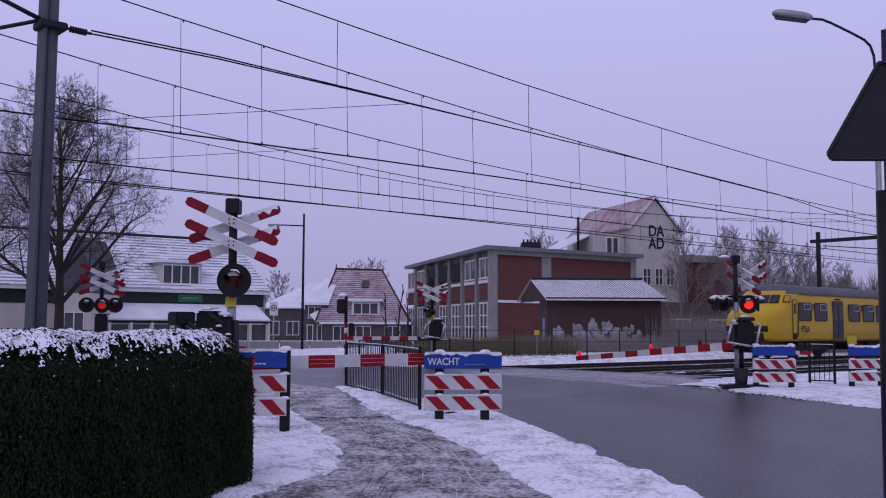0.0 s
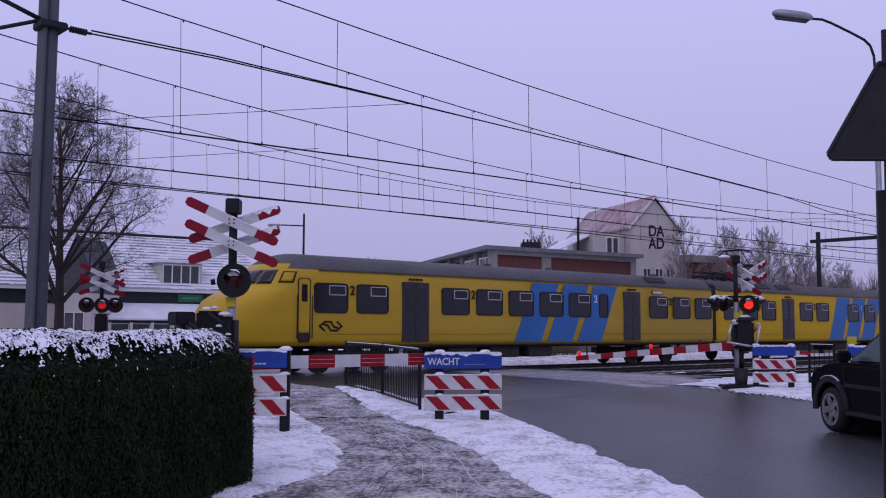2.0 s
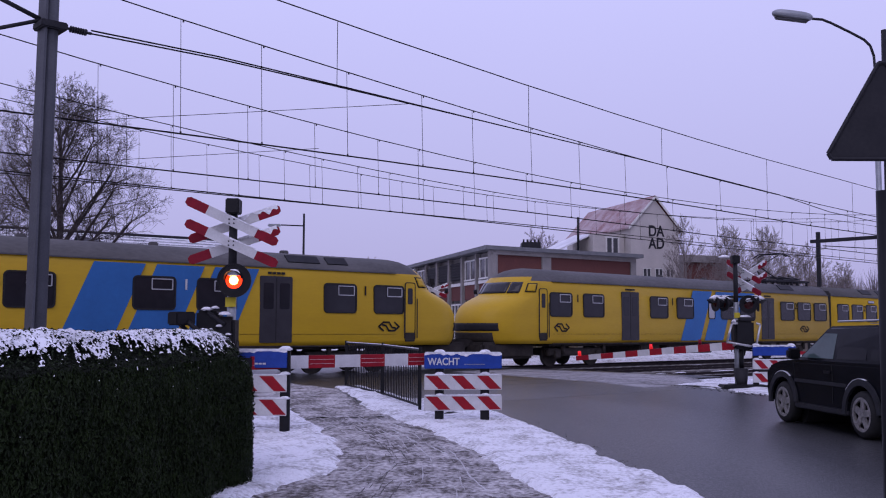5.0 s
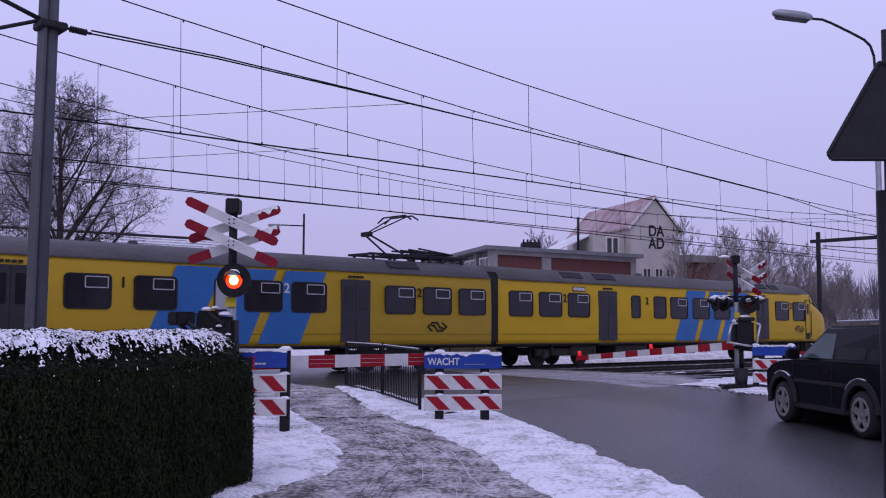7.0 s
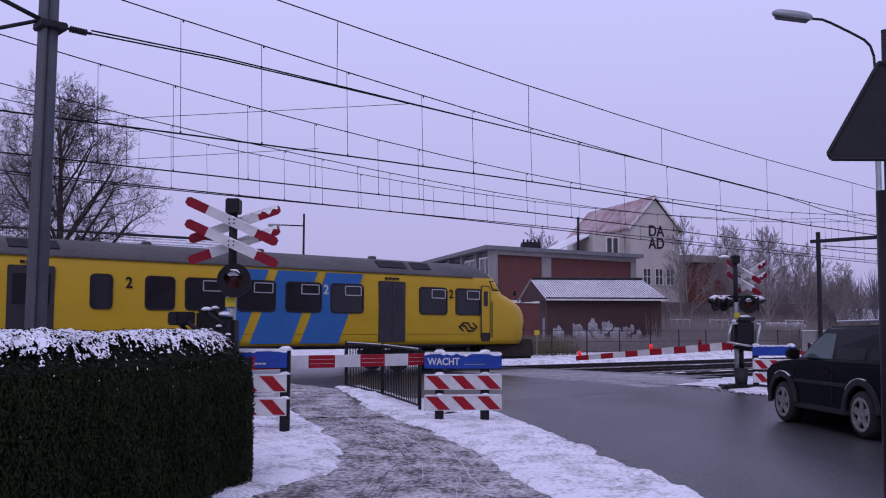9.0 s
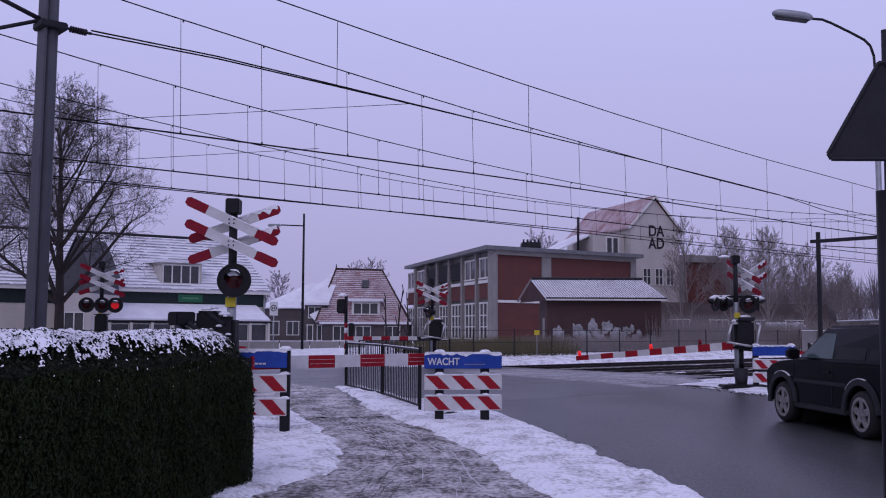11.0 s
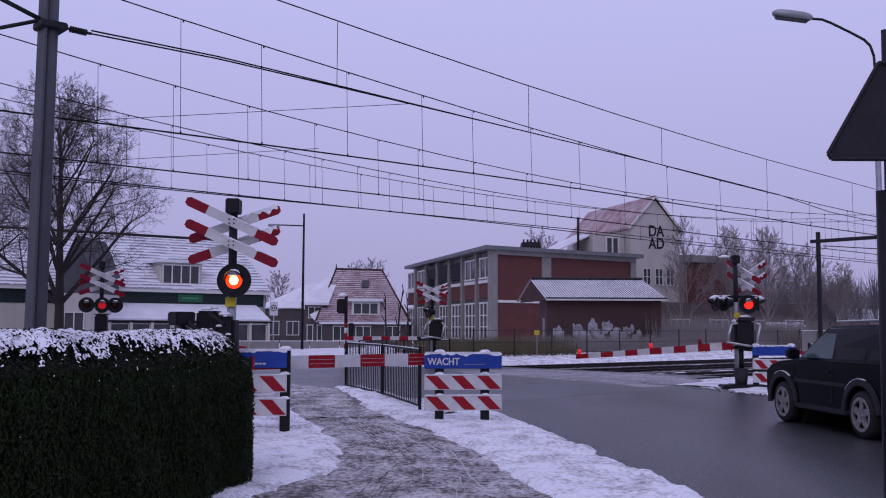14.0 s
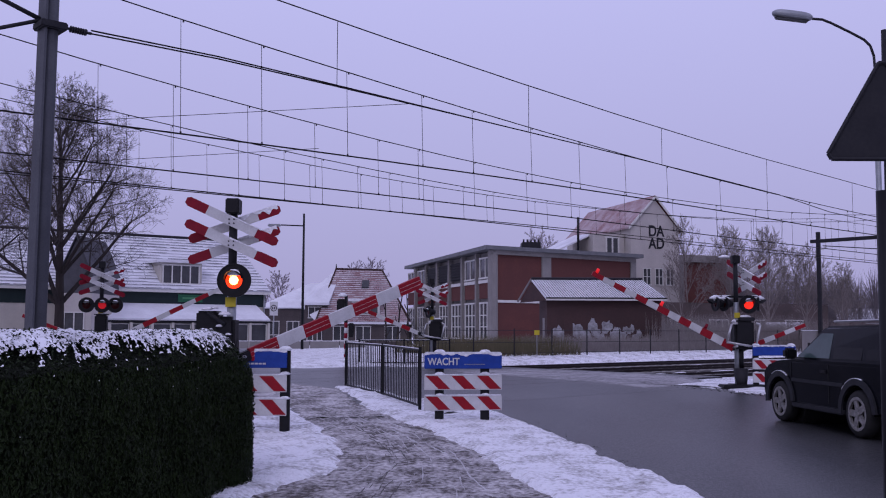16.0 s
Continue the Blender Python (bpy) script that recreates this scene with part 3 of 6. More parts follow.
def train_unit(wins, small, doors, stripes, marks, classes, panto, panel):
    """Two coupled cars, 52.14 m over the noses; s runs back from the front nose."""
    unit = thing("train_unit", Matrix(), "yellow electric train with slanting blue bands and grey roof", "train", "coupled train units")
    front = part("front_car_body", body_mesh(25.82, True), [YELLOW, ROOFGREY], unit, "yellow steel body with grey roof")
    bm = body_mesh(25.82, True)
    bmesh.ops.transform(bm, matrix=Matrix.Translation((52.14, 0, 0)) @ Matrix.Diagonal((-1, 1, 1, 1)), verts=bm.verts)
    rear = part("rear_car_body", bm, [YELLOW, ROOFGREY], unit, "yellow steel body with grey roof")
    part("gangway_bellows", bx(25.75, 26.4, -1.28, 1.28, 0.9, 3.6, bevel=0.1), RUBBER, unit)
    for a, b in ((3.9, 25.8), (26.34, 48.2)):
        part("gutter", bx(a, b, -1.40, -1.33, 3.32, 3.36), ROOFGREY, unit)
        part("underframe", bx(a, b, -1.2, 1.2, 0.8, 0.99), UNDER, unit)
    for x0, x1 in ((9.6, 11.0), (11.6, 13.2), (13.7, 15.0), (30.4, 32.0), (33.2, 35.4), (37.5, 39.0)):
        part("equipment_box", bx(x0, x1, -1.25, 1.2, 0.42, 0.82, bevel=0.04), UNDER, unit)
    for s in (5.6, 21.8, 30.2 - 0.0, 46.5):
        bogie(unit, s)
    train_stripes(front, *stripes[0])
    train_stripes(rear, *stripes[1])
    for x0, x1 in wins:
        train_window(front if x0 < 26 else rear, x0, x1, "h")
    for x0, x1 in small:
        train_window(front if x0 < 26 else rear, x0, x1, "s")
    for x0, x1 in doors:
        train_door(front if x0 < 26 else rear, x0, x1)
    for x in marks:
        arrow_mark(front if x < 26 else rear, x)
    for x, body, on_blue in classes:
        text(body, 0.42, WHITE if on_blue else BLACK, front if x < 26 else rear, Matrix.Translation((x, -1.436, 2.69)) @ pose(0, 0, 0, 90, 0, 0))
    # outlined number panel, small print over the doors, seams along the sides
    part("number_panel", side_panel(panel, panel + 0.75, 3.0, 3.17, 0.05, -1.40, -1.422), RUBBER, unit)
    part("number_plate", side_panel(panel + 0.03, panel + 0.72, 3.025, 3.145, 0.04, -1.40, -1.428), ALU, unit, "pale oblong plate")
    for x0, x1 in doors:
        for k in range(4):
            a = (x0 + x1) / 2 - 0.3 + k * 0.16
            part("small_print", bx(a, a + 0.12, -1.428, -1.40, 3.12, 3.19), RUBBER, unit)
        part("door_step", bx(x0 - 0.02, x1 + 0.02, -1.46, -1.2, 0.86, 0.92), UNDER, unit)
    for a, b in ((3.9, 25.75), (26.4, 48.2)):
        part("side_seam", bx(a, b, -1.424, -1.40, 1.28, 1.287), DARKGREY, unit)
        part("bottom_edge", bx(a, b, -1.41, -1.36, 0.885, 0.93), UNDER, unit)
    nose_fittings(front, False)
    nose_fittings(rear, True)
    # roof: cab fairing ends, ventilators, pantograph at the inner end of the rear or front car
    for x0, x1, y0 in ((21.2, 22.5, -1.0), (30.0, 31.2, -1.0), (32.0, 33.3, -1.0), (44.0, 45.2, -1.0), (45.5, 46.3, -1.0)):
        part("roof_grille", poly(B(), [(x0, -1.22, 3.52), (x1, -1.22, 3.52), (x1, -0.98, 3.745), (x0, -0.98, 3.745)], (0, -0.03, 0.03)), DARKGREY, unit)
    for x in (12.5, 16.0, 23.0, 36.2, 40.0, 44.5):
        part("roof_ventilator", bx(x - 0.12, x + 0.12, -0.3, -0.06, 3.85, 3.98, bevel=0.03), ROOFGREY, unit)
    s0, d = panto
    pan = part("pantograph", B(), DARKGREY, unit, "raised dark steel pantograph")
    for z, w in ((4.02, 0.05),):
        for y in (-0.62, 0.62):
            part("base_bar", bx(s0 - 1.1, s0 + 1.1, y - 0.035, y + 0.035, 4.0, 4.08), DARKGREY, pan)
        for x in (-1.0, 0, 1.0):
            part("cross_bar", bx(s0 + x - 0.035, s0 + x + 0.035, -0.62, 0.62, 4.0, 4.08), DARKGREY, pan)
        for x in (-0.9, 0.9):
            for y in (-0.55, 0.55):
                part("insulator", tb((s0 + x, y, 3.72), (s0 + x, y, 4.02), 0.07, 0.05), DARKGREY, pan)
    base, knee, top = Vector((s0 - 0.5 * d, 0, 4.1)), Vector((s0 + 0.78 * d, 0, 4.75)), Vector((s0 - 0.6 * d, 0, 5.42))
    for y0, y1 in ((-0.45, -0.12), (0.45, 0.12)):
        part("lower_arm", tb(base + Vector((0, y0, 0)), knee + Vector((0, y1, 0)), 0.035, seg=6), DARKGREY, pan)
        part("upper_arm", tb(knee + Vector((0, y1, 0)), top + Vector((0, y0, 0)), 0.025, seg=6), DARKGREY, pan)
    part("knee", bx(knee.x - 0.1, knee.x + 0.1, -0.25, 0.25, knee.z - 0.08, knee.z + 0.08, bevel=0.03), DARKGREY, pan)
    for x in (-0.16, 0.16):
        bm = B()
        for a, b in (((-0.95, -0.12), (-0.62, 0.05)), ((-0.62, 0.05), (0.62, 0.05)), ((0.62, 0.05), (0.95, -0.12))):
            tube(bm, (top.x + x, a[0], top.z + a[1]), (top.x + x, b[0], top.z + b[1]), 0.03, seg=6)
        part("collector_strip", bm, DARKGREY, pan)
    # a second, lowered pantograph lies folded beside it
    c = s0 - 1.95 * d
    fold = part("folded_pantograph", bx(c - 1.45, c + 1.45, -0.62, -0.54, 4.02, 4.1), DARKGREY, unit, "folded dark steel pantograph")
    part("base_bar", bx(c - 1.45, c + 1.45, 0.54, 0.62, 4.02, 4.1), DARKGREY, fold)
    for x in (-1.2, -0.4, 0.4, 1.2):
        part("cross_bar", bx(c + x - 0.05, c + x + 0.05, -0.62, 0.62, 4.0, 4.1), DARKGREY, fold)
    for y in (-0.55, -0.15, 0.2, 0.55):
        part("folded_arm", tb((c - 1.2, y, 4.1), (c + 1.1, y * 0.4, 4.2), 0.04, seg=6), DARKGREY, fold)
        part("folded_arm", tb((c + 1.1, y * 0.4, 4.2), (c - 1.0, y * 1.4, 4.3), 0.035, seg=6), DARKGREY, fold)
    for x in (-1.25, -0.3, 0.3, 1.25):
        for y in (-0.55, 0.55):
            part("insulator", tb((c + x, y, 3.7), (c + x, y, 4.04), 0.09, 0.06, seg=10), DARKGREY, fold)
    return unit


W1 = [(3.74, 5.0), (5.4, 6.67), (9.12, 10.4), (10.79, 12.08), (12.46, 13.75), (14.13, 15.45), (15.82, 17.13), (21.06, 22.32), (22.76, 24.02), (24.45, 25.68)]
W2 = [(26.76, 28.0), (28.42, 29.68), (30.1, 31.35), (33.75, 35.02), (35.45, 36.72), (38.88, 40.12), (40.82, 42.08), (45.26, 46.5), (47.26, 48.5)]
unit_one = train_unit(W1 + W2, [(17.69, 18.22)], [(7.3, 8.5), (19.27, 20.4), (32.0, 33.17), (42.9, 44.05)], [(13.76, 18.83, 1.02), (37.75, 42.85, 0.98)],
                      [4.36, 29.12, 47.88], [(5.2, "2", False), (10.6, "2", False), (17.45, "2", True), (22.55, "2", False), (29.9, "2", False), (35.24, "2", False), (40.46, "1", True), (46.88, "1", False)], (30.5, 1), 21.25)
W3 = [(3.74, 5.0), (5.72, 6.98), (10.12, 11.37), (12.06, 13.3), (15.52, 16.8), (17.17, 18.45), (20.87, 22.15), (22.55, 23.82), (24.22, 25.5)]
W4 = [(26.75, 28.0), (28.4, 29.66), (30.07, 31.35), (36.87, 38.12), (38.55, 39.83), (40.24, 41.53), (41.93, 43.19), (45.65, 46.88), (47.34, 48.55)]
unit_two = train_unit(W3 + W4, [(34.1, 34.67), (35.66, 36.5)], [(8.15, 9.32), (19.05, 20.23), (31.93, 33.13), (43.85, 45.0)], [(13.3, 18.46, 0.97), (38.15, 43.2, 0.98)],
                      [4.4, 23.17, 47.92], [(5.36, "1", False), (11.72, "1", False), (16.98, "2", True), (22.35, "2", False), (29.86, "2", False), (35.16, "2", False), (41.72, "2", True), (47.1, "2", False)], (21.9, -1), 30.35)
# a bright plain toilet window among the blue bands
frosted = part("frosted_window", side_panel(14.52, 15.0, 2.0, 2.9, 0.1, -1.40, -1.432), mat("frosted_glass", (0.42, 0.43, 0.45), (0.32, 0.33, 0.35), 2, 0.35, 0, 0.03), unit_two, "pale frosted window")
part("window_rubber", side_ring(14.49, 15.03, 1.97, 2.93, 0.12, 0.04, -1.40, -1.446), RUBBER, frosted)


# ---- overhead line ----
def wire(name, pts, r, label, category="wire"):
    """One continuous round wire through the points."""
    bm, rings, seg = B(), [], 6
    pts = [Vector(q) for q in pts]
    for i, q in enumerate(pts):
        d = pts[min(i + 1, len(pts) - 1)] - pts[max(i - 1, 0)]
        side = d.cross(Vector((0, 0, 1)))
        side = side.normalized() if side.length > 1e-6 * d.length + 1e-9 and side.length / d.length > 0.05 else Vector((1, 0, 0))
        up = side.cross(d).normalized()
        rings.append([bm.verts.new(q + (side * math.cos(k * math.tau / seg) + up * math.sin(k * math.tau / seg)) * r) for k in range(seg)])
    for ra, rb in zip(rings, rings[1:]):
        for k in range(seg):
            bm.faces.new((ra[k], ra[(k + 1) % seg], rb[(k + 1) % seg], rb[k])).smooth = True
    return tagged(link(name, bm, WIRE), label, category)


POLY = lambda c: (lambda u: c[0] * u * u + c[1] * u + c[2])
LINES = [(27.6, POLY((-0.00017, 0.004, 5.88)), POLY((0.00198, -0.1341, 9.256)), 33.0, (12.0, 13.4, 15.7, 17.4, 18.9, 20.4, 21.8, 23.4, 25.4)),
         (23.6, POLY((-0.00031, 0.01215, 5.642)), POLY((0.00233, -0.1513, 9.417)), 32.5, (9.5, 11.5, 13.7, 15.9, 18.2, 19.8, 22.2, 24.7)),
         (19.4, POLY((-0.00054, 0.0229, 5.68)), POLY((0.00115, -0.11315, 9.318)), 42.0, (9.6, 11.6, 14.0, 16.4, 18.2, 20.5, 22.6, 24.8)),
         (31.2, POLY((0.0, 0.0044, 6.33)), POLY((0.00186, -0.12467, 9.68)), 33.5, (14.0, 16.5, 18.6, 20.8, 23.2, 25.3))]
for v, cz, mz, u_low, drops in LINES:
    us = [-30 + 3 * k for k in range(60)]
    low = lambda u: cz(min(max(u, 5), 36))
    high = lambda u: min(mz(u) if u < u_low else mz(2 * u_low - u), 8.9)
    wire("contact_wire", [TR(u, v, low(u)) for u in us], 0.019, "dark copper contact wire over the track")
    wire("messenger_wire", [TR(u, v, high(u)) for u in us], 0.014, "dark catenary wire sagging above the contact wire")
    for u in list(drops) + [27 + 3.1 * k for k in range(14)]:
        drop = wire("dropper", [TR(u, v, low(u)), TR(u - 0.06, v, high(u))], 0.0065, "thin vertical dropper wire")
        for z in (low(u) + 0.02, high(u) - 0.02):
            q = TR(u, v, z)
            part("clip", bx(q.x - 0.016, q.x + 0.016, q.y - 0.016, q.y + 0.016, z - 0.03, z + 0.03), WIRE, drop)
# anchored line ending at the mast beside the road
ANCHOR = [Vector((-5.97, 14.8, 6.31)), Vector((-5.39, 14.8, 6.18))]
SL = lambda u: 14.67 + (u - 5.74) * 0.081
AC = lambda u: 6.25 - 0.00042 * max(u - 8, 0) ** 2 if u < 30 else 5.85
AM = lambda u: 0.00109 * u * u - 0.06496 * u + 8.073 if u < 32 else 7.11
for dz in (0.0, 0.05):
    wire("anchored_wire", [ANCHOR[1] + Vector((0, 0, dz))] + [TR(u, SL(u), AC(u) + dz * max(1 - (u - 6) / 9, 0)) for u in (8, 10, 12, 14, 16, 18, 20, 23, 26, 29, 33, 37, 45, 60, 100)], 0.013, "dark wire of an anchored overhead line")
ins = thing("line_insulator", Matrix.Translation(ANCHOR[0]), "dark ribbed insulator of the anchored line", "insulator")
dirn = ANCHOR[1] - ANCHOR[0]
part("rod", tb((0, 0, 0), dirn, 0.022), DARKGREY, ins)
for k in range(7):
    p = dirn * (0.45 + 0.065 * k)
    part("disc", tb(p, p + dirn.normalized() * 0.02, 0.055, 0.045, seg=12), DARKGREY, ins)
wire("messenger_wire", [TR(u, SL(u), AM(u)) for u in range(-8, 64, 4)], 0.012, "dark upper wire of the anchored line")
for u in (10.6, 16.3, 22.0, 28.2, 35.0):
    wire("dropper", [TR(u, SL(u), AC(u)), TR(u, SL(u), AM(u))], 0.0065, "thin vertical dropper wire")
for v0, z0, v1, z1 in ((23.6, 6.9, 27.6, 6.4), (19.4, 7.5, 23.6, 7.0)):
    wire("cross_span_wire", [TR(9.0, v1, z1 - 0.3), TR(16.0, v0, z0)], 0.008, "thin wire linking the overhead lines")
mast = thing("catenary_mast", Matrix.Translation((-6.02, 14.7, 0.1)) @ pose(0, 0, 0, 0, 0.4, 41.4), "grey galvanised steel mast of the overhead line", "mast")
part("column", tb((0, 0, 0), (0, 0, 9.2), 0.14, 0.11, seg=8), MASTGREY, mast)
part("web", bx(-0.135, -0.10, -0.16, 0.16, 0, 9.2), MASTGREY, mast)
part("base", bx(-0.4, 0.4, -0.4, 0.4, -0.15, 0.12, bevel=0.03), CONCRETE, mast)
part("clamp", bx(-0.2, 0.2, -0.2, 0.2, 6.1, 6.22, bevel=0.02), DARKGREY, mast)
part("strut", tb((0, 0, 6.3), (-1.1, 0.4, 5.9), 0.03), DARKGREY, mast)
part("bracket", tb((0, 0, 6.2), (-2.0, 0.9, 7.2), 0.035), DARKGREY, mast)
part("bracket", tb((-0.8, 0.4, 6.2), (-2.6, 1.2, 6.8), 0.028), DARKGREY, mast)

portal = thing("portal_mast", Matrix.Translation((24.0, 63.0, 0.2)) @ pose(0, 0, 0, 0, 0, A), "dark steel portal mast across the tracks", "mast")
part("column", bx(-0.11, 0.11, -0.11, 0.11, 0, 7.8, bevel=0.02), DARKGREY, portal)
part("beam", bx(-0.1, 0.1, -16, 0.5, 7.1, 7.32), DARKGREY, portal)
part("tie", tb((0, -0.3, 6.9), (0, -9, 5.9), 0.03), DARKGREY, portal)
for y in (-4.0, -8.2, -12.4):
    part("hanger", tb((0, y, 7.1), (0, y, 6.1), 0.05), DARKGREY, portal)
part("far_column", bx(-0.14, 0.14, -15.9, -15.6, 0, 7.2), DARKGREY, portal)
for y in (-4.0, -8.2):
    part("insulator", tb((0, y, 5.9), (0.6, y, 5.9), 0.06), DARKGREY, portal)

# ---- level crossing posts ----
def plank(bm, half, w, y0, y1, ang, cz, mi_end=1):
    m = Matrix.Translation((0, 0, cz)) @ Matrix.Rotation(radians(ang), 4, "Y")
    for a, b, mi in ((-half, -half + 0.34, 1), (-half + 0.34, half - 0.34, 0), (half - 0.34, half, 1)):
        tip = 0.05
        pts = [(a, -w), (b, -w), (b, w), (a, w)]
        if a == -half:
            pts = [(a + tip, -w), (b, -w), (b, w), (a + tip, w), (a, w * 0.55), (a, -w * 0.55)]
        if b == half:
            pts = [(a, -w), (b - tip, -w), (b, -w * 0.55), (b, w * 0.55), (b - tip, w), (a, w)]
        poly(bm, [m @ Vector((x, y0, z)) for x, z in pts], m.to_3x3() @ Vector((0, y1 - y0, 0)), mi)


def snow_lump(parent, x, y, z, sx, sy, sz):
    bm = B()
    bmesh.ops.create_icosphere(bm, subdivisions=2, radius=1)
    for v in bm.verts:
        v.co = Vector((x + v.co.x * sx, y + v.co.y * sy, z + max(v.co.z, -0.25) * sz + 0.02 * noise.noise(v.co * 3)))
    for f in bm.faces:
        f.smooth = True
    return part("snow", bm, SNOW, parent, "small cap of snow")


def signal_lamp(parent, m, lit, r=0.24, hood=True):
    """A round lamp on a black disc, looking along -y of m. The lit or unlit face turns to the front."""
    back = part("lamp_disc", tb((0, 0.0, 0), (0, 0.05, 0), r, seg=32), BLACK, parent, "round black lamp disc", m)
    part("disc_rim", bmesh_ring(r - 0.012, r + 0.006, -0.012, 0.03), BLACK, back)
    part("housing", tb((0, 0.05, 0), (0, 0.3, 0), r * 0.6, r * 0.45, seg=20), BLACK, back)
    if hood:
        bm = B()
        rh = r * 0.56
        for a, b in ((k, k + 12) for k in range(10, 170, 12)):
            p = [(rh * math.cos(radians(q)), rh * math.sin(radians(q))) for q in (a, b)]
            d0, d1 = (0.09 + 0.13 * math.sin(radians(q)) for q in (a, b))
            poly(bm, [(p[0][0], 0, p[0][1]), (p[1][0], 0, p[1][1]), (p[1][0], -d1, p[1][1]), (p[0][0], -d0, p[0][1])])
        r2 = bmesh.ops.extrude_face_region(bm, geom=list(bm.faces))
        for v in [e for e in r2["geom"] if isinstance(e, bmesh.types.BMVert)]:
            v.co.x *= 0.95
            v.co.z *= 0.95
        part("hood", bm, BLACK, back)
        snow_lump(back, 0.0, -0.035, r * 0.36, r * 0.42, 0.03, r * 0.30)
    return back


def bmesh_ring(r0, r1, y0, y1, seg=32):
    bm = B()
    lay = []
    for r, y in ((r0, y0), (r1, y0), (r1, y1), (r0, y1)):
        lay.append([bm.verts.new((r * math.cos(k * 2 * math.pi / seg), y, r * math.sin(k * 2 * math.pi / seg))) for k in range(seg)])
    for a, b in zip(lay, lay[1:] + lay[:1]):
        for k in range(seg):
            bm.faces.new((a[k], a[(k + 1) % seg], b[(k + 1) % seg], b[k]))
    return bm


def lens(parent, m, lit, radius, core=None):
    """A lamp insert that turns in its housing: one face is the lit lens, the other the unlit one."""
    bm = B()
    seg = 24
    for y, mi, s in ((-0.004, 0, -1), (0.004, 1, 1)):
        c = bm.verts.new((0, y + s * radius * 0.22, 0))
        ring = [[bm.verts.new((q * radius * math.cos(k * 2 * math.pi / seg), y + s * radius * 0.22 * (1 - q * q), q * radius * math.sin(k * 2 * math.pi / seg))) for k in range(seg)] for q in (0.55, 1.0)]
        for k in range(seg):
            bm.faces.new((c, ring[0][k], ring[0][(k + 1) % seg])).material_index = 2 if (mi == 0 and core) else mi
            bm.faces.new((ring[0][k], ring[1][k], ring[1][(k + 1) % seg], ring[0][(k + 1) % seg])).material_index = mi
    for k in range(seg):
        a0, a1 = k * math.tau / seg, (k + 1) * math.tau / seg
        bm.faces.new([bm.verts.new((radius * math.cos(q) * 1.004, y, radius * math.sin(q) * 1.004)) for q, y in ((a0, -0.0045), (a1, -0.0045), (a1, 0.0045), (a0, 0.0045))]).material_index = 1
    return part("lamp_insert", bm, [lit, LAMPOFF, core or LAMPOFF], parent, "red signal lens that lights up in turns", m)


def crossing_post(place, turn, label, cross_turn=0.0, height=3.45, shift=0.0):
    p = thing("crossing_signal", Matrix.Translation(place) @ pose(0, 0, 0, 0, 0, turn), label, "crossing signal", "level crossing signals")
    part("post", tb((0, 0, 0), (0, 0, 2.3), 0.068, seg=12), GALV, p, "weathered grey post")
    part("upper_post", tb((0, 0, 2.3), (0, 0, height), 0.062, seg=12), DARKGREY, p)
    part("foot", bx(-0.22, 0.22, -0.22, 0.22, -0.1, 0.14, bevel=0.03), BLACK, p)
    part("top_box", bx(-0.1, 0.1, -0.12, 0.12, height - 0.12, height + 0.1, bevel=0.015), BLACK, p)
    part("tag", bx(-0.075, 0.075, -0.085, -0.07, 1.88, 2.02), YELLOWTAG, p, "small yellow plate")
    for k, (cz, ang, y) in enumerate(((3.12, 25, -0.13), (3.10, -19.5, 0.075), (2.80, 24.5, -0.13), (2.79, -19.5, 0.075))):
        bm = B()
        plank(bm, 0.735 if ang > 0 else 0.705, 0.07, y, y + 0.03, ang, cz)
        b = part("cross_plank", bm, [WHITE, RED], p, "white cross plank with red ends", pose(shift, 0, 0, 0, 0, cross_turn))
        for x in (-0.035, 0.035):
            part("bolt", tb((x, y - 0.012, cz + 0.03), (x, y, cz + 0.03), 0.012, seg=8), DARKGREY, b)
            part("bolt", tb((x, y - 0.012, cz - 0.03), (x, y, cz - 0.03), 0.012, seg=8), DARKGREY, b)
        # snow lies on the upper edge, thickest on the plank that rises to its right end
        md = Matrix.Translation((0, 0, cz)) @ Matrix.Rotation(radians(ang), 4, "Y")
        bm = B()
        xs_ = [0.08 + 0.60 * i / 24 for i in range(25)] if ang < 0 else [-0.05 + 0.5 * i / 24 for i in range(25)]
        low_ = [max(0.004, (0.03 if ang < 0 else 0.012) * (1 + 1.6 * noise.noise(Vector((x * 9, cz * 7, k))))) + (0.045 * sm((x - 0.3) / 0.2) * (0.7 + noise.noise(Vector((x * 14, cz, 2)))) if ang < 0 else 0.0) for x in xs_]
        ya, yb = y - 0.006, y + 0.034
        prev = None
        for x, lo in zip(xs_, low_):
            row = [bm.verts.new(md @ Vector(q)) for q in ((x, ya, 0.07 - lo), (x, ya, 0.075), (x, yb, 0.075))]
            if prev:
                bm.faces.new((prev[0], row[0], row[1], prev[1]))
                bm.faces.new((prev[1], row[1], row[2], prev[2]))
            prev = row
        part("clinging_snow", bm, SNOW, b)
    return p


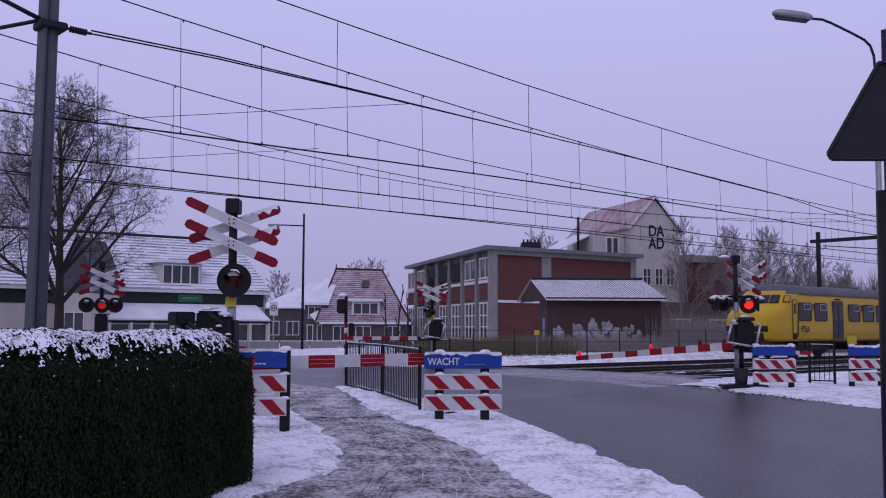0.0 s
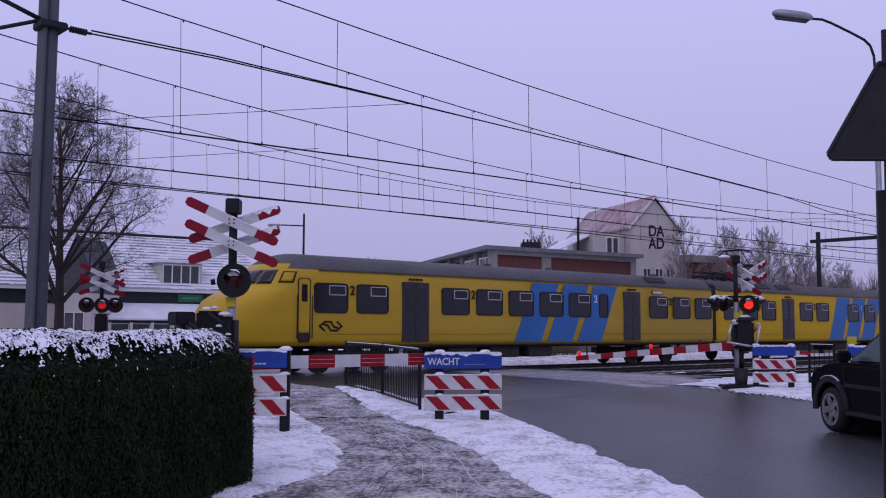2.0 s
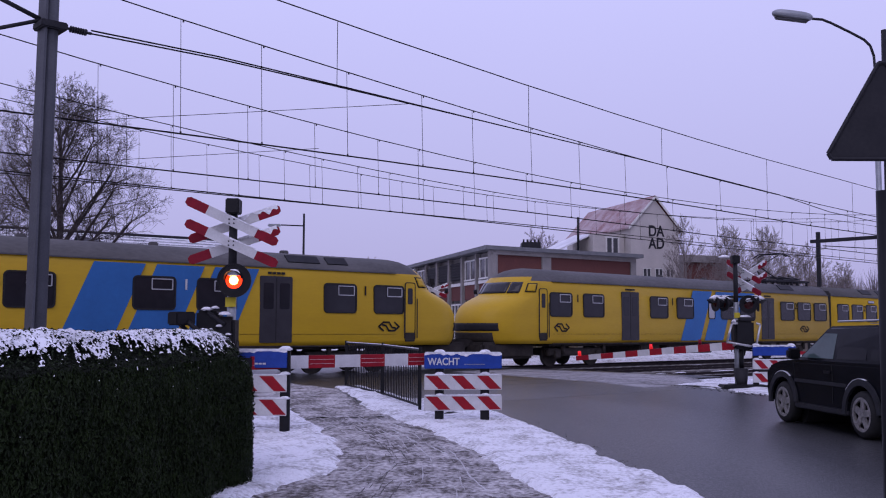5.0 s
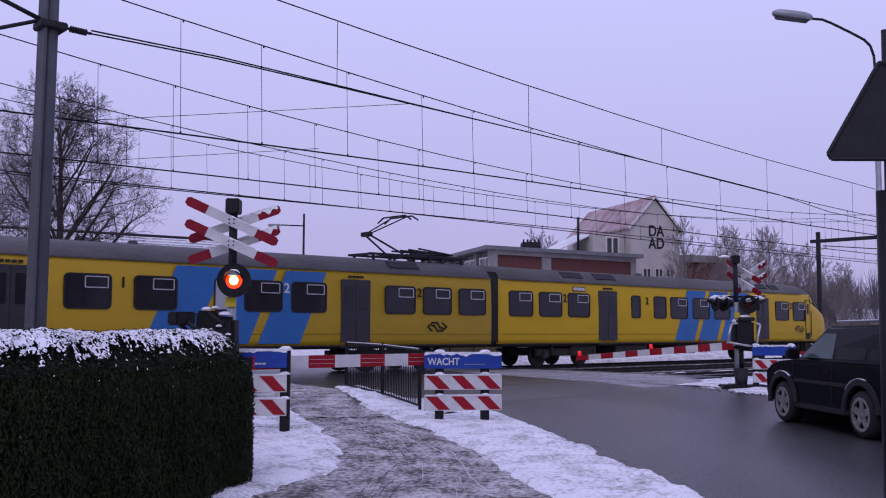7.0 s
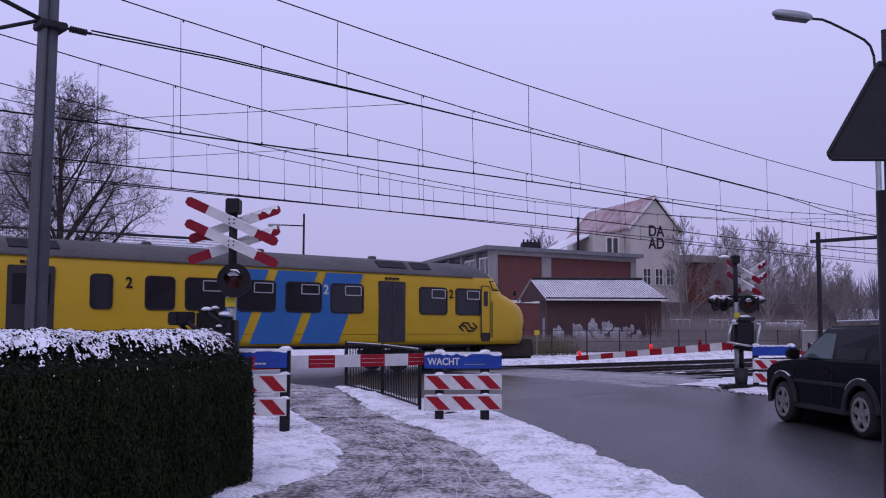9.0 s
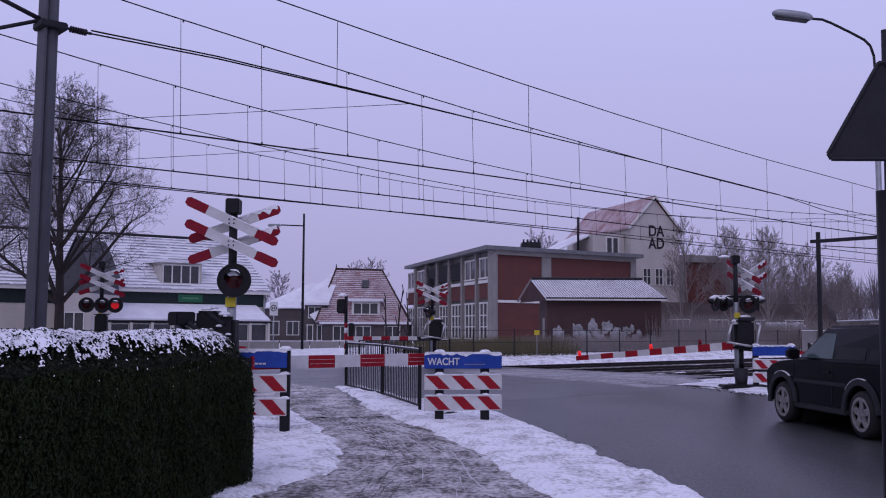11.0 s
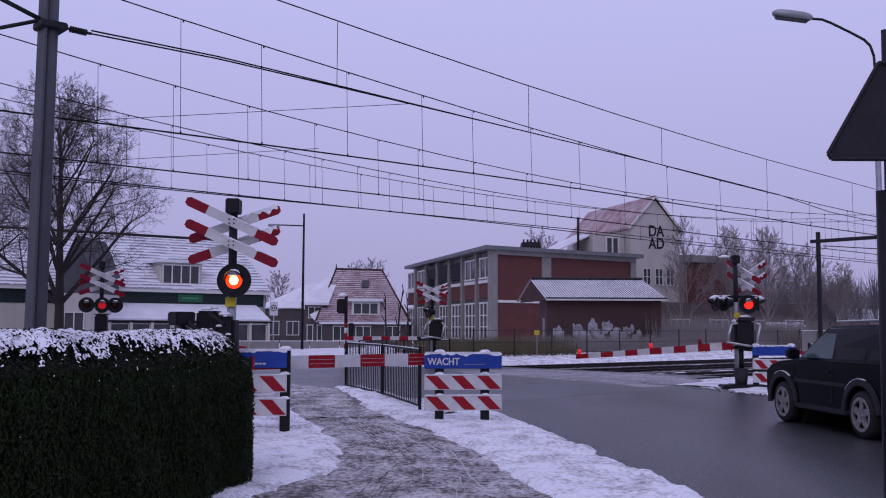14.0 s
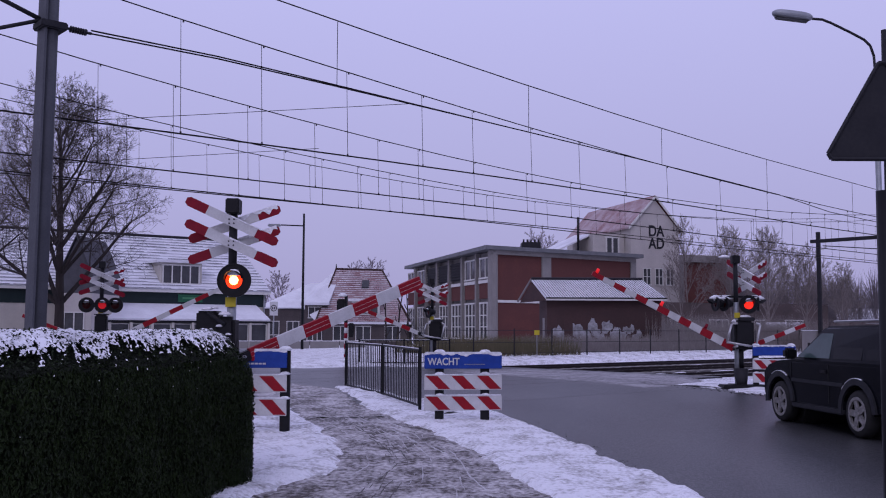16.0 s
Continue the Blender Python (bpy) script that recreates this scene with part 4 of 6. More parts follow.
def barrier_drive(parent, flip=1, z=1.3):
    """The boom's machine on the post, with its counterweight frame."""
    if flip < 0:
        body = part("boom_drive", bx(-0.1, 0.42, -0.2, 0.22, z - 0.25, z + 0.52, bevel=0.06), BLACK, parent, "black boom drive housing")
        part("drive_lid", bx(0.04, 0.44, -0.21, 0.23, z + 0.5, z + 0.6, bevel=0.02), DARKGREY, body)
        part("pedestal", tb((0.1, 0, 0.55), (0.1, 0, z - 0.2), 0.08, 0.08, seg=12), BLACK, parent)
        part("bulb_foot", tb((0.1, 0, -0.05), (0.1, 0, 0.55), 0.13, 0.2, seg=14), DARKGREY, parent)
        for p, q in (((-0.34, z - 0.06), (-0.2, z + 0.42)), ((-0.2, z + 0.42), (-0.05, z + 0.44)), ((-0.34, z - 0.06), (0.42, z - 0.18)), ((0.42, z - 0.18), (0.55, z + 0.4)), ((0.55, z + 0.4), (0.44, z + 0.44))):
            part("yoke_arm", tb((p[0], -0.27, p[1]), (q[0], -0.27, q[1]), 0.03, seg=8), ALU, body)
        snow_lump(body, 0.22, 0.0, z + 0.6, 0.18, 0.14, 0.06)
        snow_lump(body, -0.08, -0.05, z + 0.48, 0.06, 0.1, 0.06)
        return
    body = part("boom_drive", bx(-0.17, 0.19, -0.18, 0.22, z + 0.08, z + 0.6, bevel=0.04), BLACK, parent, "black boom drive housing")
    part("drive_lid", bx(-0.19, 0.21, -0.2, 0.24, z + 0.6, z + 0.63), DARKGREY, body)
    part("pedestal", bx(-0.08, 0.08, -0.08, 0.08, -0.05, z + 0.1), BLACK, parent)
    snow_lump(body, 0.02, 0.0, z + 0.63, 0.13, 0.1, 0.05)


def boom(place, heading, length, stripes, r0, r1, label, lamps=(), weight=True, root=0.0):
    """A striped boom along +x from its pivot."""
    b = thing("barrier_boom", Matrix.Translation(place) @ pose(0, 0, 0, 0, 0, heading), label, "barrier boom", "barrier booms")
    st = root or length * 0.16
    n = stripes
    for k in range(n):
        x0, x1 = st + (length - st) * k / n, st + (length - st) * (k + 1) / n
        h0, h1 = (r0 + (r1 - r0) * (x - st) / (length - st) for x in (x0, x1))
        bm = B()
        poly(bm, [(x0, -0.03, -h0), (x1, -0.03, -h1), (x1, -0.03, h1), (x0, -0.03, h0)], (0, 0.06, 0))
        sec = part("boom_section", bm, SIGNRED if (n - 1 - k) % 2 == 0 else WHITE, b)
        if (n - 1 - k) % 2 == 0 and r0 > 0.08:
            for z in (-0.33, 0.33):
                part("reflective_line", bx(x0 + 0.02, x1 - 0.02, -0.0335, -0.03, z * h0 - 0.002, z * h0 + 0.002), WHITE, sec)
    part("root", bx(-0.15, st, -0.06, 0.06, -r0 * 0.8, r0 * 0.8, bevel=0.02), BLACK, b)
    for y in (-0.24, 0.24):
        part("yoke", tb((st * 0.9, 0, 0), (-0.1, y, 0.05), 0.03, seg=8), ALU, b)
        if weight:
            part("weight_arm", tb((-0.1, y, 0.05), (-0.75, y * 0.6, 0.60), 0.035, seg=8), BLACK, b)
    if weight:
        part("counterweight", bx(-0.92, -0.62, -0.14, 0.14, 0.55, 0.74, bevel=0.02), BLACK, b)
    for x, z in lamps:
        lb = part("boom_lamp", tb((x, 0, z), (x, 0, z + 0.13), 0.045, 0.04, seg=12), SMALLRED if x > 1 else RED, b, "small red boom lamp")
        part("lamp_bracket", tb((x, 0, 0), (x, 0, z), 0.02, seg=6), BLACK, lb)
    return b


near_post = crossing_post((-3.07, 14.4, 0.13), 0, "grey post with red-white double cross and flashing lamp", 0, 3.36)
near_disc = signal_lamp(near_post, pose(0.06, -0.16, 2.26), True)
near_lens = lens(near_disc, pose(0, 0.002, 0), LAMPRED_ON, 0.12, LAMPCORE)
drive = part("boom_drive", bx(-0.48, -0.16, -0.15, 0.22, 1.50, 1.82, bevel=0.03), BLACK, near_post, "black boom drive housing")
part("gear_case", bx(-0.18, 0.09, -0.2, 0.15, 1.3, 1.74, bevel=0.05), BLACK, drive)
part("pedestal", bx(-0.1, 0.1, -0.1, 0.1, -0.05, 1.4, bevel=0.01), BLACK, drive)
part("crank", tb((-0.3, -0.18, 1.8), (-0.05, -0.22, 1.62), 0.03, seg=8), DARKGREY, drive)
for x, z, r in ((-0.32, 1.84, 0.06), (-0.2, 1.86, 0.045), (-0.06, 1.77, 0.07), (-0.13, 1.6, 0.04), (0.0, 1.48, 0.035), (-0.25, 1.55, 0.025)):
    snow_lump(drive, x, -0.17, z, r * 1.4, 0.08, r * 0.5)
near_boom = boom((-3.1, 14.45, 1.19), 42.2, 3.88, 7, 0.098, 0.098, "red and white striped boom with reflective lines", root=0.36)

right_post = crossing_post((7.82, 26.4, 0.15), 0, "grey post with double cross, lamps and snow caps", -68, 3.45, 0.31)
rd = signal_lamp(right_post, pose(0.30, -0.12, 2.24), False)
right_lens = lens(rd, pose(0, 0.002, 0), LAMPRED_FAR, 0.125)
part("lamp_rail", bx(-0.55, 0.6, -0.03, 0.03, 2.42, 2.47), BLACK, right_post)
for x, t in ((-0.32, -70), (-0.55, -80), (0.62, 75)):
    d = signal_lamp(right_post, pose(x, 0.05, 2.26, 0, 0, t), False, 0.2)
    lens(d, pose(0, 0.002, 0, 0, 0, 180), LAMPOFF, 0.10)
    snow_lump(d, 0, 0.1, 0.14, 0.13, 0.26, 0.09)
barrier_drive(right_post, -1)
snow_lump(right_post, -0.3, 0, 3.5, 0.16, 0.12, 0.05)
part("plinth", bx(-0.45, 0.75, -0.3, 0.3, -0.05, 0.12, bevel=0.03), BLACK, right_post)
right_boom = boom((7.62, 26.35, 1.29), 184.5, 4.15, 13, 0.105, 0.06, "red and white boom with small red lamps", ((4.05, 0.05), (2.13, 0.08), (0.8, 0.1)), False, root=-0.1)
side_boom = boom((8.3, 27.3, 1.2), -6, 1.75, 5, 0.07, 0.045, "short red and white boom over the cycle path", (), False)

far_post = crossing_post((-10.55, 30.6, 0.2), 12, "far grey post with double cross and red lamps", 14)
for k, x in enumerate((-0.42, 0.04, 0.42)):
    d = signal_lamp(far_post, pose(x, -0.14, 2.2), False, 0.23)
    q = lens(d, pose(0, 0.002, 0), LAMPRED_DIM, 0.12)
    if k == 1:
        far_lens = q
    elif k == 2:
        far_lens_two = q
    else:
        q.matrix_basis = pose(0, 0.002, 0, 0, 0, 180)
barrier_drive(far_post)
far_boom = boom((-10.3, 30.7, 1.28), 20, 4.2, 8, 0.08, 0.06, "far red and white striped boom", (), False)
far_side_boom = boom((-10.8, 30.6, 1.25), 175, 2.4, 5, 0.06, 0.05, "short far red and white boom", (), False)

exit_post = crossing_post((-0.43, 40.5, 0.2), -8, "far grey post with double cross seen from behind", -12)
ed = signal_lamp(exit_post, pose(-0.15, -0.14, 2.2, 0, 0, -55), False, 0.24)
lens(ed, pose(0, 0.002, 0, 0, 0, 180), LAMPOFF, 0.12)
barrier_drive(exit_post, -1)
exit_boom = boom((-0.5, 40.5, 1.33), 199, 3.6, 8, 0.08, 0.07, "far red and white striped boom", (), False)

lamp_post = thing("striped_signal_post", Matrix.Translation((-4.1, 42.0, 0.2)), "red and white banded post with a dark lamp head", "signal post")
for k in range(8):
    part("band", tb((0, 0, k * 0.22), (0, 0, k * 0.22 + 0.22), 0.075, seg=12), RED if k % 2 else WHITE, lamp_post)
part("upper_post", tb((0, 0, 1.76), (0, 0, 2.9), 0.07, seg=12), BLACK, lamp_post)
part("lamp_head", bx(-0.38, 0.0, -0.2, 0.2, 2.15, 2.75, bevel=0.05), BLACK, lamp_post)
part("side_box", bx(0.12, 0.34, -0.12, 0.12, 1.15, 1.75, bevel=0.03), BLACK, lamp_post)
snow_lump(lamp_post, -0.15, 0, 2.9, 0.2, 0.16, 0.12)


# ---- sign boards beside the crossing ----
def wait_board(place, turn, width, label, legs, wording="", bars=True):
    b = thing("warning_board", Matrix.Translation(place) @ pose(0, 0, 0, 0, 0, turn), label, "warning board", "blue and striped warning boards")
    h = width / 2
    for x in legs:
        leg = part("leg", bx(x - 0.072, x + 0.072, 0.02, 0.09, -0.15, 1.16), BLACK, b)
        snow_lump(leg, x, 0.03, 1.17, 0.11, 0.07, 0.05)
        for z in (0.45, 0.81):
            snow_lump(leg, x, 0.03, z, 0.09, 0.05, 0.03)
    plate = part("blue_plate", bx(-h, h, -0.02, 0.02, 0.90, 1.16, bevel=0.006), BLUE, b, "blue plate dusted with snow")
    bm = B()
    vs = []
    n = 40
    for k in range(n + 1):
        x = -h + width * k / n
        dz = 0.018 + 0.045 * noise.noise(Vector((x * 4 + place[0], 1, 0))) + 0.03 * noise.noise(Vector((x * 13, 2, place[1])))
        vs.append((bm.verts.new((x, -0.026, 1.162)), bm.verts.new((x, -0.024, 1.155 - max(dz, 0.008)))))
    for a, c in zip(vs, vs[1:]):
        bm.faces.new((a[0], c[0], c[1], a[1]))
    part("clinging_snow", bm, SNOW, plate)
    part("snow_ridge", bx(-h + 0.01, h - 0.01, -0.03, 0.03, 1.158, 1.182, bevel=0.01), SNOW, plate)
    if wording:
        text(wording, 0.168, WHITE, plate, Matrix.Translation((-h + 0.325, -0.024, 1.015)) @ pose(0, 0, 0, 90, 0, 0) @ Matrix.Diagonal((0.86, 1, 1, 1)))
        for k in range(9):
            x = -h + 0.68 + k * 0.04
            part("small_print", bx(x, x + 0.028, -0.0235, -0.0195, 0.965, 0.98), GALV, plate)
    elif bars:
        for k in range(12):
            x = -h + 0.3 + k * (width - 0.6) / 12
            part("small_print", bx(x, x + 0.045, -0.0235, -0.0195, 0.95, 0.975), WHITE, plate)
    for z in (0.20, 0.545):
        p = part("striped_plank", bx(-h, h, -0.02, 0.02, z, z + 0.25, bevel=0.004), WHITE, b)
        part("snow_ridge", bx(-h + 0.01, h - 0.01, -0.03, 0.03, z + 0.248, z + 0.265, bevel=0.006), SNOW, p)
        k = 0
        x = -h + 0.02
        while x + 0.2 < h + 0.02:
            pts = [(x + 0.0, z + 0.235), (x + 0.2, z + 0.235), (min(x + 0.42, h - 0.004), z + 0.015), (min(x + 0.22, h - 0.004), z + 0.015)]
            part("red_stripe", poly(B(), [(a, -0.0245, c) for a, c in pts], (0, 0.005, 0)), SIGNRED, p)
            x += 0.437
    return b


wait_board((0.35, 16.85, 0.136), 8, 1.326, "blue WACHT plate above two red-white striped planks", (-0.40, 0.38), "WACHT")
wait_board((-2.95, 14.72, 0.22), 0, 1.3, "snow-dusted blue plate above red-white striped planks", (-0.45, 0.62))
wait_board((8.74, 26.2, 0.14), 10, 1.22, "blue plate and striped planks beside the signal post", (-0.5, 0.5), "", False)
wait_board((11.7, 27.4, 0.12), 20, 1.25, "blue plate and striped planks by the far cycle path", (-0.5, 0.5), "", False)


def railing(points, h, label, gap=0.115):
    f = thing("railing", Matrix(), label, "railing", "black steel railings")
    for x, y in points:
        part("post", bx(x - 0.03, x + 0.03, y - 0.03, y + 0.03, level(x, y) - 0.1, level(x, y) + h + 0.04), BLACK, f)
    for (x0, y0), (x1, y1) in zip(points, points[1:]):
        z0, z1 = level(x0, y0), level(x1, y1)
        for z in (0.12, h - 0.02):
            part("rail", tb((x0, y0, z0 + z), (x1, y1, z1 + z), 0.022, seg=6), BLACK, f)
        part("snow_line", tb((x0, y0, z0 + h + 0.004), (x1, y1, z1 + h + 0.004), 0.012, seg=5), SNOW, f)
        n = int(math.hypot(x1 - x0, y1 - y0) / gap)
        for k in range(1, n):
            t = k / n
            x, y, z = x0 + (x1 - x0) * t, y0 + (y1 - y0) * t, z0 + (z1 - z0) * t
            part("bar", tb((x, y, z + 0.12), (x, y, z + h - 0.02), 0.011, seg=5, cap=False), BLACK, f)
    return f


railing([(-0.42, 18.6), (-1.3, 21.69), (-2.39, 24.66)], 1.17, "black steel railing with upright bars and snow", 0.14)
railing([(-3.4, 40.5), (-1.6, 41.3), (0.3, 42.2)], 1.05, "far black railing beside the crossing", 0.17)
railing([(10.55, 28.6), (11.15, 28.3)], 1.15, "short grey railing gate by the cycle path", 0.13)

# ---- traffic sign seen from behind, street lamps ----
tri = thing("warning_sign", Matrix.Translation((2.80, 6.2, 0.02)), "triangular traffic sign seen from its grey back", "traffic sign")
part("post", tb((0.02, 0.06, -0.1), (0.055, 0.06, 3.62), 0.026, seg=12), DARKGREY, tri)
bm = B()
s = 0.76
cor = [Vector((-s / 2, 0, 0)), Vector((s / 2, 0, 0)), Vector((0, 0, s * 0.866))]
out = []
for i in range(3):
    a, b, c = cor[i - 1], cor[i], cor[(i + 1) % 3]
    for k in range(4):
        out.append(b + (a - b) * 0.055 * (1 - k / 3) + (c - b) * 0.055 * (k / 3))
plate = part("plate", poly(bm, out, (0, 0.012, 0)), DARKGREY, tri, "dark grey sign back", pose(0, 0, 2.765, 0, 0, 0))
for i in range(len(out)):
    a, b = out[i], out[(i + 1) % len(out)]
    part("edge", tb(a, b, 0.014, seg=6), DARKGREY, plate)
for z in (0.14, 0.38):
    part("clamp_rail", bx(-0.2 + z * 0.3, 0.2 - z * 0.3, 0.012, 0.03, z, z + 0.03), GALV, plate)
part("marker_pole", tb((-0.155, -0.3, -0.1), (-0.14, -0.3, 2.52), 0.055, seg=14), BLACK, tri, "dark painted pole")

lamp = thing("street_lamp", Matrix.Translation((9.6, 21.6, 0.05)), "grey street lamp with curved arm and long head", "street lamp")
part("pole", tb((0, 0, -0.1), (0.0, 0, 7.4), 0.075, 0.055, seg=12), GALV, lamp)
arm = B()
pts = [Vector((0.0, 0, 7.35)), Vector((-0.02, 0, 7.75)), Vector((-0.09, 0, 7.98)), Vector((-0.22, 0, 8.12)), Vector((-0.55, 0, 8.3)), Vector((-0.95, 0, 8.5)), Vector((-1.15, 0, 8.58)), Vector((-1.4, 0, 8.6))]
for a, b in zip(pts, pts[1:]):
    tube(arm, a, b, 0.03, seg=8)
part("arm", arm, DARKGREY, lamp)
bm = B()
bmesh.ops.create_uvsphere(bm, u_segments=20, v_segments=10, radius=1)
for v in bm.verts:
    v.co = Vector((-1.82 + 0.46 * math.copysign(abs(v.co.x) ** 0.5, v.co.x), 0.14 * v.co.y, 8.62 + 0.11 * v.co.z - 0.0 * v.co.x))
for f in bm.faces:
    f.smooth = True
TILT = Matrix.Translation((-1.4, 0, 8.6)) @ pose(0, 0, 0, 0, 7, 0) @ Matrix.Translation((1.4, 0, -8.6))
part("head", bm, GALV, lamp, "long grey lamp head", TILT)
part("lamp_cover", bx(-2.2, -1.45, -0.1, 0.1, 8.5, 8.57, bevel=0.03), PANE, lamp, m=TILT)

lamp2 = thing("street_lamp", Matrix.Translation((-8.49, 60.0, 0.2)), "black street lamp with a short arm", "street lamp")
part("pole", tb((0, 0, -0.1), (0, 0, 8.5), 0.09, 0.06, seg=10), BLACK, lamp2)
part("arm", tb((0, 0, 7.75), (-1.4, 0, 7.8), 0.04, seg=8), BLACK, lamp2)
part("head", bx(-2.2, -1.4, -0.14, 0.14, 7.7, 7.86, bevel=0.05), GALV, lamp2)


# ---- car ----
def make_car():
    car = thing("car", Matrix(), "black three-door off-road car with alloy wheels, waiting", "car")
    W = 0.88
    # x forward, z up; the side outline of the lower body, with wheel arches
    def arch(cx, r):
        return [(cx + r * math.cos(radians(a)), 0.36 + r * math.sin(radians(a))) for a in range(0, 181, 20)]
    low = [(1.86, 0.42)] + [(1.97, 0.6), (1.97, 0.86), (1.86, 0.98), (1.5, 1.07), (0.95, 1.12), (-2.08, 1.14), (-2.16, 1.0), (-2.18, 0.55), (-2.1, 0.42)]
    bottom = [(-1.28 - 0.44, 0.40)] + arch(-1.28, 0.44)[::-1] + [(-1.28 + 0.44, 0.34), (1.28 - 0.44, 0.34)] + arch(1.28, 0.44)[::-1] + [(1.28 + 0.44, 0.40)]
    outline = low + bottom
    bm = B()
    poly(bm, [(x, W, z) for x, z in outline], (0, -2 * W, 0))
    rim_edges = [e for e in bm.edges if abs(e.verts[0].co.y - e.verts[1].co.y) < 0.01 and min(v.co.z for v in e.verts) > 0.55]
    bmesh.ops.bevel(bm, geom=rim_edges, offset=0.07, segments=4, affect="EDGES", clamp_overlap=True)
    for f in bm.faces:
        f.smooth = len(f.verts) <= 4 and abs(f.normal.y) < 0.95
    body = part("body", bm, CARBLACK, car, "glossy black car body")
    # cabin
    bm = B()
    base = [(0.98, 0.80, 1.10), (-2.10, 0.80, 1.12), (-2.10, -0.80, 1.12), (0.98, -0.80, 1.10)]
    roof = [(0.16, 0.62, 1.70), (-1.98, 0.64, 1.74), (-1.98, -0.64, 1.74), (0.16, -0.62, 1.70)]
    a, b = [bm.verts.new(p) for p in base], [bm.verts.new(p) for p in roof]
    for k in range(4):
        bm.faces.new((a[k], a[(k + 1) % 4], b[(k + 1) % 4], b[k]))
    bm.faces.new(b)
    bmesh.ops.bevel(bm, geom=[e for e in bm.edges], offset=0.05, segments=3, affect="EDGES")
    cab = part("cabin", bm, CARBLACK, car)
    def on_side(x, z, off=0.012):
        t = (z - 1.11) / 0.56
        return (x, 0.80 - 0.17 * t + off, z)
    def pane(pts, material=CARGLASS, name="side_window", off=0.012):
        bm = B()
        return part(name, poly(bm, [on_side(x, z, off) for x, z in pts], (0, -0.01, 0)), material, cab)
    pane([(0.78, 1.16), (-0.28, 1.17), (-0.22, 1.58), (0.16, 1.58)])
    pane([(-0.40, 1.17), (-1.25, 1.18), (-1.2, 1.58), (-0.34, 1.58)], PRIVACY)
    pane([(-1.38, 1.18), (-2.0, 1.19), (-1.92, 1.58), (-1.33, 1.58)], PRIVACY)
    for s in (1, -1):
        part("windscreen" if s > 0 else "other_side_glass", poly(B(), [(0.94, 0.7, 1.17), (0.94, -0.7, 1.17), (0.26, -0.56, 1.6), (0.26, 0.56, 1.6)] if s > 0 else [(0.6, -0.815, 1.17), (-1.9, -0.815, 1.18), (-1.85, -0.695, 1.58), (0.15, -0.695, 1.58)], (0.012, 0, 0.012) if s > 0 else (0, 0.01, 0)), CARGLASS, cab)
    for y in (0.58, -0.58):
        part("roof_rail", tb((-0.1, y, 1.78), (-1.9, y, 1.81), 0.02, seg=6), ALU, cab)
    part("roof_frost", bx(-1.9, -0.9, -0.5, 0.5, 1.745, 1.76, bevel=0.005), ALU, cab)
    for y in (0.98, -0.98):
        m = part("door_mirror", bx(0.62, 0.78, y - 0.11, y + 0.11, 1.13, 1.32, bevel=0.04), BLACK, body)
        part("mirror_glass", bx(0.612, 0.62, y - 0.08, y + 0.08, 1.16, 1.29), PRIVACY, m)
    # arches, sills, bumpers, seams, lamps
    for cx in (1.28, -1.28):
        for s in (1, -1):
            bm = B()
            q = [(cx + r * math.cos(radians(t)), 0.36 + r * math.sin(radians(t))) for r in (0.44, 0.54) for t in range(-4, 185, 9)]
            k = len(q) // 2
            for i in range(k - 1):
                poly(bm, [(q[j][0], s * 0.86, q[j][1]) for j in (i, i + 1, k + i + 1, k + i)], (0, s * 0.055, 0))
            bmesh.ops.remove_doubles(bm, verts=bm.verts, dist=0.001)
            part("wheel_arch", bm, PLASTIC, body, "grey plastic wheel arch")
        bm = B()
        tube(bm, (cx, -0.7, 0.36), (cx, 0.62, 0.36), 0.42, seg=24)
        part("wheel_well", bm, RUBBER, body)
    part("front_bumper", bx(1.8, 2.04, -0.84, 0.84, 0.40, 0.66, bevel=0.06), PLASTIC, body)
    part("rear_bumper", bx(-2.28, -2.0, -0.84, 0.84, 0.42, 0.66, bevel=0.06), PLASTIC, body)
    for s in (1, -1):
        part("sill", bx(-0.85, 0.85, s * 0.86 - 0.04, s * 0.86 + 0.04, 0.30, 0.40, bevel=0.02), PLASTIC, body)
        part("rub_strip", bx(-0.85, 0.85, s * 0.885 - 0.012, s * 0.885 + 0.012, 0.74, 0.80, bevel=0.006), PLASTIC, body)
        part("head_lamp", bx(1.82, 1.99, s * 0.68 - 0.16, s * 0.68 + 0.16, 0.78, 0.94, bevel=0.04), CARGLASS, body)
        part("tail_lamp", bx(-2.2, -2.1, s * 0.74 - 0.09, s * 0.74 + 0.09, 0.75, 1.1, bevel=0.03), RED, body)
        part("door_seam", bx(0.86, 0.872, s * 0.884 - 0.006, s * 0.884 + 0.004, 0.45, 1.08), RUBBER, body)
        part("door_seam", bx(-0.42, -0.408, s * 0.884 - 0.006, s * 0.884 + 0.004, 0.45, 1.08), RUBBER, body)
        part("door_handle", bx(-0.36, -0.16, s * 0.884 - 0.01, s * 0.884 + 0.025, 0.93, 0.98, bevel=0.01), BLACK, body)
    # white arcs over the arches: thin snow that also paints their highlight
    for cx, a0, a1 in ((1.28, 60, 120), (-1.28, 40, 105)):
        bm = B()
        for t in range(a0, a1, 5):
            q = [(cx + r * math.cos(radians(w)), 0.36 + r * math.sin(radians(w))) for r, w in ((0.535, t), (0.548, t), (0.548, t + 5), (0.535, t + 5))]
            poly(bm, [(x, 0.868, z) for x, z in q], (0, 0.045, 0))
        bmesh.ops.remove_doubles(bm, verts=bm.verts, dist=0.001)
        part("arch_snow_highlight", bm, SNOW, body, "thin snow and painted highlight on the wheel arch")
    part("spare_wheel", tb((-2.2, 0, 0.95), (-2.42, 0, 0.95), 0.34, seg=24), RUBBER, body)
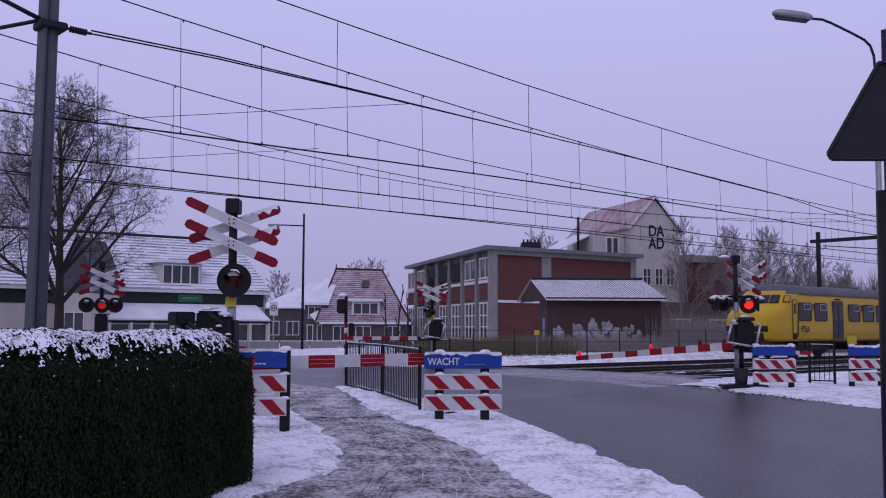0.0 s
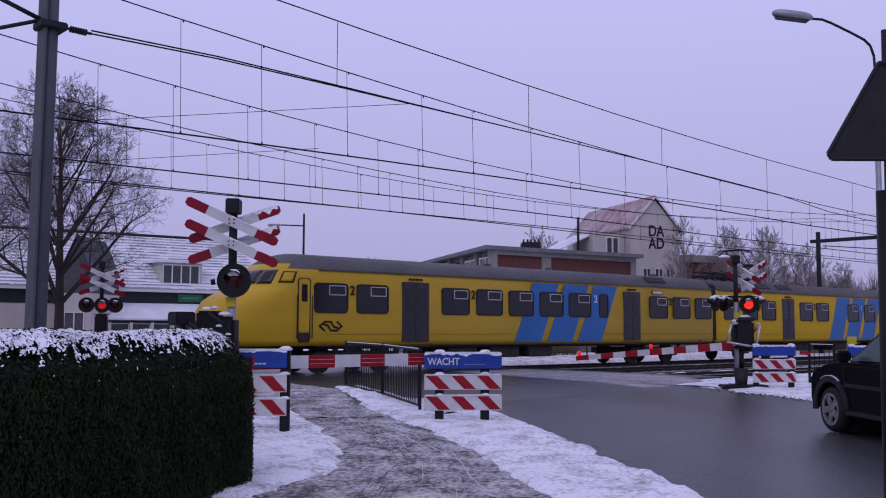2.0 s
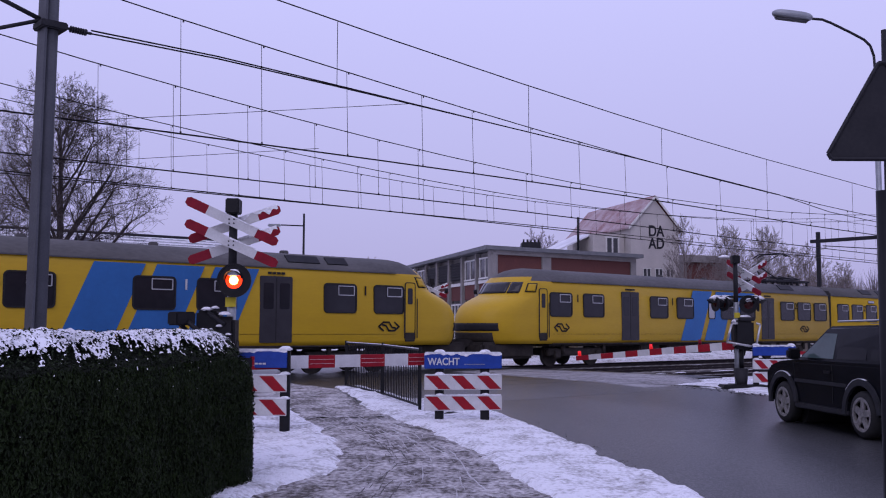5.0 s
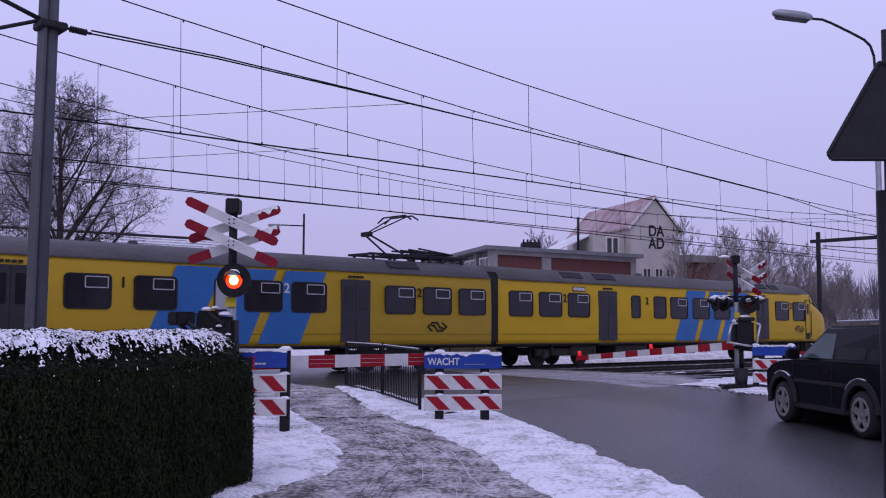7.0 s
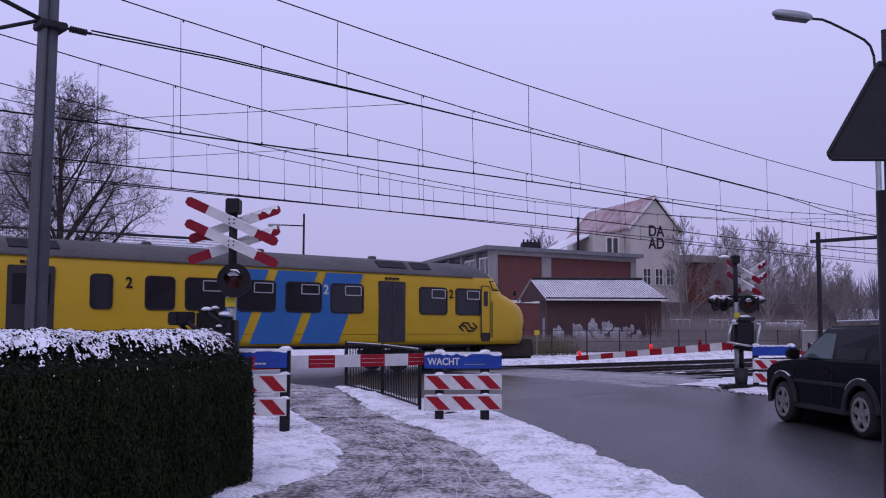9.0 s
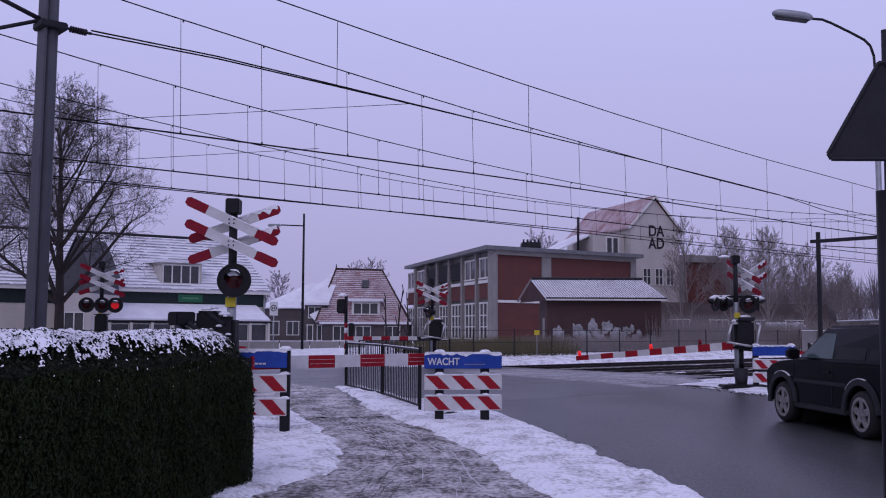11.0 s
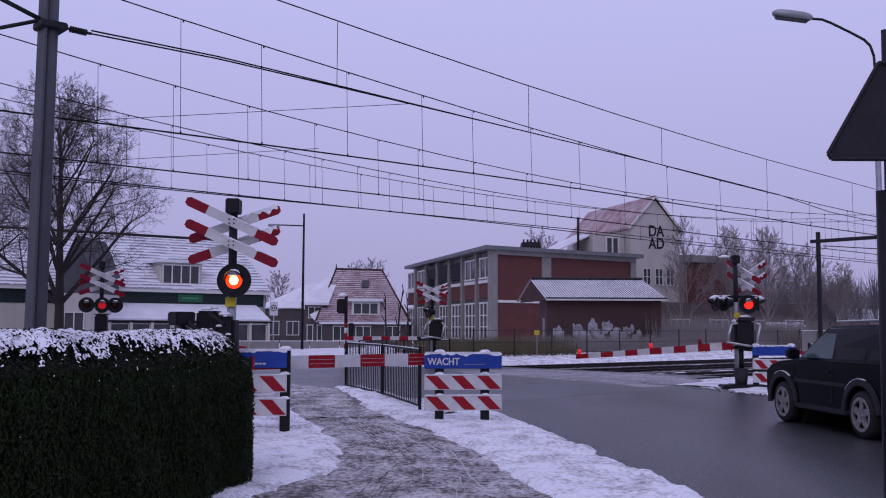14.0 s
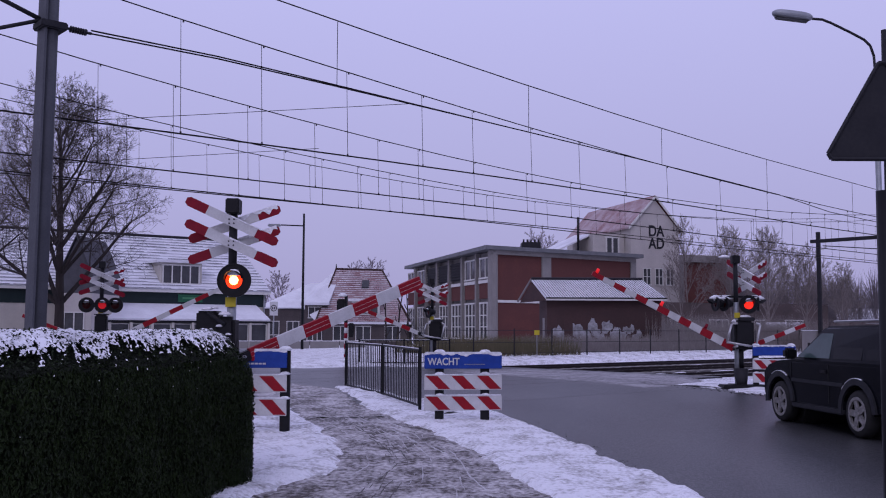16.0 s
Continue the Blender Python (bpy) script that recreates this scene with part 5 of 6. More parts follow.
    part("chassis", bx(-2.0, 2.0, -0.6, 0.6, 0.26, 0.42), BLACK, body)
    wheels = []
    for cx in (1.28, -1.28):
        for s in (1, -1):
            wb = B()
            prof = [(0.26, 0.0), (0.335, 0.012), (0.36, 0.05), (0.36, 0.17), (0.335, 0.21), (0.20, 0.215)]
            seg = 36
            rings = [[wb.verts.new((r * math.cos(t * 2 * math.pi / seg), s * (0.90 - y) , r * math.sin(t * 2 * math.pi / seg))) for t in range(seg)] for r, y in prof]
            for ra, rb in zip(rings, rings[1:]):
                for t in range(seg):
                    wb.faces.new((ra[t], ra[(t + 1) % seg], rb[(t + 1) % seg], rb[t])).smooth = True
            w = part("wheel", wb, RUBBER, car, "black tyre on alloy rim", pose(cx, 0, 0.36))
            rim = part("rim", bmesh_ring(0.215, 0.262, s * 0.86, s * 0.90), RIM, w)
            part("brake_disc", tb((0, s * 0.78, 0), (0, s * 0.80, 0), 0.215, seg=24), BLACK, w)
            for k in range(5):
                a0 = radians(72 * k + 18)
                sp = B()
                d, e = Vector((math.cos(a0), 0, math.sin(a0))), Vector((-math.sin(a0), 0, math.cos(a0)))
                y0 = Vector((0, s * 0.865, 0))
                poly(sp, [y0 + d * 0.03 + e * 0.06, y0 + d * 0.17 + e * 0.048, y0 + d * 0.235 + e * 0.06, y0 + d * 0.235 - e * 0.06, y0 + d * 0.17 - e * 0.048, y0 + d * 0.03 - e * 0.06], (0, s * 0.025, 0))
                part("spoke", sp, RIM, w)
            part("hub_cap", tb((0, s * 0.86, 0), (0, s * 0.90, 0), 0.055, 0.04, seg=14), RIM, w)
            wheels.append(w)
    return car, wheels


car, car_wheels = make_car()

# ---- hedge ----
hx = Vector((-0.135, -0.991, 0)).normalized()
hy = Vector((-0.991, 0.135, 0)).normalized()
HM = Matrix(((hx.x, hy.x, 0, -1.93), (hx.y, hy.y, 0, 10.55), (0, 0, 1, 0.02), (0, 0, 0, 1)))
HL, HW = 9.0, 0.85
LEAN = lambda pts: [(x - 1.3 * y, y, z) for x, y, z in pts]     # the end of the hedge is cut on a slant
hedge = thing("hedge", HM, "dense dark green clipped hedge topped with snow", "hedge")


def hedge_top(x, y):
    return 1.37 + 0.26 * sm(y / 0.7) - 0.20 * sm((0.4 - x) / 0.4) + 0.035 * noise.noise(Vector((x * 1.1, y * 1.5, 5))) + 0.02 * noise.noise(Vector((x * 4, y * 4, 1)))


def hedge_face(x, z):
    return 0.03 * noise.noise(Vector((x * 1.5, z * 1.5, 9))) + 0.025 * noise.noise(Vector((x * 5, z * 5, 4))) + 0.10 * sm((z - 1.05) / 0.35) ** 2 + 0.14 * sm((0.25 - x) / 0.25)


# hull of inner growth, coloured near black to stand in for shade between leaves
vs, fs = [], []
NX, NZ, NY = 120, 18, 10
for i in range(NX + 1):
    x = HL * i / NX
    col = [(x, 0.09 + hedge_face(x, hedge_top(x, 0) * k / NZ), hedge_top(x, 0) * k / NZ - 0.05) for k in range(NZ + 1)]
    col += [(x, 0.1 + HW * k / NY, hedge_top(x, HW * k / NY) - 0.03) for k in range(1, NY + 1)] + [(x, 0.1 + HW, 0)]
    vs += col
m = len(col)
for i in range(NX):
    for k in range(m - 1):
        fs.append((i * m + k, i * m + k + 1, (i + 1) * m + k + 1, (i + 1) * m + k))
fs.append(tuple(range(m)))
raw("inner_growth_shade", LEAN(vs), fs, HEDGESHADE, hedge)
rng = random.Random(4)
vs, fs = [], []


def leaf(p, size, nrm):
    t = Vector((rng.uniform(-1, 1), rng.uniform(-1, 1), rng.uniform(-1, 1)))
    a = (t - nrm * t.dot(nrm) * 0.75).normalized() * size
    b = a.cross(nrm + Vector((rng.uniform(-.6, .6), rng.uniform(-.6, .6), rng.uniform(-.6, .6)))).normalized() * size * 0.42
    i = len(vs)
    vs.extend([tuple(p - a), tuple(p + b + nrm * size * 0.15), tuple(p + a), tuple(p - b + nrm * size * 0.15)])
    fs.extend([(i, i + 1, i + 2), (i, i + 2, i + 3)])


for k in range(70000):
    x = HL * rng.random()
    top = hedge_top(x, 0)
    z = top * rng.random() ** 0.9
    leaf(Vector((x, hedge_face(x, z) + rng.uniform(0.0, 0.09), z)), rng.uniform(0.014, 0.027), Vector((0, -1, 0.15)))
for k in range(20000):
    x, y = HL * rng.random(), 0.1 + HW * rng.random()
    leaf(Vector((x, y, hedge_top(x, y) + rng.uniform(-0.04, 0.035))), rng.uniform(0.014, 0.027), Vector((0, 0, 1)))
for k in range(7000):
    y = 0.1 + HW * rng.random()
    z = hedge_top(0, y) * rng.random()
    leaf(Vector((0.02 + rng.uniform(-0.03, 0.06) + 0.25 * sm((z - 0.9) / 0.4) * rng.random(), y, z)), rng.uniform(0.014, 0.027), Vector((-1, 0, 0)))
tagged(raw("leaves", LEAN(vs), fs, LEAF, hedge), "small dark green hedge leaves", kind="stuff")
# snow cap with gaps where leaves show
vs, fs = [], []
NX, NY = 620, 84
for i in range(NX + 1):
    x = HL * i / NX
    for k in range(NY + 1):
        y = -0.10 + (HW + 0.2) * k / NY
        nz = noise.noise(Vector((x * 6, y * 5, 7))) * 0.5 + noise.noise(Vector((x * 14, y * 11, 2))) * 0.5
        if y < 0.1:
            z = hedge_top(x, 0.1) - (0.1 - y) * 1.1 + 0.02
            yy = hedge_face(x, z) - 0.012 + 0.3 * max(y, 0)
        else:
            z, yy = hedge_top(x, y) + 0.025 + 0.03 * nz, y
        vs.append((x, yy, z))
for i in range(NX):
    for k in range(NY):
        x, y = HL * (i + 0.5) / NX, -0.10 + (HW + 0.2) * (k + 0.5) / NY
        d = noise.noise(Vector((x * 2.2, y * 2.6, 3))) * 0.35 + noise.noise(Vector((x * 10, y * 10, 8))) * 0.5 + noise.noise(Vector((x * 30, y * 30, 1))) * 0.45
        if y < 0.08:
            d = noise.noise(Vector((x * 1.9, 0.2, 3))) * 0.45 + noise.noise(Vector((x * 12, y * 9, 8))) * 0.45 + noise.noise(Vector((x * 30, y * 30, 1))) * 0.3
        cut = 0.58 - 0.95 * sm((y + 0.05) / 0.75) + 0.25 * sm((0.9 - x) / 0.9)
        if d > cut:
            a = i * (NY + 1) + k
            fs.append((a, a + 1, a + NY + 2, a + NY + 1))
tagged(raw("snow_cap", LEAN(vs), fs, SNOW, hedge, smooth=True), "patchy snow lying on the hedge", kind="stuff")
vs, fs = [], []
for k in range(24):
    x, f = HL * rng.random(), rng.random()
    z = hedge_top(x, 0) * (1 - 0.35 * f * f) if k < 20 else hedge_top(x, 0) * rng.random()
    c = Vector((x, hedge_face(x, z) - 0.004, z))
    r = rng.uniform(0.004, 0.012 if k < 20 else 0.007)
    i = len(vs)
    vs += [tuple(c + Vector(q) * r) for q in ((1.3, 0, 0), (0, -0.8, 0), (-1.3, 0, 0), (0, 0.8, 0), (0, 0, 0.8), (0, 0, -0.5))]
    fs += [(i, i + 1, i + 4), (i + 1, i + 2, i + 4), (i + 2, i + 3, i + 4), (i + 3, i, i + 4), (i + 1, i, i + 5), (i + 2, i + 1, i + 5), (i + 3, i + 2, i + 5), (i, i + 3, i + 5)]
tagged(raw("snow_specks", LEAN(vs), fs, SNOW, hedge), "specks of snow among the leaves", kind="stuff")


# ---- bare trees ----
def bare_tree(place, height, spread, seed, material=BARK, twig=TWIG, depth=6, trunk_r=0.2, label="bare broadleaf tree with fine twigs", thin=0.008, kids=5, upright=0.25, trunk=0.55, wiggle=0.09, limb=0.62, sub=0.0):
    """A leafless tree: a trunk that runs on upwards, limbs all along it, and finer and finer twigs."""
    r = random.Random(seed)
    t = thing("tree", Matrix.Translation(place), label, "tree", "bare winter trees")
    big, small = ([], []), ([], [])

    def seg(store, p, q, ra, rb, n):
        v, f = store
        d = q - p
        if d.length < 1e-4:
            return
        qm = d.to_track_quat("Z", "Y").to_matrix()
        i = len(v)
        for pt, rr in ((p, ra), (q, rb)):
            for k in range(n):
                a = 2 * math.pi * k / n
                v.append(tuple(pt + qm @ Vector((rr * math.cos(a), rr * math.sin(a), 0))))
        for k in range(n):
            f.append((i + k, i + (k + 1) % n, i + n + (k + 1) % n, i + n + k))

    def grow(p, d, length, rad, lev):
        n = 7 if lev == 0 else 5 if lev == 1 else 3
        steps = 8 if lev == 0 else 5 if lev < 3 else 3
        store = big if lev < 2 else small
        rend = max(rad * (0.25 if lev == 0 else 0.4), thin)
        q, rr, pts = p, rad, []
        for k in range(steps):
            bend = Vector((r.uniform(-1, 1), r.uniform(-1, 1), r.uniform(-1, 1))) * wiggle * (0.5 if lev == 0 else 1.0) + Vector((0, 0, upright * 0.10 if lev else 0))
            d = (d + bend).normalized()
            w = q + d * length / steps
            r2 = rad + (rend - rad) * (k + 1) / steps
            seg(store, q, w, rr, r2, n)
            q, rr = w, r2
            pts.append((q.copy(), r2, d.copy(), (k + 1) / steps))
        if lev >= depth - 1:
            return
        cnt = kids * 3 if lev == 0 else kids + (1 if lev < 3 else 0)
        az = r.uniform(0, 6.28)
        for k in range(cnt):
            f = 0.15 + 0.85 * (k + r.random() * 0.8) / cnt if lev == 0 else 0.2 + 0.8 * (k + r.random()) / cnt
            i = min(int(f * steps), steps - 1)
            o, ro, dd, fr = pts[i]
            az += 2.4 + r.uniform(-0.5, 0.5)
            lean = spread * (r.uniform(0.75, 1.15) - (0.45 * fr if lev == 0 else 0.0)) * (1.0 if lev == 0 else 0.75)
            e = dd.cross(Vector((0, 0, 1)))
            e = e.normalized() if e.length > 0.1 else Vector((1, 0, 0))
            g = dd.cross(e).normalized()
            side = e * math.cos(az) + g * math.sin(az)
            nd = (dd * math.cos(lean) + side * math.sin(lean)).normalized()
            ln = length * (limb * (1.15 - 0.75 * fr) if lev == 0 else (sub or limb) * r.uniform(0.45, 0.8))
            grow(o, nd, ln, max(ro * r.uniform(0.45, 0.65), thin), lev + 1)

    grow(Vector((0, 0, -0.1)), Vector((0, 0, 1)), height * 0.95, trunk_r, 0)
    raw("trunk", big[0], big[1], material, t)
    if small[0]:
        tagged(raw("fine_branching", small[0], small[1], twig, t), kind="stuff")
    return t


bare_tree((-17.4, 45.0, 0.2), 11.0, 1.08, 3, trunk_r=0.25, thin=0.0055, depth=5, kids=9, upright=0.30, label="large bare lime tree with dense fine twigs", limb=0.52, wiggle=0.06, sub=0.60)
bare_tree((-23.5, 47.5, 0.2), 9.4, 1.0, 8, trunk_r=0.2, thin=0.0055, depth=5, kids=8, upright=0.35, label="bare tree beside the big lime", limb=0.52, wiggle=0.055, sub=0.6)
for x, y, h, s in ((24.5, 84, 8.6, 11), (26.0, 79, 8.0, 12), (22.3, 90, 9.8, 13), (29.0, 88, 9.0, 14), (31.5, 86, 7.6, 15), (34.0, 95, 8.0, 17), (37.0, 92, 6.6, 41), (28.0, 95, 9.6, 42), (41.0, 100, 6.0, 43)):
    bare_tree((x, y, 0.3), h, 0.8, s, FROST, FROST, depth=5, trunk_r=0.10, thin=0.0065, upright=0.45, kids=7, wiggle=0.08, label="slender bare tree with frosted twigs", limb=0.5)
bare_tree((19.4, 80.0, 0.3), 7.2, 0.7, 18, FROST, FROST, depth=4, trunk_r=0.05, thin=0.010, upright=0.5, kids=4, label="thin young tree with sparse frosted twigs", limb=0.45)
for x, y, h, s in ((-4.2, 74, 4.2, 21), (-3.4, 73, 4.8, 22), (-2.6, 74, 4.2, 23)):
    bare_tree((x, y, 0.2), h, 0.8, s, BARK, BARK, depth=2, trunk_r=0.09, thin=0.035, upright=0.9, kids=2, label="small pruned street tree with bare stubs", limb=0.22)
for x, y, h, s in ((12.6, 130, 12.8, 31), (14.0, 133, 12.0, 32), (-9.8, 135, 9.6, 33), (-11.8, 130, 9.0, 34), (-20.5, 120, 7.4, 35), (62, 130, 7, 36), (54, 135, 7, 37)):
    bare_tree((x, y, 0.2), h, 1.0, s, HAZY, HAZY, depth=4, trunk_r=0.12, thin=0.03, upright=0.5, kids=6, label="distant bare tree, haze painted into its pale colour", limb=0.5)


# ---- buildings ----
def window(parent, m, x0, x1, z0, z1, nx=2, nz=1, fr=0.07, deep=0.05, material=FRAMEWHITE):
    """A window on the local wall face y=0, looking along -y."""
    w = part("window", bx(x0, x1, -0.012, 0.04, z0, z1), PANE, parent, m=m)
    part("frame", bx(x0 - fr, x1 + fr, -deep, 0.0, z1, z1 + fr), material, w)
    part("sill", bx(x0 - fr, x1 + fr, -deep - 0.05, 0.0, z0 - fr, z0), material, w)
    for k in range(nx + 1):
        x = x0 + (x1 - x0) * k / nx
        part("mullion", bx(x - fr / 2, x + fr / 2, -deep, -0.012, z0, z1), material, w)
    for k in range(1, nz):
        z = z0 + (z1 - z0) * k / nz
        part("glazing_bar", bx(x0, x1, -deep + 0.01, -0.013, z - fr / 3, z + fr / 3), material, w)
    return w


def wall_frame(p0, p1):
    d = Vector((p1[0] - p0[0], p1[1] - p0[1], 0))
    e = d.normalized()
    return Matrix(((e.x, -e.y, 0, p0[0]), (e.y, e.x, 0, p0[1]), (0, 0, 1, 0), (0, 0, 0, 1))), d.length


def tile_rows(parent, quad, rows, material, lip=None, name="tile_course", seed=1):
    """Overlapping courses on a roof slope; quad: eave left, eave right, ridge right, ridge left."""
    a, b, c, d = (Vector(p) for p in quad)
    n = (b - a).cross(d - a).normalized()
    if n.z < 0:
        n = -n
    for k in range(rows):
        t0, t1 = k / rows, (k + 1.25) / rows
        t1 = min(t1, 1)
        p = [a.lerp(d, t0) + n * 0.10, b.lerp(c, t0) + n * 0.10, b.lerp(c, t1) + n * 0.03, a.lerp(d, t1) + n * 0.03]
        part(name, poly(B(), p, -n * 0.05), material, parent)
    if lip is None:
        return
    # broken lines at lower course edges: tiles or snow, dark ones painting step shade
    rl, bm = random.Random(seed), B()
    for k in range(rows):
        p, q, f = a.lerp(d, k / rows) + n * 0.115, b.lerp(c, k / rows) + n * 0.115, 0.0
        up = (d - a).normalized() * 0.045
        while f < 1:
            g = min(f + rl.uniform(0.02, 0.16), 1)
            if rl.random() < 0.86:
                e = up * rl.uniform(0.5, 1.3)
                bm.faces.new([bm.verts.new(w) for w in (p.lerp(q, f), p.lerp(q, g), p.lerp(q, g) + e, p.lerp(q, f) + e)])
            f = g + rl.uniform(0.0, 0.02)
    tagged(part("course_edges", bm, lip, parent), kind="stuff")


# cafe with a green fascia and a snowy lean-to
cafe = thing("cafe_building", Matrix.Translation((-12.95, 72.0, 0.2)) @ pose(0, 0, 0, 0, 0, 36) @ Matrix.Translation((-15.3, 0, 0)), "cafe with snowy tiled roof and dark green fascia", "house")
part("wall", bx(-6, 15.3, 0, 9, -0.3, 3.1), WHITEWALL, cafe)
part("fascia", bx(-6.05, 15.35, -0.03, 9.05, 3.05, 3.95), GREENPAINT, cafe, "dark green fascia")
part("eaves_board", bx(-6.2, 15.6, -0.35, 9.2, 3.93, 4.12), FRAMEWHITE, cafe)
roof = part("roof", poly(B(), [(-6.2, -0.35, 4.12), (15.6, -0.35, 4.12), (14.9, 4.6, 8.1), (-5.0, 4.6, 8.1)], (0, 0.3, -0.15)), ROOFSNOW, cafe, "snow-covered roof")
part("hip", poly(B(), [(15.6, -0.35, 4.12), (15.6, 9.2, 4.12), (14.9, 4.6, 8.1)], (-0.2, 0, -0.1)), ROOFSNOW, roof)
tile_rows(roof, ((-6.2, -0.35, 4.12), (15.6, -0.35, 4.12), (14.9, 4.6, 8.1), (-5.0, 4.6, 8.1)), 18, ROOFSNOW, DARKGREY)
part("ridge", tb((-5.0, 4.6, 8.17), (14.9, 4.6, 8.17), 0.12, seg=8), DARKGREY, roof)
dorm = part("dormer", bx(7.5, 10.5, 0.15, 3.4, 4.4, 6.0), WHITEWALL, cafe)
window(dorm, Matrix.Translation((0, 0.15, 0)), 7.7, 10.3, 4.6, 5.8, 4, 1, 0.09)
part("dormer_roof", bx(7.2, 10.8, -0.1, 3.8, 6.0, 6.16), ROOFSNOW, dorm)
lean = part("lean_to_roof", poly(B(), [(3.6, -0.05, 3.05), (14.6, -0.05, 3.05), (14.5, -2.6, 2.0), (3.2, -2.6, 2.0)], (0, 0, 0.12)), ROOFSNOW, cafe, "snowy lean-to roof")
part("lean_to_edge", bx(3.1, 14.6, -2.7, -2.58, 1.86, 2.0), BLACK, lean)
part("verge", poly(B(), [(3.6, -0.05, 3.1), (3.2, -2.6, 2.0), (3.2, -2.6, 1.85), (3.6, -0.05, 2.9)], (-0.1, 0, 0)), TILE, lean)
for k in range(9):
    x = 3.3 + k * 1.38
    part("veranda_post", bx(x - 0.09, x + 0.09, -2.7, -2.52, -0.3, 1.88), WHITEWALL, cafe)
    if k < 8:
        window(cafe, Matrix.Translation((0, -2.5, 0)), x + 0.12, x + 1.26, 0.55, 1.75, 1, 1, 0.05)
part("veranda_base", bx(3.2, 14.45, -2.6, -2.4, -0.3, 0.5), WHITEWALL, cafe)
sb = part("sign_panel", bx(8.75, 10.5, -0.09, -0.03, 3.3, 3.82), mat("green_sign", (0.03, 0.14, 0.07), (0.025, 0.11, 0.06)), cafe, "small green sign panel")
part("sign_bar", bx(9.05, 10.2, -0.097, -0.09, 3.5, 3.64), mat("sign_letters", (0.10, 0.30, 0.15)), sb)
part("sign_border", bx(8.8, 10.45, -0.096, -0.09, 3.73, 3.77), mat("sign_border_paint", (0.06, 0.22, 0.11)), sb)
part("drain_pipe", tb((15.2, -0.1, 0), (15.2, -0.1, 4.0), 0.06), GALV, cafe)

# house left of the cafe, behind the tree
side = thing("low_house", Matrix.Translation((-40, 66, 0.2)), "low house with a snowy roof behind the tree", "house")
part("wall", bx(-8, 9, 0, 7, -0.3, 2.7), DARKBRICK, side)
part("roof", poly(B(), [(-8.3, -0.4, 2.7), (9.3, -0.4, 2.7), (9.3, 3.5, 5.4), (-8.3, 3.5, 5.4)], (0, 0.2, -0.2)), ROOFSNOW, side)
for k in range(4):
    window(side, Matrix(), -6 + k * 3.6, -4.2 + k * 3.6, 0.9, 2.1, 2)
SLATE = mat("grey_slate", (0.085, 0.085, 0.095), (0.055, 0.055, 0.062), 2.0, 0.7, 0, 0.2, 12)
gable = thing("gabled_house", Matrix.Translation((-22.3, 60, 0.2)), "narrow house with a steep grey slate gable behind the tree", "house")
part("wall", poly(B(), [(-1.0, 0, -0.3), (1.0, 0, -0.3), (1.0, 0, 4.6), (0, 0, 6.9), (-1.0, 0, 4.6)], (0, 5, 0)), SLATE, gable)
part("lower_wall", bx(-1.03, 1.03, -0.04, 5.04, -0.3, 3.6), PALEWALL, gable)
for s in (-1, 1):
    part("roof_slope", poly(B(), [(s * 1.12, -0.15, 4.5), (0, -0.15, 7.05), (0, 5.2, 7.05), (s * 1.12, 5.2, 4.5)], (0, 0, 0.1)), SLATE, gable)
window(gable, Matrix.Translation((0, -0.04, 0)), -0.6, 0.6, 1.2, 2.4, 2)

# white-gutter house with a steep red roof
house = thing("red_roofed_house", Matrix.Translation((-10.6, 88, 0.2)), "brick house with steep snow-dusted red tiled roof", "house")
part("wall", bx(0.0, 7.6, 0, 8, -0.3, 1.95), GREYBRICK, house)
part("gutter", bx(-0.3, 7.8, -0.4, 8.2, 1.92, 2.12), ROOFSNOW, house)
RQ = ((-0.6, -0.35, 2.1), (7.6, -0.35, 2.1), (4.95, 3.6, 6.85), (0.7, 3.6, 6.95))
rf = part("roof", poly(B(), RQ, (0, 0.3, -0.1)), TILESNOW, house, "steep red tiled roof dusted with snow")
tile_rows(rf, RQ, 26, TILESNOW, ROOFSNOW)
part("hip_left", poly(B(), [(-0.62, -0.36, 2.1), (-2.7, 2.4, 4.0), (0.7, 3.6, 6.95)], (0.1, 0.1, -0.1)), ROOFSNOW, rf)
part("hip_right", poly(B(), [(7.7, -0.35, 2.1), (7.7, 8, 2.1), (4.95, 3.6, 6.85)], (-0.1, 0, -0.1)), TILESNOW, rf)
for a, b in (((-0.62, -0.35, 2.2), (0.7, 3.6, 7.05)), ((7.7, -0.35, 2.2), (4.95, 3.6, 6.95)), ((0.7, 3.6, 7.05), (4.95, 3.6, 6.95))):
    part("ridge_tiles", tb(a, b, 0.09, seg=8), DARKBRICK, rf)
part("finial", tb((0.7, 3.6, 7.0), (0.7, 3.6, 7.5), 0.08, 0.03), DARKGREY, rf)
part("skylight", poly(B(), [(3.2, 2.05, 5.2), (3.85, 2.05, 5.2), (3.85, 2.6, 5.85), (3.2, 2.6, 5.85)], (0, -0.1, 0.1)), PANE, rf)
dm = part("dormer", bx(2.5, 5.0, 0.1, 2.6, 2.7, 3.95), FRAMEWHITE, house)
window(dm, Matrix.Translation((0, 0.1, 0)), 2.65, 4.85, 2.85, 3.75, 3, 1, 0.09)
part("dormer_roof", bx(2.2, 5.3, -0.25, 3.0, 3.95, 4.15), ROOFSNOW, dm)
for x in (0.9, 2.9, 5.5):
    window(house, Matrix(), x, x + 1.3, 0.5, 1.7, 2)
part("wing_wall", bx(-1.75, 0.3, 0.6, 6, -0.3, 3.7), GREYBRICK, house)
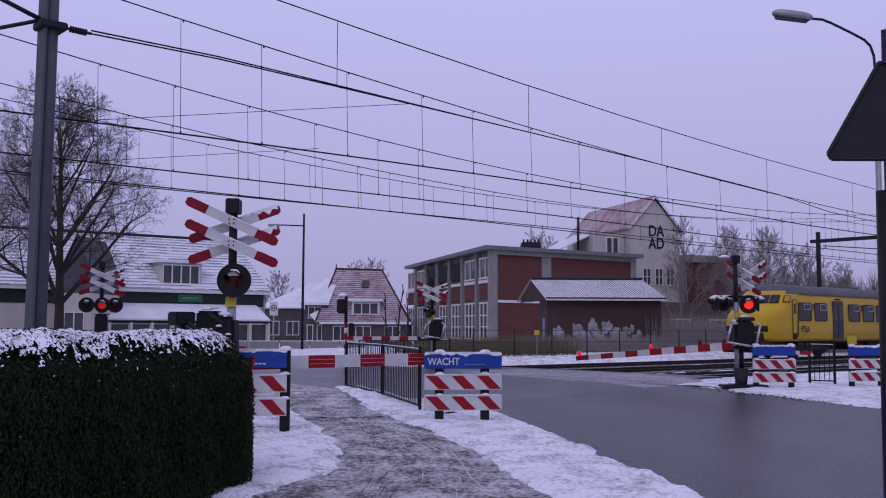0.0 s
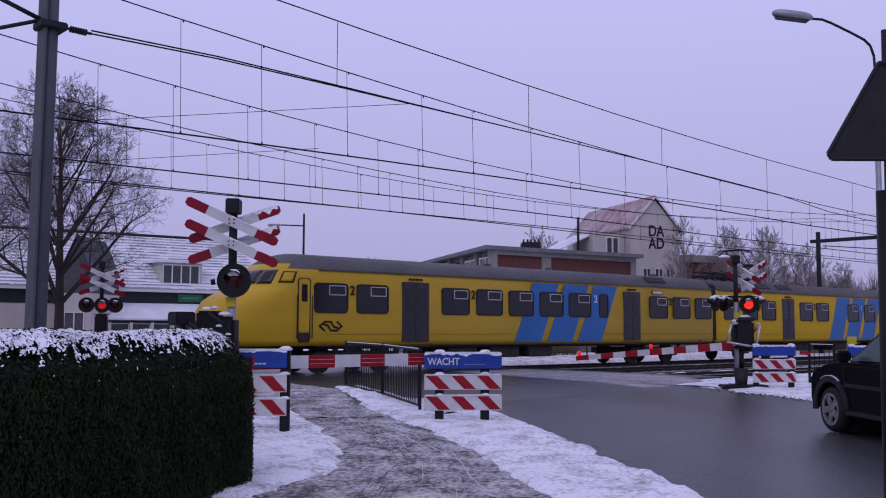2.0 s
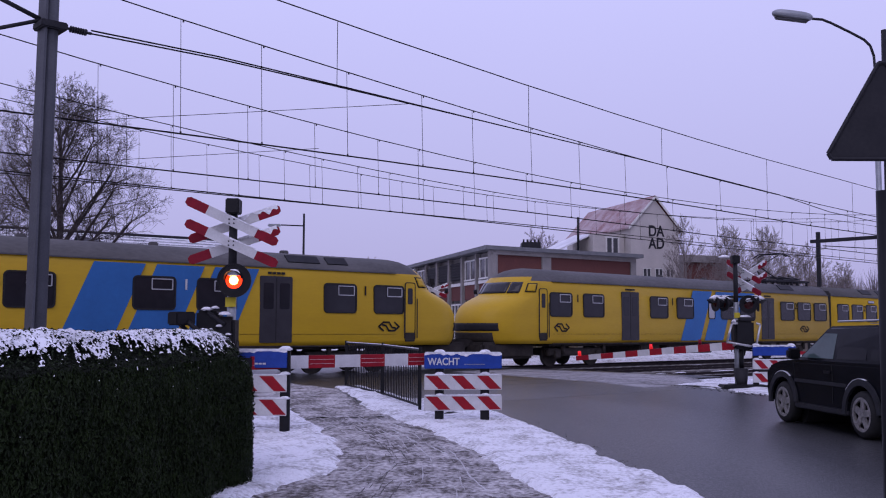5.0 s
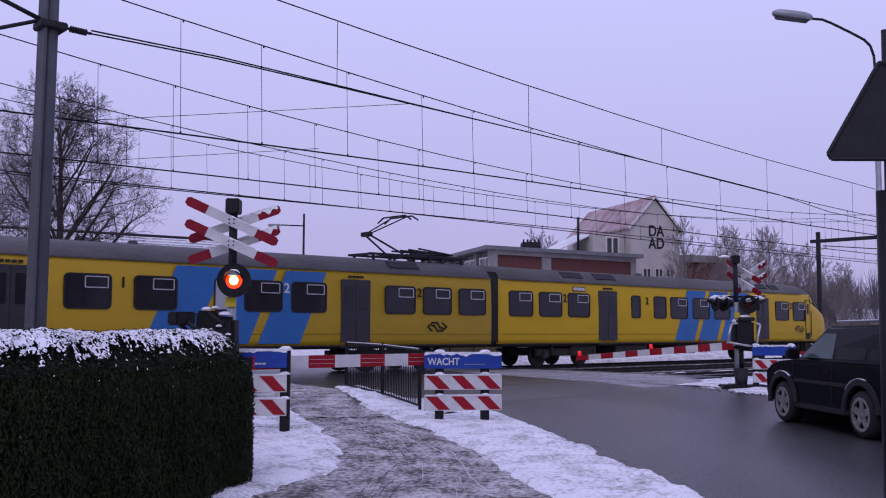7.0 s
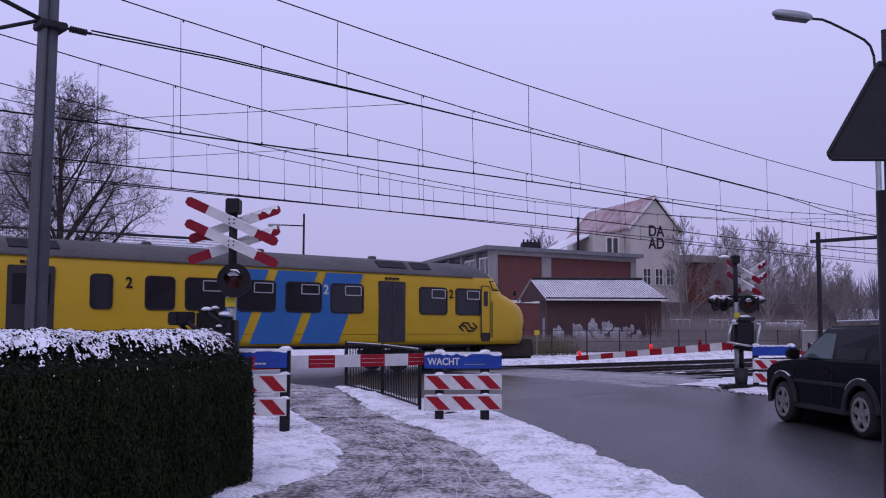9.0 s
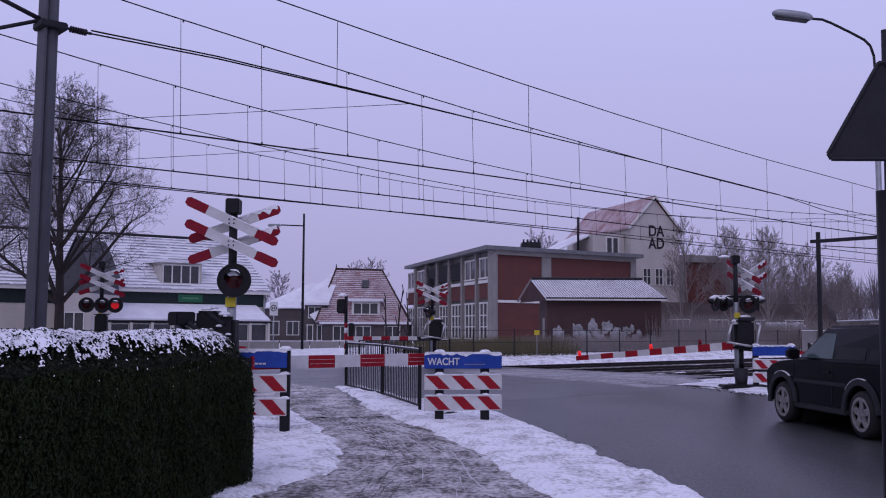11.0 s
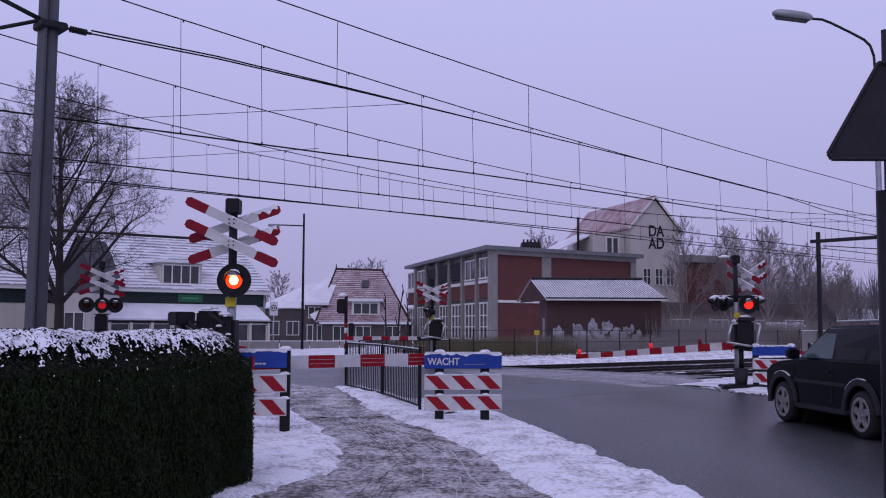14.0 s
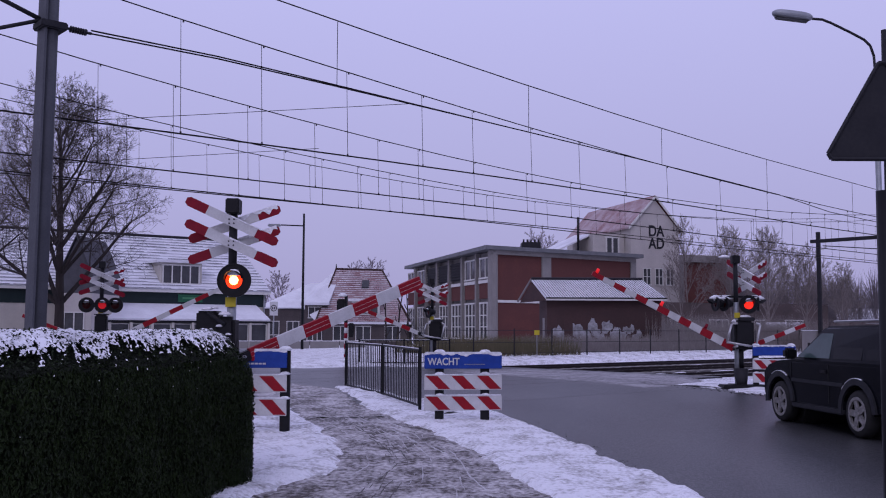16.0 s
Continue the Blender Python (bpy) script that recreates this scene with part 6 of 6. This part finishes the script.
wr = part("wing_roof", poly(B(), [(-2.0, 0.3, 3.75), (0.4, 0.3, 3.75), (1.1, 3.6, 6.6), (-0.6, 3.6, 5.6)], (0, 0.2, -0.1)), ROOFSNOW, house, "snowy side roof")
part("wing_gutter", bx(-2.1, 0.5, 0.1, 0.4, 3.6, 3.82), ROOFSNOW, wr)
window(house, Matrix.Translation((0, 0.6, 0)), -1.4, -0.3, 2.5, 3.4, 2)
window(house, Matrix.Translation((0, 0.6, 0)), -1.5, -1.0, 0.5, 1.8, 1)
window(house, Matrix.Translation((0, 0.6, 0)), -0.6, 0.2, 0.5, 1.8, 2)
nb = thing("neighbour_house", Matrix.Translation((-18.5, 100, 0.2)), "grey house with a snowy roof and glass cupola", "house")
part("wall", bx(0, 7.5, 0, 8, -0.3, 3.6), GREYBRICK, nb)
part("roof", poly(B(), [(-0.3, -0.4, 3.6), (7.8, -0.4, 3.6), (6.5, 4, 6.3), (4.6, 4, 6.3)], (0, 0.2, -0.1)), ROOFSNOW, nb)
for x in (0.8, 2.8, 5.0):
    window(nb, Matrix(), x, x + 1.2, 0.9, 2.2, 2)

# school of brick panels between pillars
ROOFEDGE = mat("zinc_roof_edge", (0.17, 0.175, 0.185), (0.12, 0.125, 0.13), 1.5, 0.6, 0, 0.05, 9)
C0, C1, C2 = (3.72, 75.0), (16.3, 83.5), (-3.75, 100.0)
school = thing("school_building", Matrix(), "two-storey brick building with grey pillars and flat roof", "building")
part("core", poly(B(), [(C0[0] + 0.1, C0[1] + 0.9, -0.3), (C1[0] - 0.1, C1[1] + 0.7, -0.3), (C1[0] - 6, C1[1] + 22, -0.3), (C2[0] + 0.8, C2[1] - 0.4, -0.3)], (0, 0, 8.0)), RENDER, school)
part("roof", poly(B(), [(C0[0] - 0.5, C0[1] - 0.7, 7.75), (C1[0] + 0.6, C1[1] - 0.5, 7.75), (C1[0] - 6, C1[1] + 22.5, 7.75), (C2[0] - 0.15, C2[1], 7.75)], (0, 0, 0.30)), ROOFEDGE, school, "flat roof with grey edge")
MR, LR = wall_frame(C0, C1)
MR = MR @ Matrix.Translation((0, 0.28, 0))
for x0, x1, z0, z1, mt, dp in ((0.2, 5.0, 0.0, 7.45, BRICK, 0.12), (5.9, LR - 0.5, 0.0, 7.45, BRICK, 0.12), (-0.15, 0.55, 0, 7.7, RENDER, 0.3), (5.0, 5.9, 0, 7.7, RENDER, 0.26), (LR - 0.5, LR + 0.1, 0, 7.7, RENDER, 0.26), (0.4, 4.9, 3.75, 3.95, FRAMEWHITE, 0.2), (5.9, 10, 3.75, 3.95, FRAMEWHITE, 0.2), (0.0, LR, 7.42, 7.76, RENDER, 0.36)):
    part("brick_panel" if mt is BRICK else "pillar" if z1 - z0 > 5 else "band", bx(x0, x1, -dp, 0.05, z0, z1), mt, school, m=MR)
ML, LL = wall_frame(C2, C0)
ML = ML @ Matrix.Translation((0, 0.28, 0))
for k in range(7):
    x0 = LL - (k + 1) * LL / 7
    x1 = LL - k * LL / 7
    part("pillar", bx(x1 - 0.35, x1, -0.3, 0.05, 0, 7.7), RENDER, school, m=ML)
    part("brick_panel", bx(x0 + 0.3, x1 - 0.35, -0.12, 0.05, 4.1, 5.3), BRICK, school, m=ML)
    part("band", bx(x0 + 0.3, x1 - 0.35, -0.2, 0.05, 5.3, 5.55), FRAMEWHITE, school, m=ML)
    if k in (2, 3, 4):
        lv = part("louvre", bx(x0 + 0.2, x1 - 0.35, -0.14, 0.05, 5.8, 7.3), DARKGREY, school, m=ML)
        for j in range(6):
            part("slat", bx(x0 + 0.2, x1 - 0.35, -0.24, -0.12, 5.9 + j * 0.24, 5.98 + j * 0.24), DARKGREY, lv)
    else:
        window(school, ML @ Matrix.Translation((0, -0.1, 0)), x0 + 0.5, x1 - 0.55, 5.75, 7.2, 2, 1, 0.12, 0.08)
    window(school, ML @ Matrix.Translation((0, -0.1, 0)), x0 + 0.5, x1 - 0.55, 1.0, 3.7, 3, 3, 0.12, 0.08)
part("chimney", bx(6.4, 7.9, 79.6, 81.4, 8.0, 8.75), DARKGREY, school)
for k in range(5):
    part("chimney_pot", tb((6.55 + k * 0.3, 80, 8.75), (6.55 + k * 0.3, 80, 9.0), 0.07), DARKGREY, school)

# tall rendered building with a red saddle roof
tall = thing("tall_gabled_building", Matrix(), "tall pale rendered building with red saddle roof", "building")
G0, G1 = (18.1, 95.0), (23.1, 96.5)
MG, LG = wall_frame(G0, G1)
D = 15.0
part("wall", poly(B(), [(0, 0, -0.3), (LG, 0, -0.3), (LG, 0, 11.5), (LG / 2, 0, 14.4), (0, 0, 11.7)], (0, D, 0)), PALEWALL, tall, m=MG)
for a, b, mt in (((-0.25, 11.45), (LG / 2, 14.6), TILE), ((LG + 0.25, 11.25), (LG / 2, 14.6), TILE)):
    part("roof_slope", poly(B(), [(a[0], -0.25, a[1]), (b[0], -0.25, b[1]), (b[0], D, b[1]), (a[0], D, a[1])], (0, 0, 0.2)), TILESNOW if a[0] < 0 else mt, tall, m=MG)
part("verge_board", poly(B(), [(-0.3, -0.3, 11.35), (LG / 2, -0.3, 14.55), (LG / 2, -0.3, 14.8), (-0.3, -0.3, 11.65)], (0, 0.1, 0)), FRAMEWHITE, tall, m=MG)
part("verge_board", poly(B(), [(LG + 0.3, -0.3, 11.1), (LG / 2, -0.3, 14.55), (LG / 2, -0.3, 14.8), (LG + 0.3, -0.3, 11.4)], (0, 0.1, 0)), FRAMEWHITE, tall, m=MG)
text("DA", 1.5, DARKGREY, tall, MG @ Matrix.Translation((2.75, -0.02, 11.25)) @ pose(0, 0, 0, 90, 0, 0) @ Matrix.Diagonal((0.8, 1, 1, 1)), 0.02)
text("AD", 1.5, DARKGREY, tall, MG @ Matrix.Translation((2.78, -0.02, 10.05)) @ pose(0, 0, 0, 90, 0, 0) @ Matrix.Diagonal((0.8, 1, 1, 1)), 0.02)
for x in (1.3, 2.6, 3.8):
    window(tall, MG, x, x + 0.8, 6.1, 7.6, 2, 2, 0.08)
part("roof_box", bx(-3.4, -0.05, 1.2, 6.0, 7.5, 11.0), PALEWALL, tall, m=MG)
window(tall, MG @ Matrix.Translation((0, 1.2, 0)), -2.0, -0.7, 8.9, 10.6, 2, 1, 0.16)
part("lower_wall", bx(-7.5, -0.05, 2.2, 9, -0.3, 8.8), PALEWALL, tall, m=MG)
part("low_slope", poly(B(), [(-7.9, 2.0, 8.7), (-3.2, 2.0, 10.9), (-3.2, 6, 11.1), (-7.9, 6, 8.9)], (0, 0, 0.15)), ROOFSNOW, tall, m=MG, label="snowy lower roof")
part("annex", bx(LG, LG + 6.5, 2, 12, -0.3, 8.6), BRICK, tall, m=MG)
part("annex_frame", bx(LG - 0.1, LG + 1.6, 1.8, 2.0, -0.3, 8.6), RENDER, tall, m=MG)
part("annex_cornice", bx(LG - 0.1, LG + 7, 1.6, 12, 8.5, 9.2), RENDER, tall, m=MG)
part("annex_band", bx(LG + 1.5, LG + 6.6, 1.9, 2.0, 3.6, 4.0), FRAMEWHITE, tall, m=MG)
part("flue", tb((-4.6, 2.0, 9), (-4.6, 2.0, 12.6), 0.12), DARKGREY, tall, m=MG)
part("annex_lower", bx(-2.0, LG + 12, -6.5, 0.3, -0.3, 4.2), ANNEX, tall, m=MG)
for k in range(4):
    window(tall, MG @ Matrix.Translation((0, -6.5, 0)), 0.5 + 4 * k, 2.4 + 4 * k, 0.8, 2.6, 3, 2, 0.1)

# brick relay hut with a snowy tiled roof
hut = thing("brick_hut", Matrix.Translation((6.1, 58.0, 0.3)), "dark brick hut with snowy tiled roof and graffiti", "hut")
part("wall", bx(0, 6.7, 0, 4.5, -0.6, 3.35), DARKBRICK, hut)
part("gable", poly(B(), [(0.0, 0, 3.3), (0.0, 4.5, 3.3), (0.0, 2.2, 4.3)], (5.6, 0, 0)), DARKBRICK, hut)
HQ = ((-0.1, -0.45, 3.25), (6.95, -0.45, 3.25), (6.05, 2.2, 4.45), (-0.72, 2.2, 4.45))
hr = part("roof", poly(B(), HQ, (0, 0.3, -0.08)), ROOFSNOW, hut, "snow-covered roof with tile ribs showing")
part("verge_fill", poly(B(), [(-0.08, -0.4, 3.1), (-0.68, 2.2, 4.3), (-1.2, 4.9, 3.1)], (0.1, 0.02, 0.0)), DARKBRICK, hr)
part("verge", tb((-0.72, 2.2, 4.45), (-1.32, 4.9, 3.2), 0.07, seg=6), RENDER, hr)
# black strip that draws the shadow line along the eave, above the white board
part("eave_shadow_strip", bx(-0.1, 6.95, -0.5, -0.42, 3.20, 3.28), BLACK, hr)
part("eave_board", bx(-0.1, 6.95, -0.49, -0.42, 3.10, 3.20), FRAMEWHITE, hr)
for k in range(46):
    t = (k + 0.5) / 46
    a, b = Vector(HQ[0]).lerp(Vector(HQ[1]), t), Vector(HQ[3]).lerp(Vector(HQ[2]), t)
    part("tile_rib", tb(a + Vector((0, 0, 0.03)), b + Vector((0, 0, 0.03)), 0.013, seg=5), DARKGREY, hr)
part("ridge", tb(Vector(HQ[3]) + Vector((0, 0, 0.04)), Vector(HQ[2]) + Vector((0, 0, 0.04)), 0.09, seg=8), DARKGREY, hr)
part("door", bx(-0.03, 0.0, 1.2, 2.3, -0.3, 2.1), RENDER, hut)
part("brick_pier", bx(1.0, 1.5, -0.06, 0.0, -0.6, 2.3), DARKBRICK, hut)
rg = random.Random(5)
PALE = mat("pale_spray_paint", (0.34, 0.34, 0.36), (0.17, 0.165, 0.17), 2.5, 0.7, 0, 0, 9, 0.3)
for k in range(26):
    cx, cz, r = 0.6 + k * 0.19, 1.15 + rg.uniform(-0.5, 0.45), rg.uniform(0.2, 0.46)
    pts = []
    for j in range(14):
        q = r * (0.55 + 0.5 * rg.random())
        pts.append((cx + q * math.cos(j * math.tau / 14) * 0.75, -0.006 - 0.0005 * k, cz + q * 1.15 * math.sin(j * math.tau / 14)))
    part("spray_patch", poly(B(), pts, (0, 0.003, 0)), PALE, hut)

# far right: shed roofs and a low wall under snow
for x, y, w, h, lab in ((44, 110, 9, 2.6, "small far shed with a snowy roof"), (24.9, 76, 3.9, 0.75, "low shed with a snowy roof beyond the tracks")):
    sh = thing("shed", Matrix.Translation((x, y, 0.3)), lab, "shed")
    part("wall", bx(0, w, 0, 4, -0.4, h), DARKBRICK, sh)
    part("roof", poly(B(), [(-0.3, -0.3, h), (w + 0.3, -0.3, h), (w - 0.5, 2.2, h + 1.3), (0.6, 2.2, h + 1.3)], (0, 0.2, -0.1)), ROOFSNOW, sh)
for x0, y0, x1, y1, h, lab in ((22.5, 62, 32, 70, 1.5, "grey panel fence beyond the tracks"), (-14, 62, -5, 64, 0.7, "low garden wall capped with snow")):
    M, L = wall_frame((x0, y0), (x1, y1))
    fn = thing("garden_fence", M @ Matrix.Translation((0, 0, 0.2)), lab, "fence")
    k = 0
    while k * 1.9 < L:
        part("panel", bx(k * 1.9, min(k * 1.9 + 1.85, L), 0, 0.06, -0.3, h), RENDER, fn)
        part("snow_ridge", bx(k * 1.9, min(k * 1.9 + 1.85, L), -0.02, 0.08, h, h + 0.04), SNOW, fn)
        k += 1

# mesh fence and frosted undergrowth beyond the tracks
mf = thing("mesh_fence", TRACK, "thin grey wire fence beyond the tracks", "fence")
for k in range(13):
    part("post", tb((28 + k * 2.6, 32.6, 0.2), (28 + k * 2.6, 32.6, 1.75), 0.03, seg=6), DARKGREY, mf)
for z in (0.6, 1.1, 1.66):
    part("line_wire", tb((28, 32.6, z), (60, 32.6, z), 0.012, seg=4), DARKGREY, mf)
DRY = mat("dry_grass", (0.20, 0.155, 0.10), (0.11, 0.10, 0.06), 3, 0.9, 0, 0, 20, 0.6, spread=0.4)
PALEBRUSH = mat("frosted_brush", (0.32, 0.30, 0.295), (0.19, 0.17, 0.165), 3, 0.9, 0, 0, 20, 0.6, spread=0.3)
for u0, u1, v0, v1, h, n, mt, lab in ((29.0, 38, 32.6, 36.5, 1.15, 7000, DRY, "dry brown grass and brushwood"), (36, 60, 33.2, 36.0, 1.2, 15000, PALEBRUSH, "frosted brushwood in front of the brick hut"), (47, 66, 34.0, 40.0, 2.6, 9000, PALEBRUSH, "tall frosted bushes beside the hut"), (58, 85, 32.0, 37, 2.4, 7000, FROST, "frosted bushes along the railway")):
    vs, fs = [], []
    rg = random.Random(int(u0))
    for k in range(n):
        p = TR(rg.uniform(u0, u1), rg.uniform(v0, v1), 0.35)
        q = p + Vector((rg.uniform(-0.35, 0.35), rg.uniform(-0.2, 0.2), h * rg.random() ** 0.6))
        w = rg.uniform(0.008, 0.02)
        i = len(vs)
        vs += [(p.x - w, p.y, p.z), (p.x + w, p.y, p.z), (q.x + w * 0.3, q.y, q.z), (p.x, p.y + w, p.z)]
        fs += [(i, i + 1, i + 2), (i + 1, i + 3, i + 2), (i + 3, i, i + 2)]
    tagged(raw("undergrowth", vs, fs, mt), lab, "bushes", kind="stuff")
yt = thing("yellow_marker", Matrix.Translation(TR(34.0, 31.9, 0.45)), "small yellow marker plate on a thin stake", "marker")
part("stake", tb((0, 0, 0), (0, 0, 1.1), 0.02, seg=6), GALV, yt)
part("plate", bx(-0.12, 0.12, -0.03, -0.02, 1.0, 1.22), YELLOWTAG, yt)
yp = thing("yellow_marker", Matrix.Translation((11.55, 28.05, 0.2)), "yellow plate on a thin post by the far railing", "marker")
part("stake", tb((0, 0, -0.1), (0, 0, 1.3), 0.025, seg=6), DARKGREY, yp)
part("plate", bx(-0.13, 0.13, -0.04, -0.025, 1.12, 1.34), YELLOWTAG, yp)
rs = thing("speed_sign", Matrix.Translation((-10.4, 61, 0.2)), "white rectangular traffic sign with a black ring", "traffic sign")
part("post", tb((0, 0, 0), (0, 0, 3.0), 0.035), GALV, rs)
sp = part("plate", bx(-0.25, 0.25, -0.06, -0.03, 2.3, 3.15), WHITE, rs)
part("ring", bmesh_ring(0.15, 0.2, -0.004, 0.0), BLACK, sp, m=pose(0, -0.062, 2.75))
for x, z in ((-0.06, 2.75), (0.06, 2.75)):
    part("mark", bx(x - 0.03, x + 0.03, -0.066, -0.06, z - 0.08, z + 0.08), BLACK, sp)

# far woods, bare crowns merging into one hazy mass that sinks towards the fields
# the haze over these woods is mixed into their twig colour
WOODS = mat("far_wood_haze_tint", (0.20, 0.18, 0.19), (0.13, 0.115, 0.12), 0.5, 0.95, 0, 0, 6, 0.7, spread=0.3)
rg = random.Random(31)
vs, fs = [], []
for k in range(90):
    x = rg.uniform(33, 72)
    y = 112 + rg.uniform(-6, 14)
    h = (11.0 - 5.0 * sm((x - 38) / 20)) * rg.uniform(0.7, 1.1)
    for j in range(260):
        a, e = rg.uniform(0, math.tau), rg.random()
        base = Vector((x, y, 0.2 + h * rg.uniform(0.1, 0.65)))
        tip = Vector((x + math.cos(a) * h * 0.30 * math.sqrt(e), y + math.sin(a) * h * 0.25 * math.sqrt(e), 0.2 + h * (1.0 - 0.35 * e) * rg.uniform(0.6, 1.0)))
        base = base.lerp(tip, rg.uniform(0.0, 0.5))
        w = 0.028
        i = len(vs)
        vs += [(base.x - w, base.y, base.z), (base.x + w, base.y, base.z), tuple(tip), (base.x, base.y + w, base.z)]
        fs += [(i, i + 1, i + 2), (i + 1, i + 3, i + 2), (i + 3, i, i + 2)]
tagged(raw("far_woods", vs, fs, WOODS), "bare woods beyond the railway, coloured pale for haze", "woods", kind="stuff")

# unseen plain houses, added to close the street and darken the car's reflections
for x, y, w, d, h, lab in ((-22, -6, 8, 16, 6.5, "unseen house block added beside the street to darken reflections"), (-8, -26, 16, 8, 7, "unseen house block added down the street behind the view"), (24, -16, 8, 22, 7, "unseen house block added across the street outside the view"), (26, 10, 8, 12, 6.5, "unseen house block added across the street outside the view")):
    hs = thing("unseen_street_block", Matrix.Translation((x, y, 0.0)), lab, "house", "plain houses of the street")
    part("wall", bx(0, w, 0, d, -0.2, h * 0.6), DARKBRICK, hs)
    part("roof", poly(B(), [(-0.3, -0.3, h * 0.6), (w + 0.3, -0.3, h * 0.6), (w / 2, -0.3, h)], (0, d + 0.6, 0)), TILE, hs)

rg = random.Random(12)
vs, fs = [], []
for k in range(470):
    if k < 420:
        t = rg.random()
        x, y = 9.6 + (6.2 - 9.6) * t + rg.uniform(-0.5, 0.3), 20.2 + (28.0 - 20.2) * t + rg.uniform(-0.6, 0.6)
    else:
        t = rg.random()
        x, y = 2.5 + (1.2 - 2.5) * t + rg.uniform(-0.15, 0.25), 10.2 + (18.0 - 10.2) * t
    r = rg.uniform(0.008, 0.03 if k < 420 else 0.015)
    c = Vector((x, y, level(x, y) + 0.3 * r))
    i = len(vs)
    vs += [tuple(c + Vector((a * r * rg.uniform(0.8, 1.6), b * r * rg.uniform(0.8, 1.6), d * r))) for a, b, d in ((1, 0, 0), (0, 1, 0), (-1, 0, 0), (0, -1, 0), (0, 0, 0.7))]
    fs += [(i, i + 1, i + 4), (i + 1, i + 2, i + 4), (i + 2, i + 3, i + 4), (i + 3, i, i + 4)]
tagged(raw("slush_crumbs", vs, fs, BALLAST), "dark crumbs of slush and dirt along the kerb", "slush", kind="stuff")


# ---- motion ----
def keyed_steps(table, t):
    for (a, x), (b, y) in zip(table, table[1:]):
        if t <= b:
            return x + (y - x) * (t - a) / (b - a)
    return table[-1][1]


def flash(insert, base, start, period, lit):
    """Turn a lamp insert over at each change; it shows its lit face for lit seconds in each period."""
    face = {True: 1, False: 179}
    rows = [(0.0, base @ pose(0, 0, 0, 0, 0, face[(0.0 - start) % period < lit]))]
    events, t = [], start - period
    while t < 16.0:
        events += [(t, True), (t + lit, False)]
        t += period
    for t, on in events:
        f = round(t * FPS)
        for k, a in ((-1, face[not on]), (0, 90), (1, face[on])):
            q = (f + k) / FPS
            if rows[-1][0] + 0.5 / FPS < q <= 16.0:
                rows.append((q, base @ pose(0, 0, 0, 0, 0, a)))
    rows.append((16.0 + 2 / FPS, rows[-1][1]))
    walk(insert, rows)


def motions():
    rows_a, rows_b = [], []
    for k in range(33):
        t = k * 0.5
        e = t + (0.0 if 4.0 <= t < 6.5 or t >= 9.5 else 0.009 if k % 2 == 0 else -0.009)
        s = 43.95 - 15.41 * e + 0.2355 * e * e
        rows_a.append((t, TRACK @ Matrix.Translation((s, 27.6, 0.245))))
        rows_b.append((t, TRACK @ Matrix.Translation((s + 52.14, 27.6, 0.245))))
    walk(unit_one, rows_a)
    walk(unit_two, rows_b)
    # the car rolls up and stops
    way = [(0, -6.2), (0.5, -4.7), (1.0, -3.4), (1.5, -2.34), (2, -1.66), (2.5, -1.14), (3, -0.74), (3.5, -0.43), (4, -0.2), (4.8, -0.04), (6, 0.0), (15.2, 0.0), (16, 0.1)]
    head = Vector((-0.125, 0.992, 0)).normalized()
    turn = math.degrees(math.atan2(head.y, head.x))
    rows = []
    for t, d in way:
        p = Vector((7.11, 16.62, 0)) + head * d
        rows.append((t, Matrix.Translation((p.x, p.y, 0.075 + 0.004 * d)) @ pose(0, 0, 0, 0, -0.4, turn)))
    walk(car, rows)
    for w in car_wheels:
        base = w.matrix_basis.copy()
        wr = []
        for k in range(161):
            t = k * 0.1
            wr.append((t, base @ pose(0, 0, 0, 0, math.degrees(keyed_steps(way, t) / 0.36), 0)))
        walk(w, wr)
    # booms
    for b, table in ((near_boom, [(0, 0), (14.0, 0), (14.3, 0.8), (14.5, 2.3), (14.8, 5.0), (15.2, 9.4), (15.6, 14.5), (16, 19.8)]),
                     (right_boom, [(0, -4.6), (13.9, -4.6), (14.0, -4), (14.2, -1), (14.4, 1.5), (14.6, 4), (14.8, 6.2), (15, 10.3), (15.2, 14.6), (15.4, 18), (15.6, 21), (15.8, 24.5), (16, 27.3)]),
                     (side_boom, [(0, -4), (14.0, -4), (14.5, 0), (15, 5), (15.5, 13), (16, 22)]),
                     (far_boom, [(0, -3), (14.1, -3), (14.5, 0), (15, 7), (15.5, 17), (16, 27)]),
                     (far_side_boom, [(0, -3), (14.1, -3), (14.5, 0), (15, 6), (15.5, 12), (16, 20)]),
                     (exit_boom, [(0, 0), (14.3, 0), (14.6, 1), (15, 5), (15.5, 13), (16, 22)])):
        base = b.matrix_basis.copy()
        walk(b, [(t, base @ pose(0, 0, 0, 0, -a, 0)) for t, a in table])
    flash(near_lens, pose(0, 0.002, 0), 0.32, 0.643, 0.29)
    flash(right_lens, pose(0, 0.002, 0), 0.59, 0.664, 0.345)
    flash(far_lens, pose(0, 0.002, 0), 0.59, 0.664, 0.345)
    flash(far_lens_two, pose(0, 0.002, 0), 0.27, 0.664, 0.32)


motions()
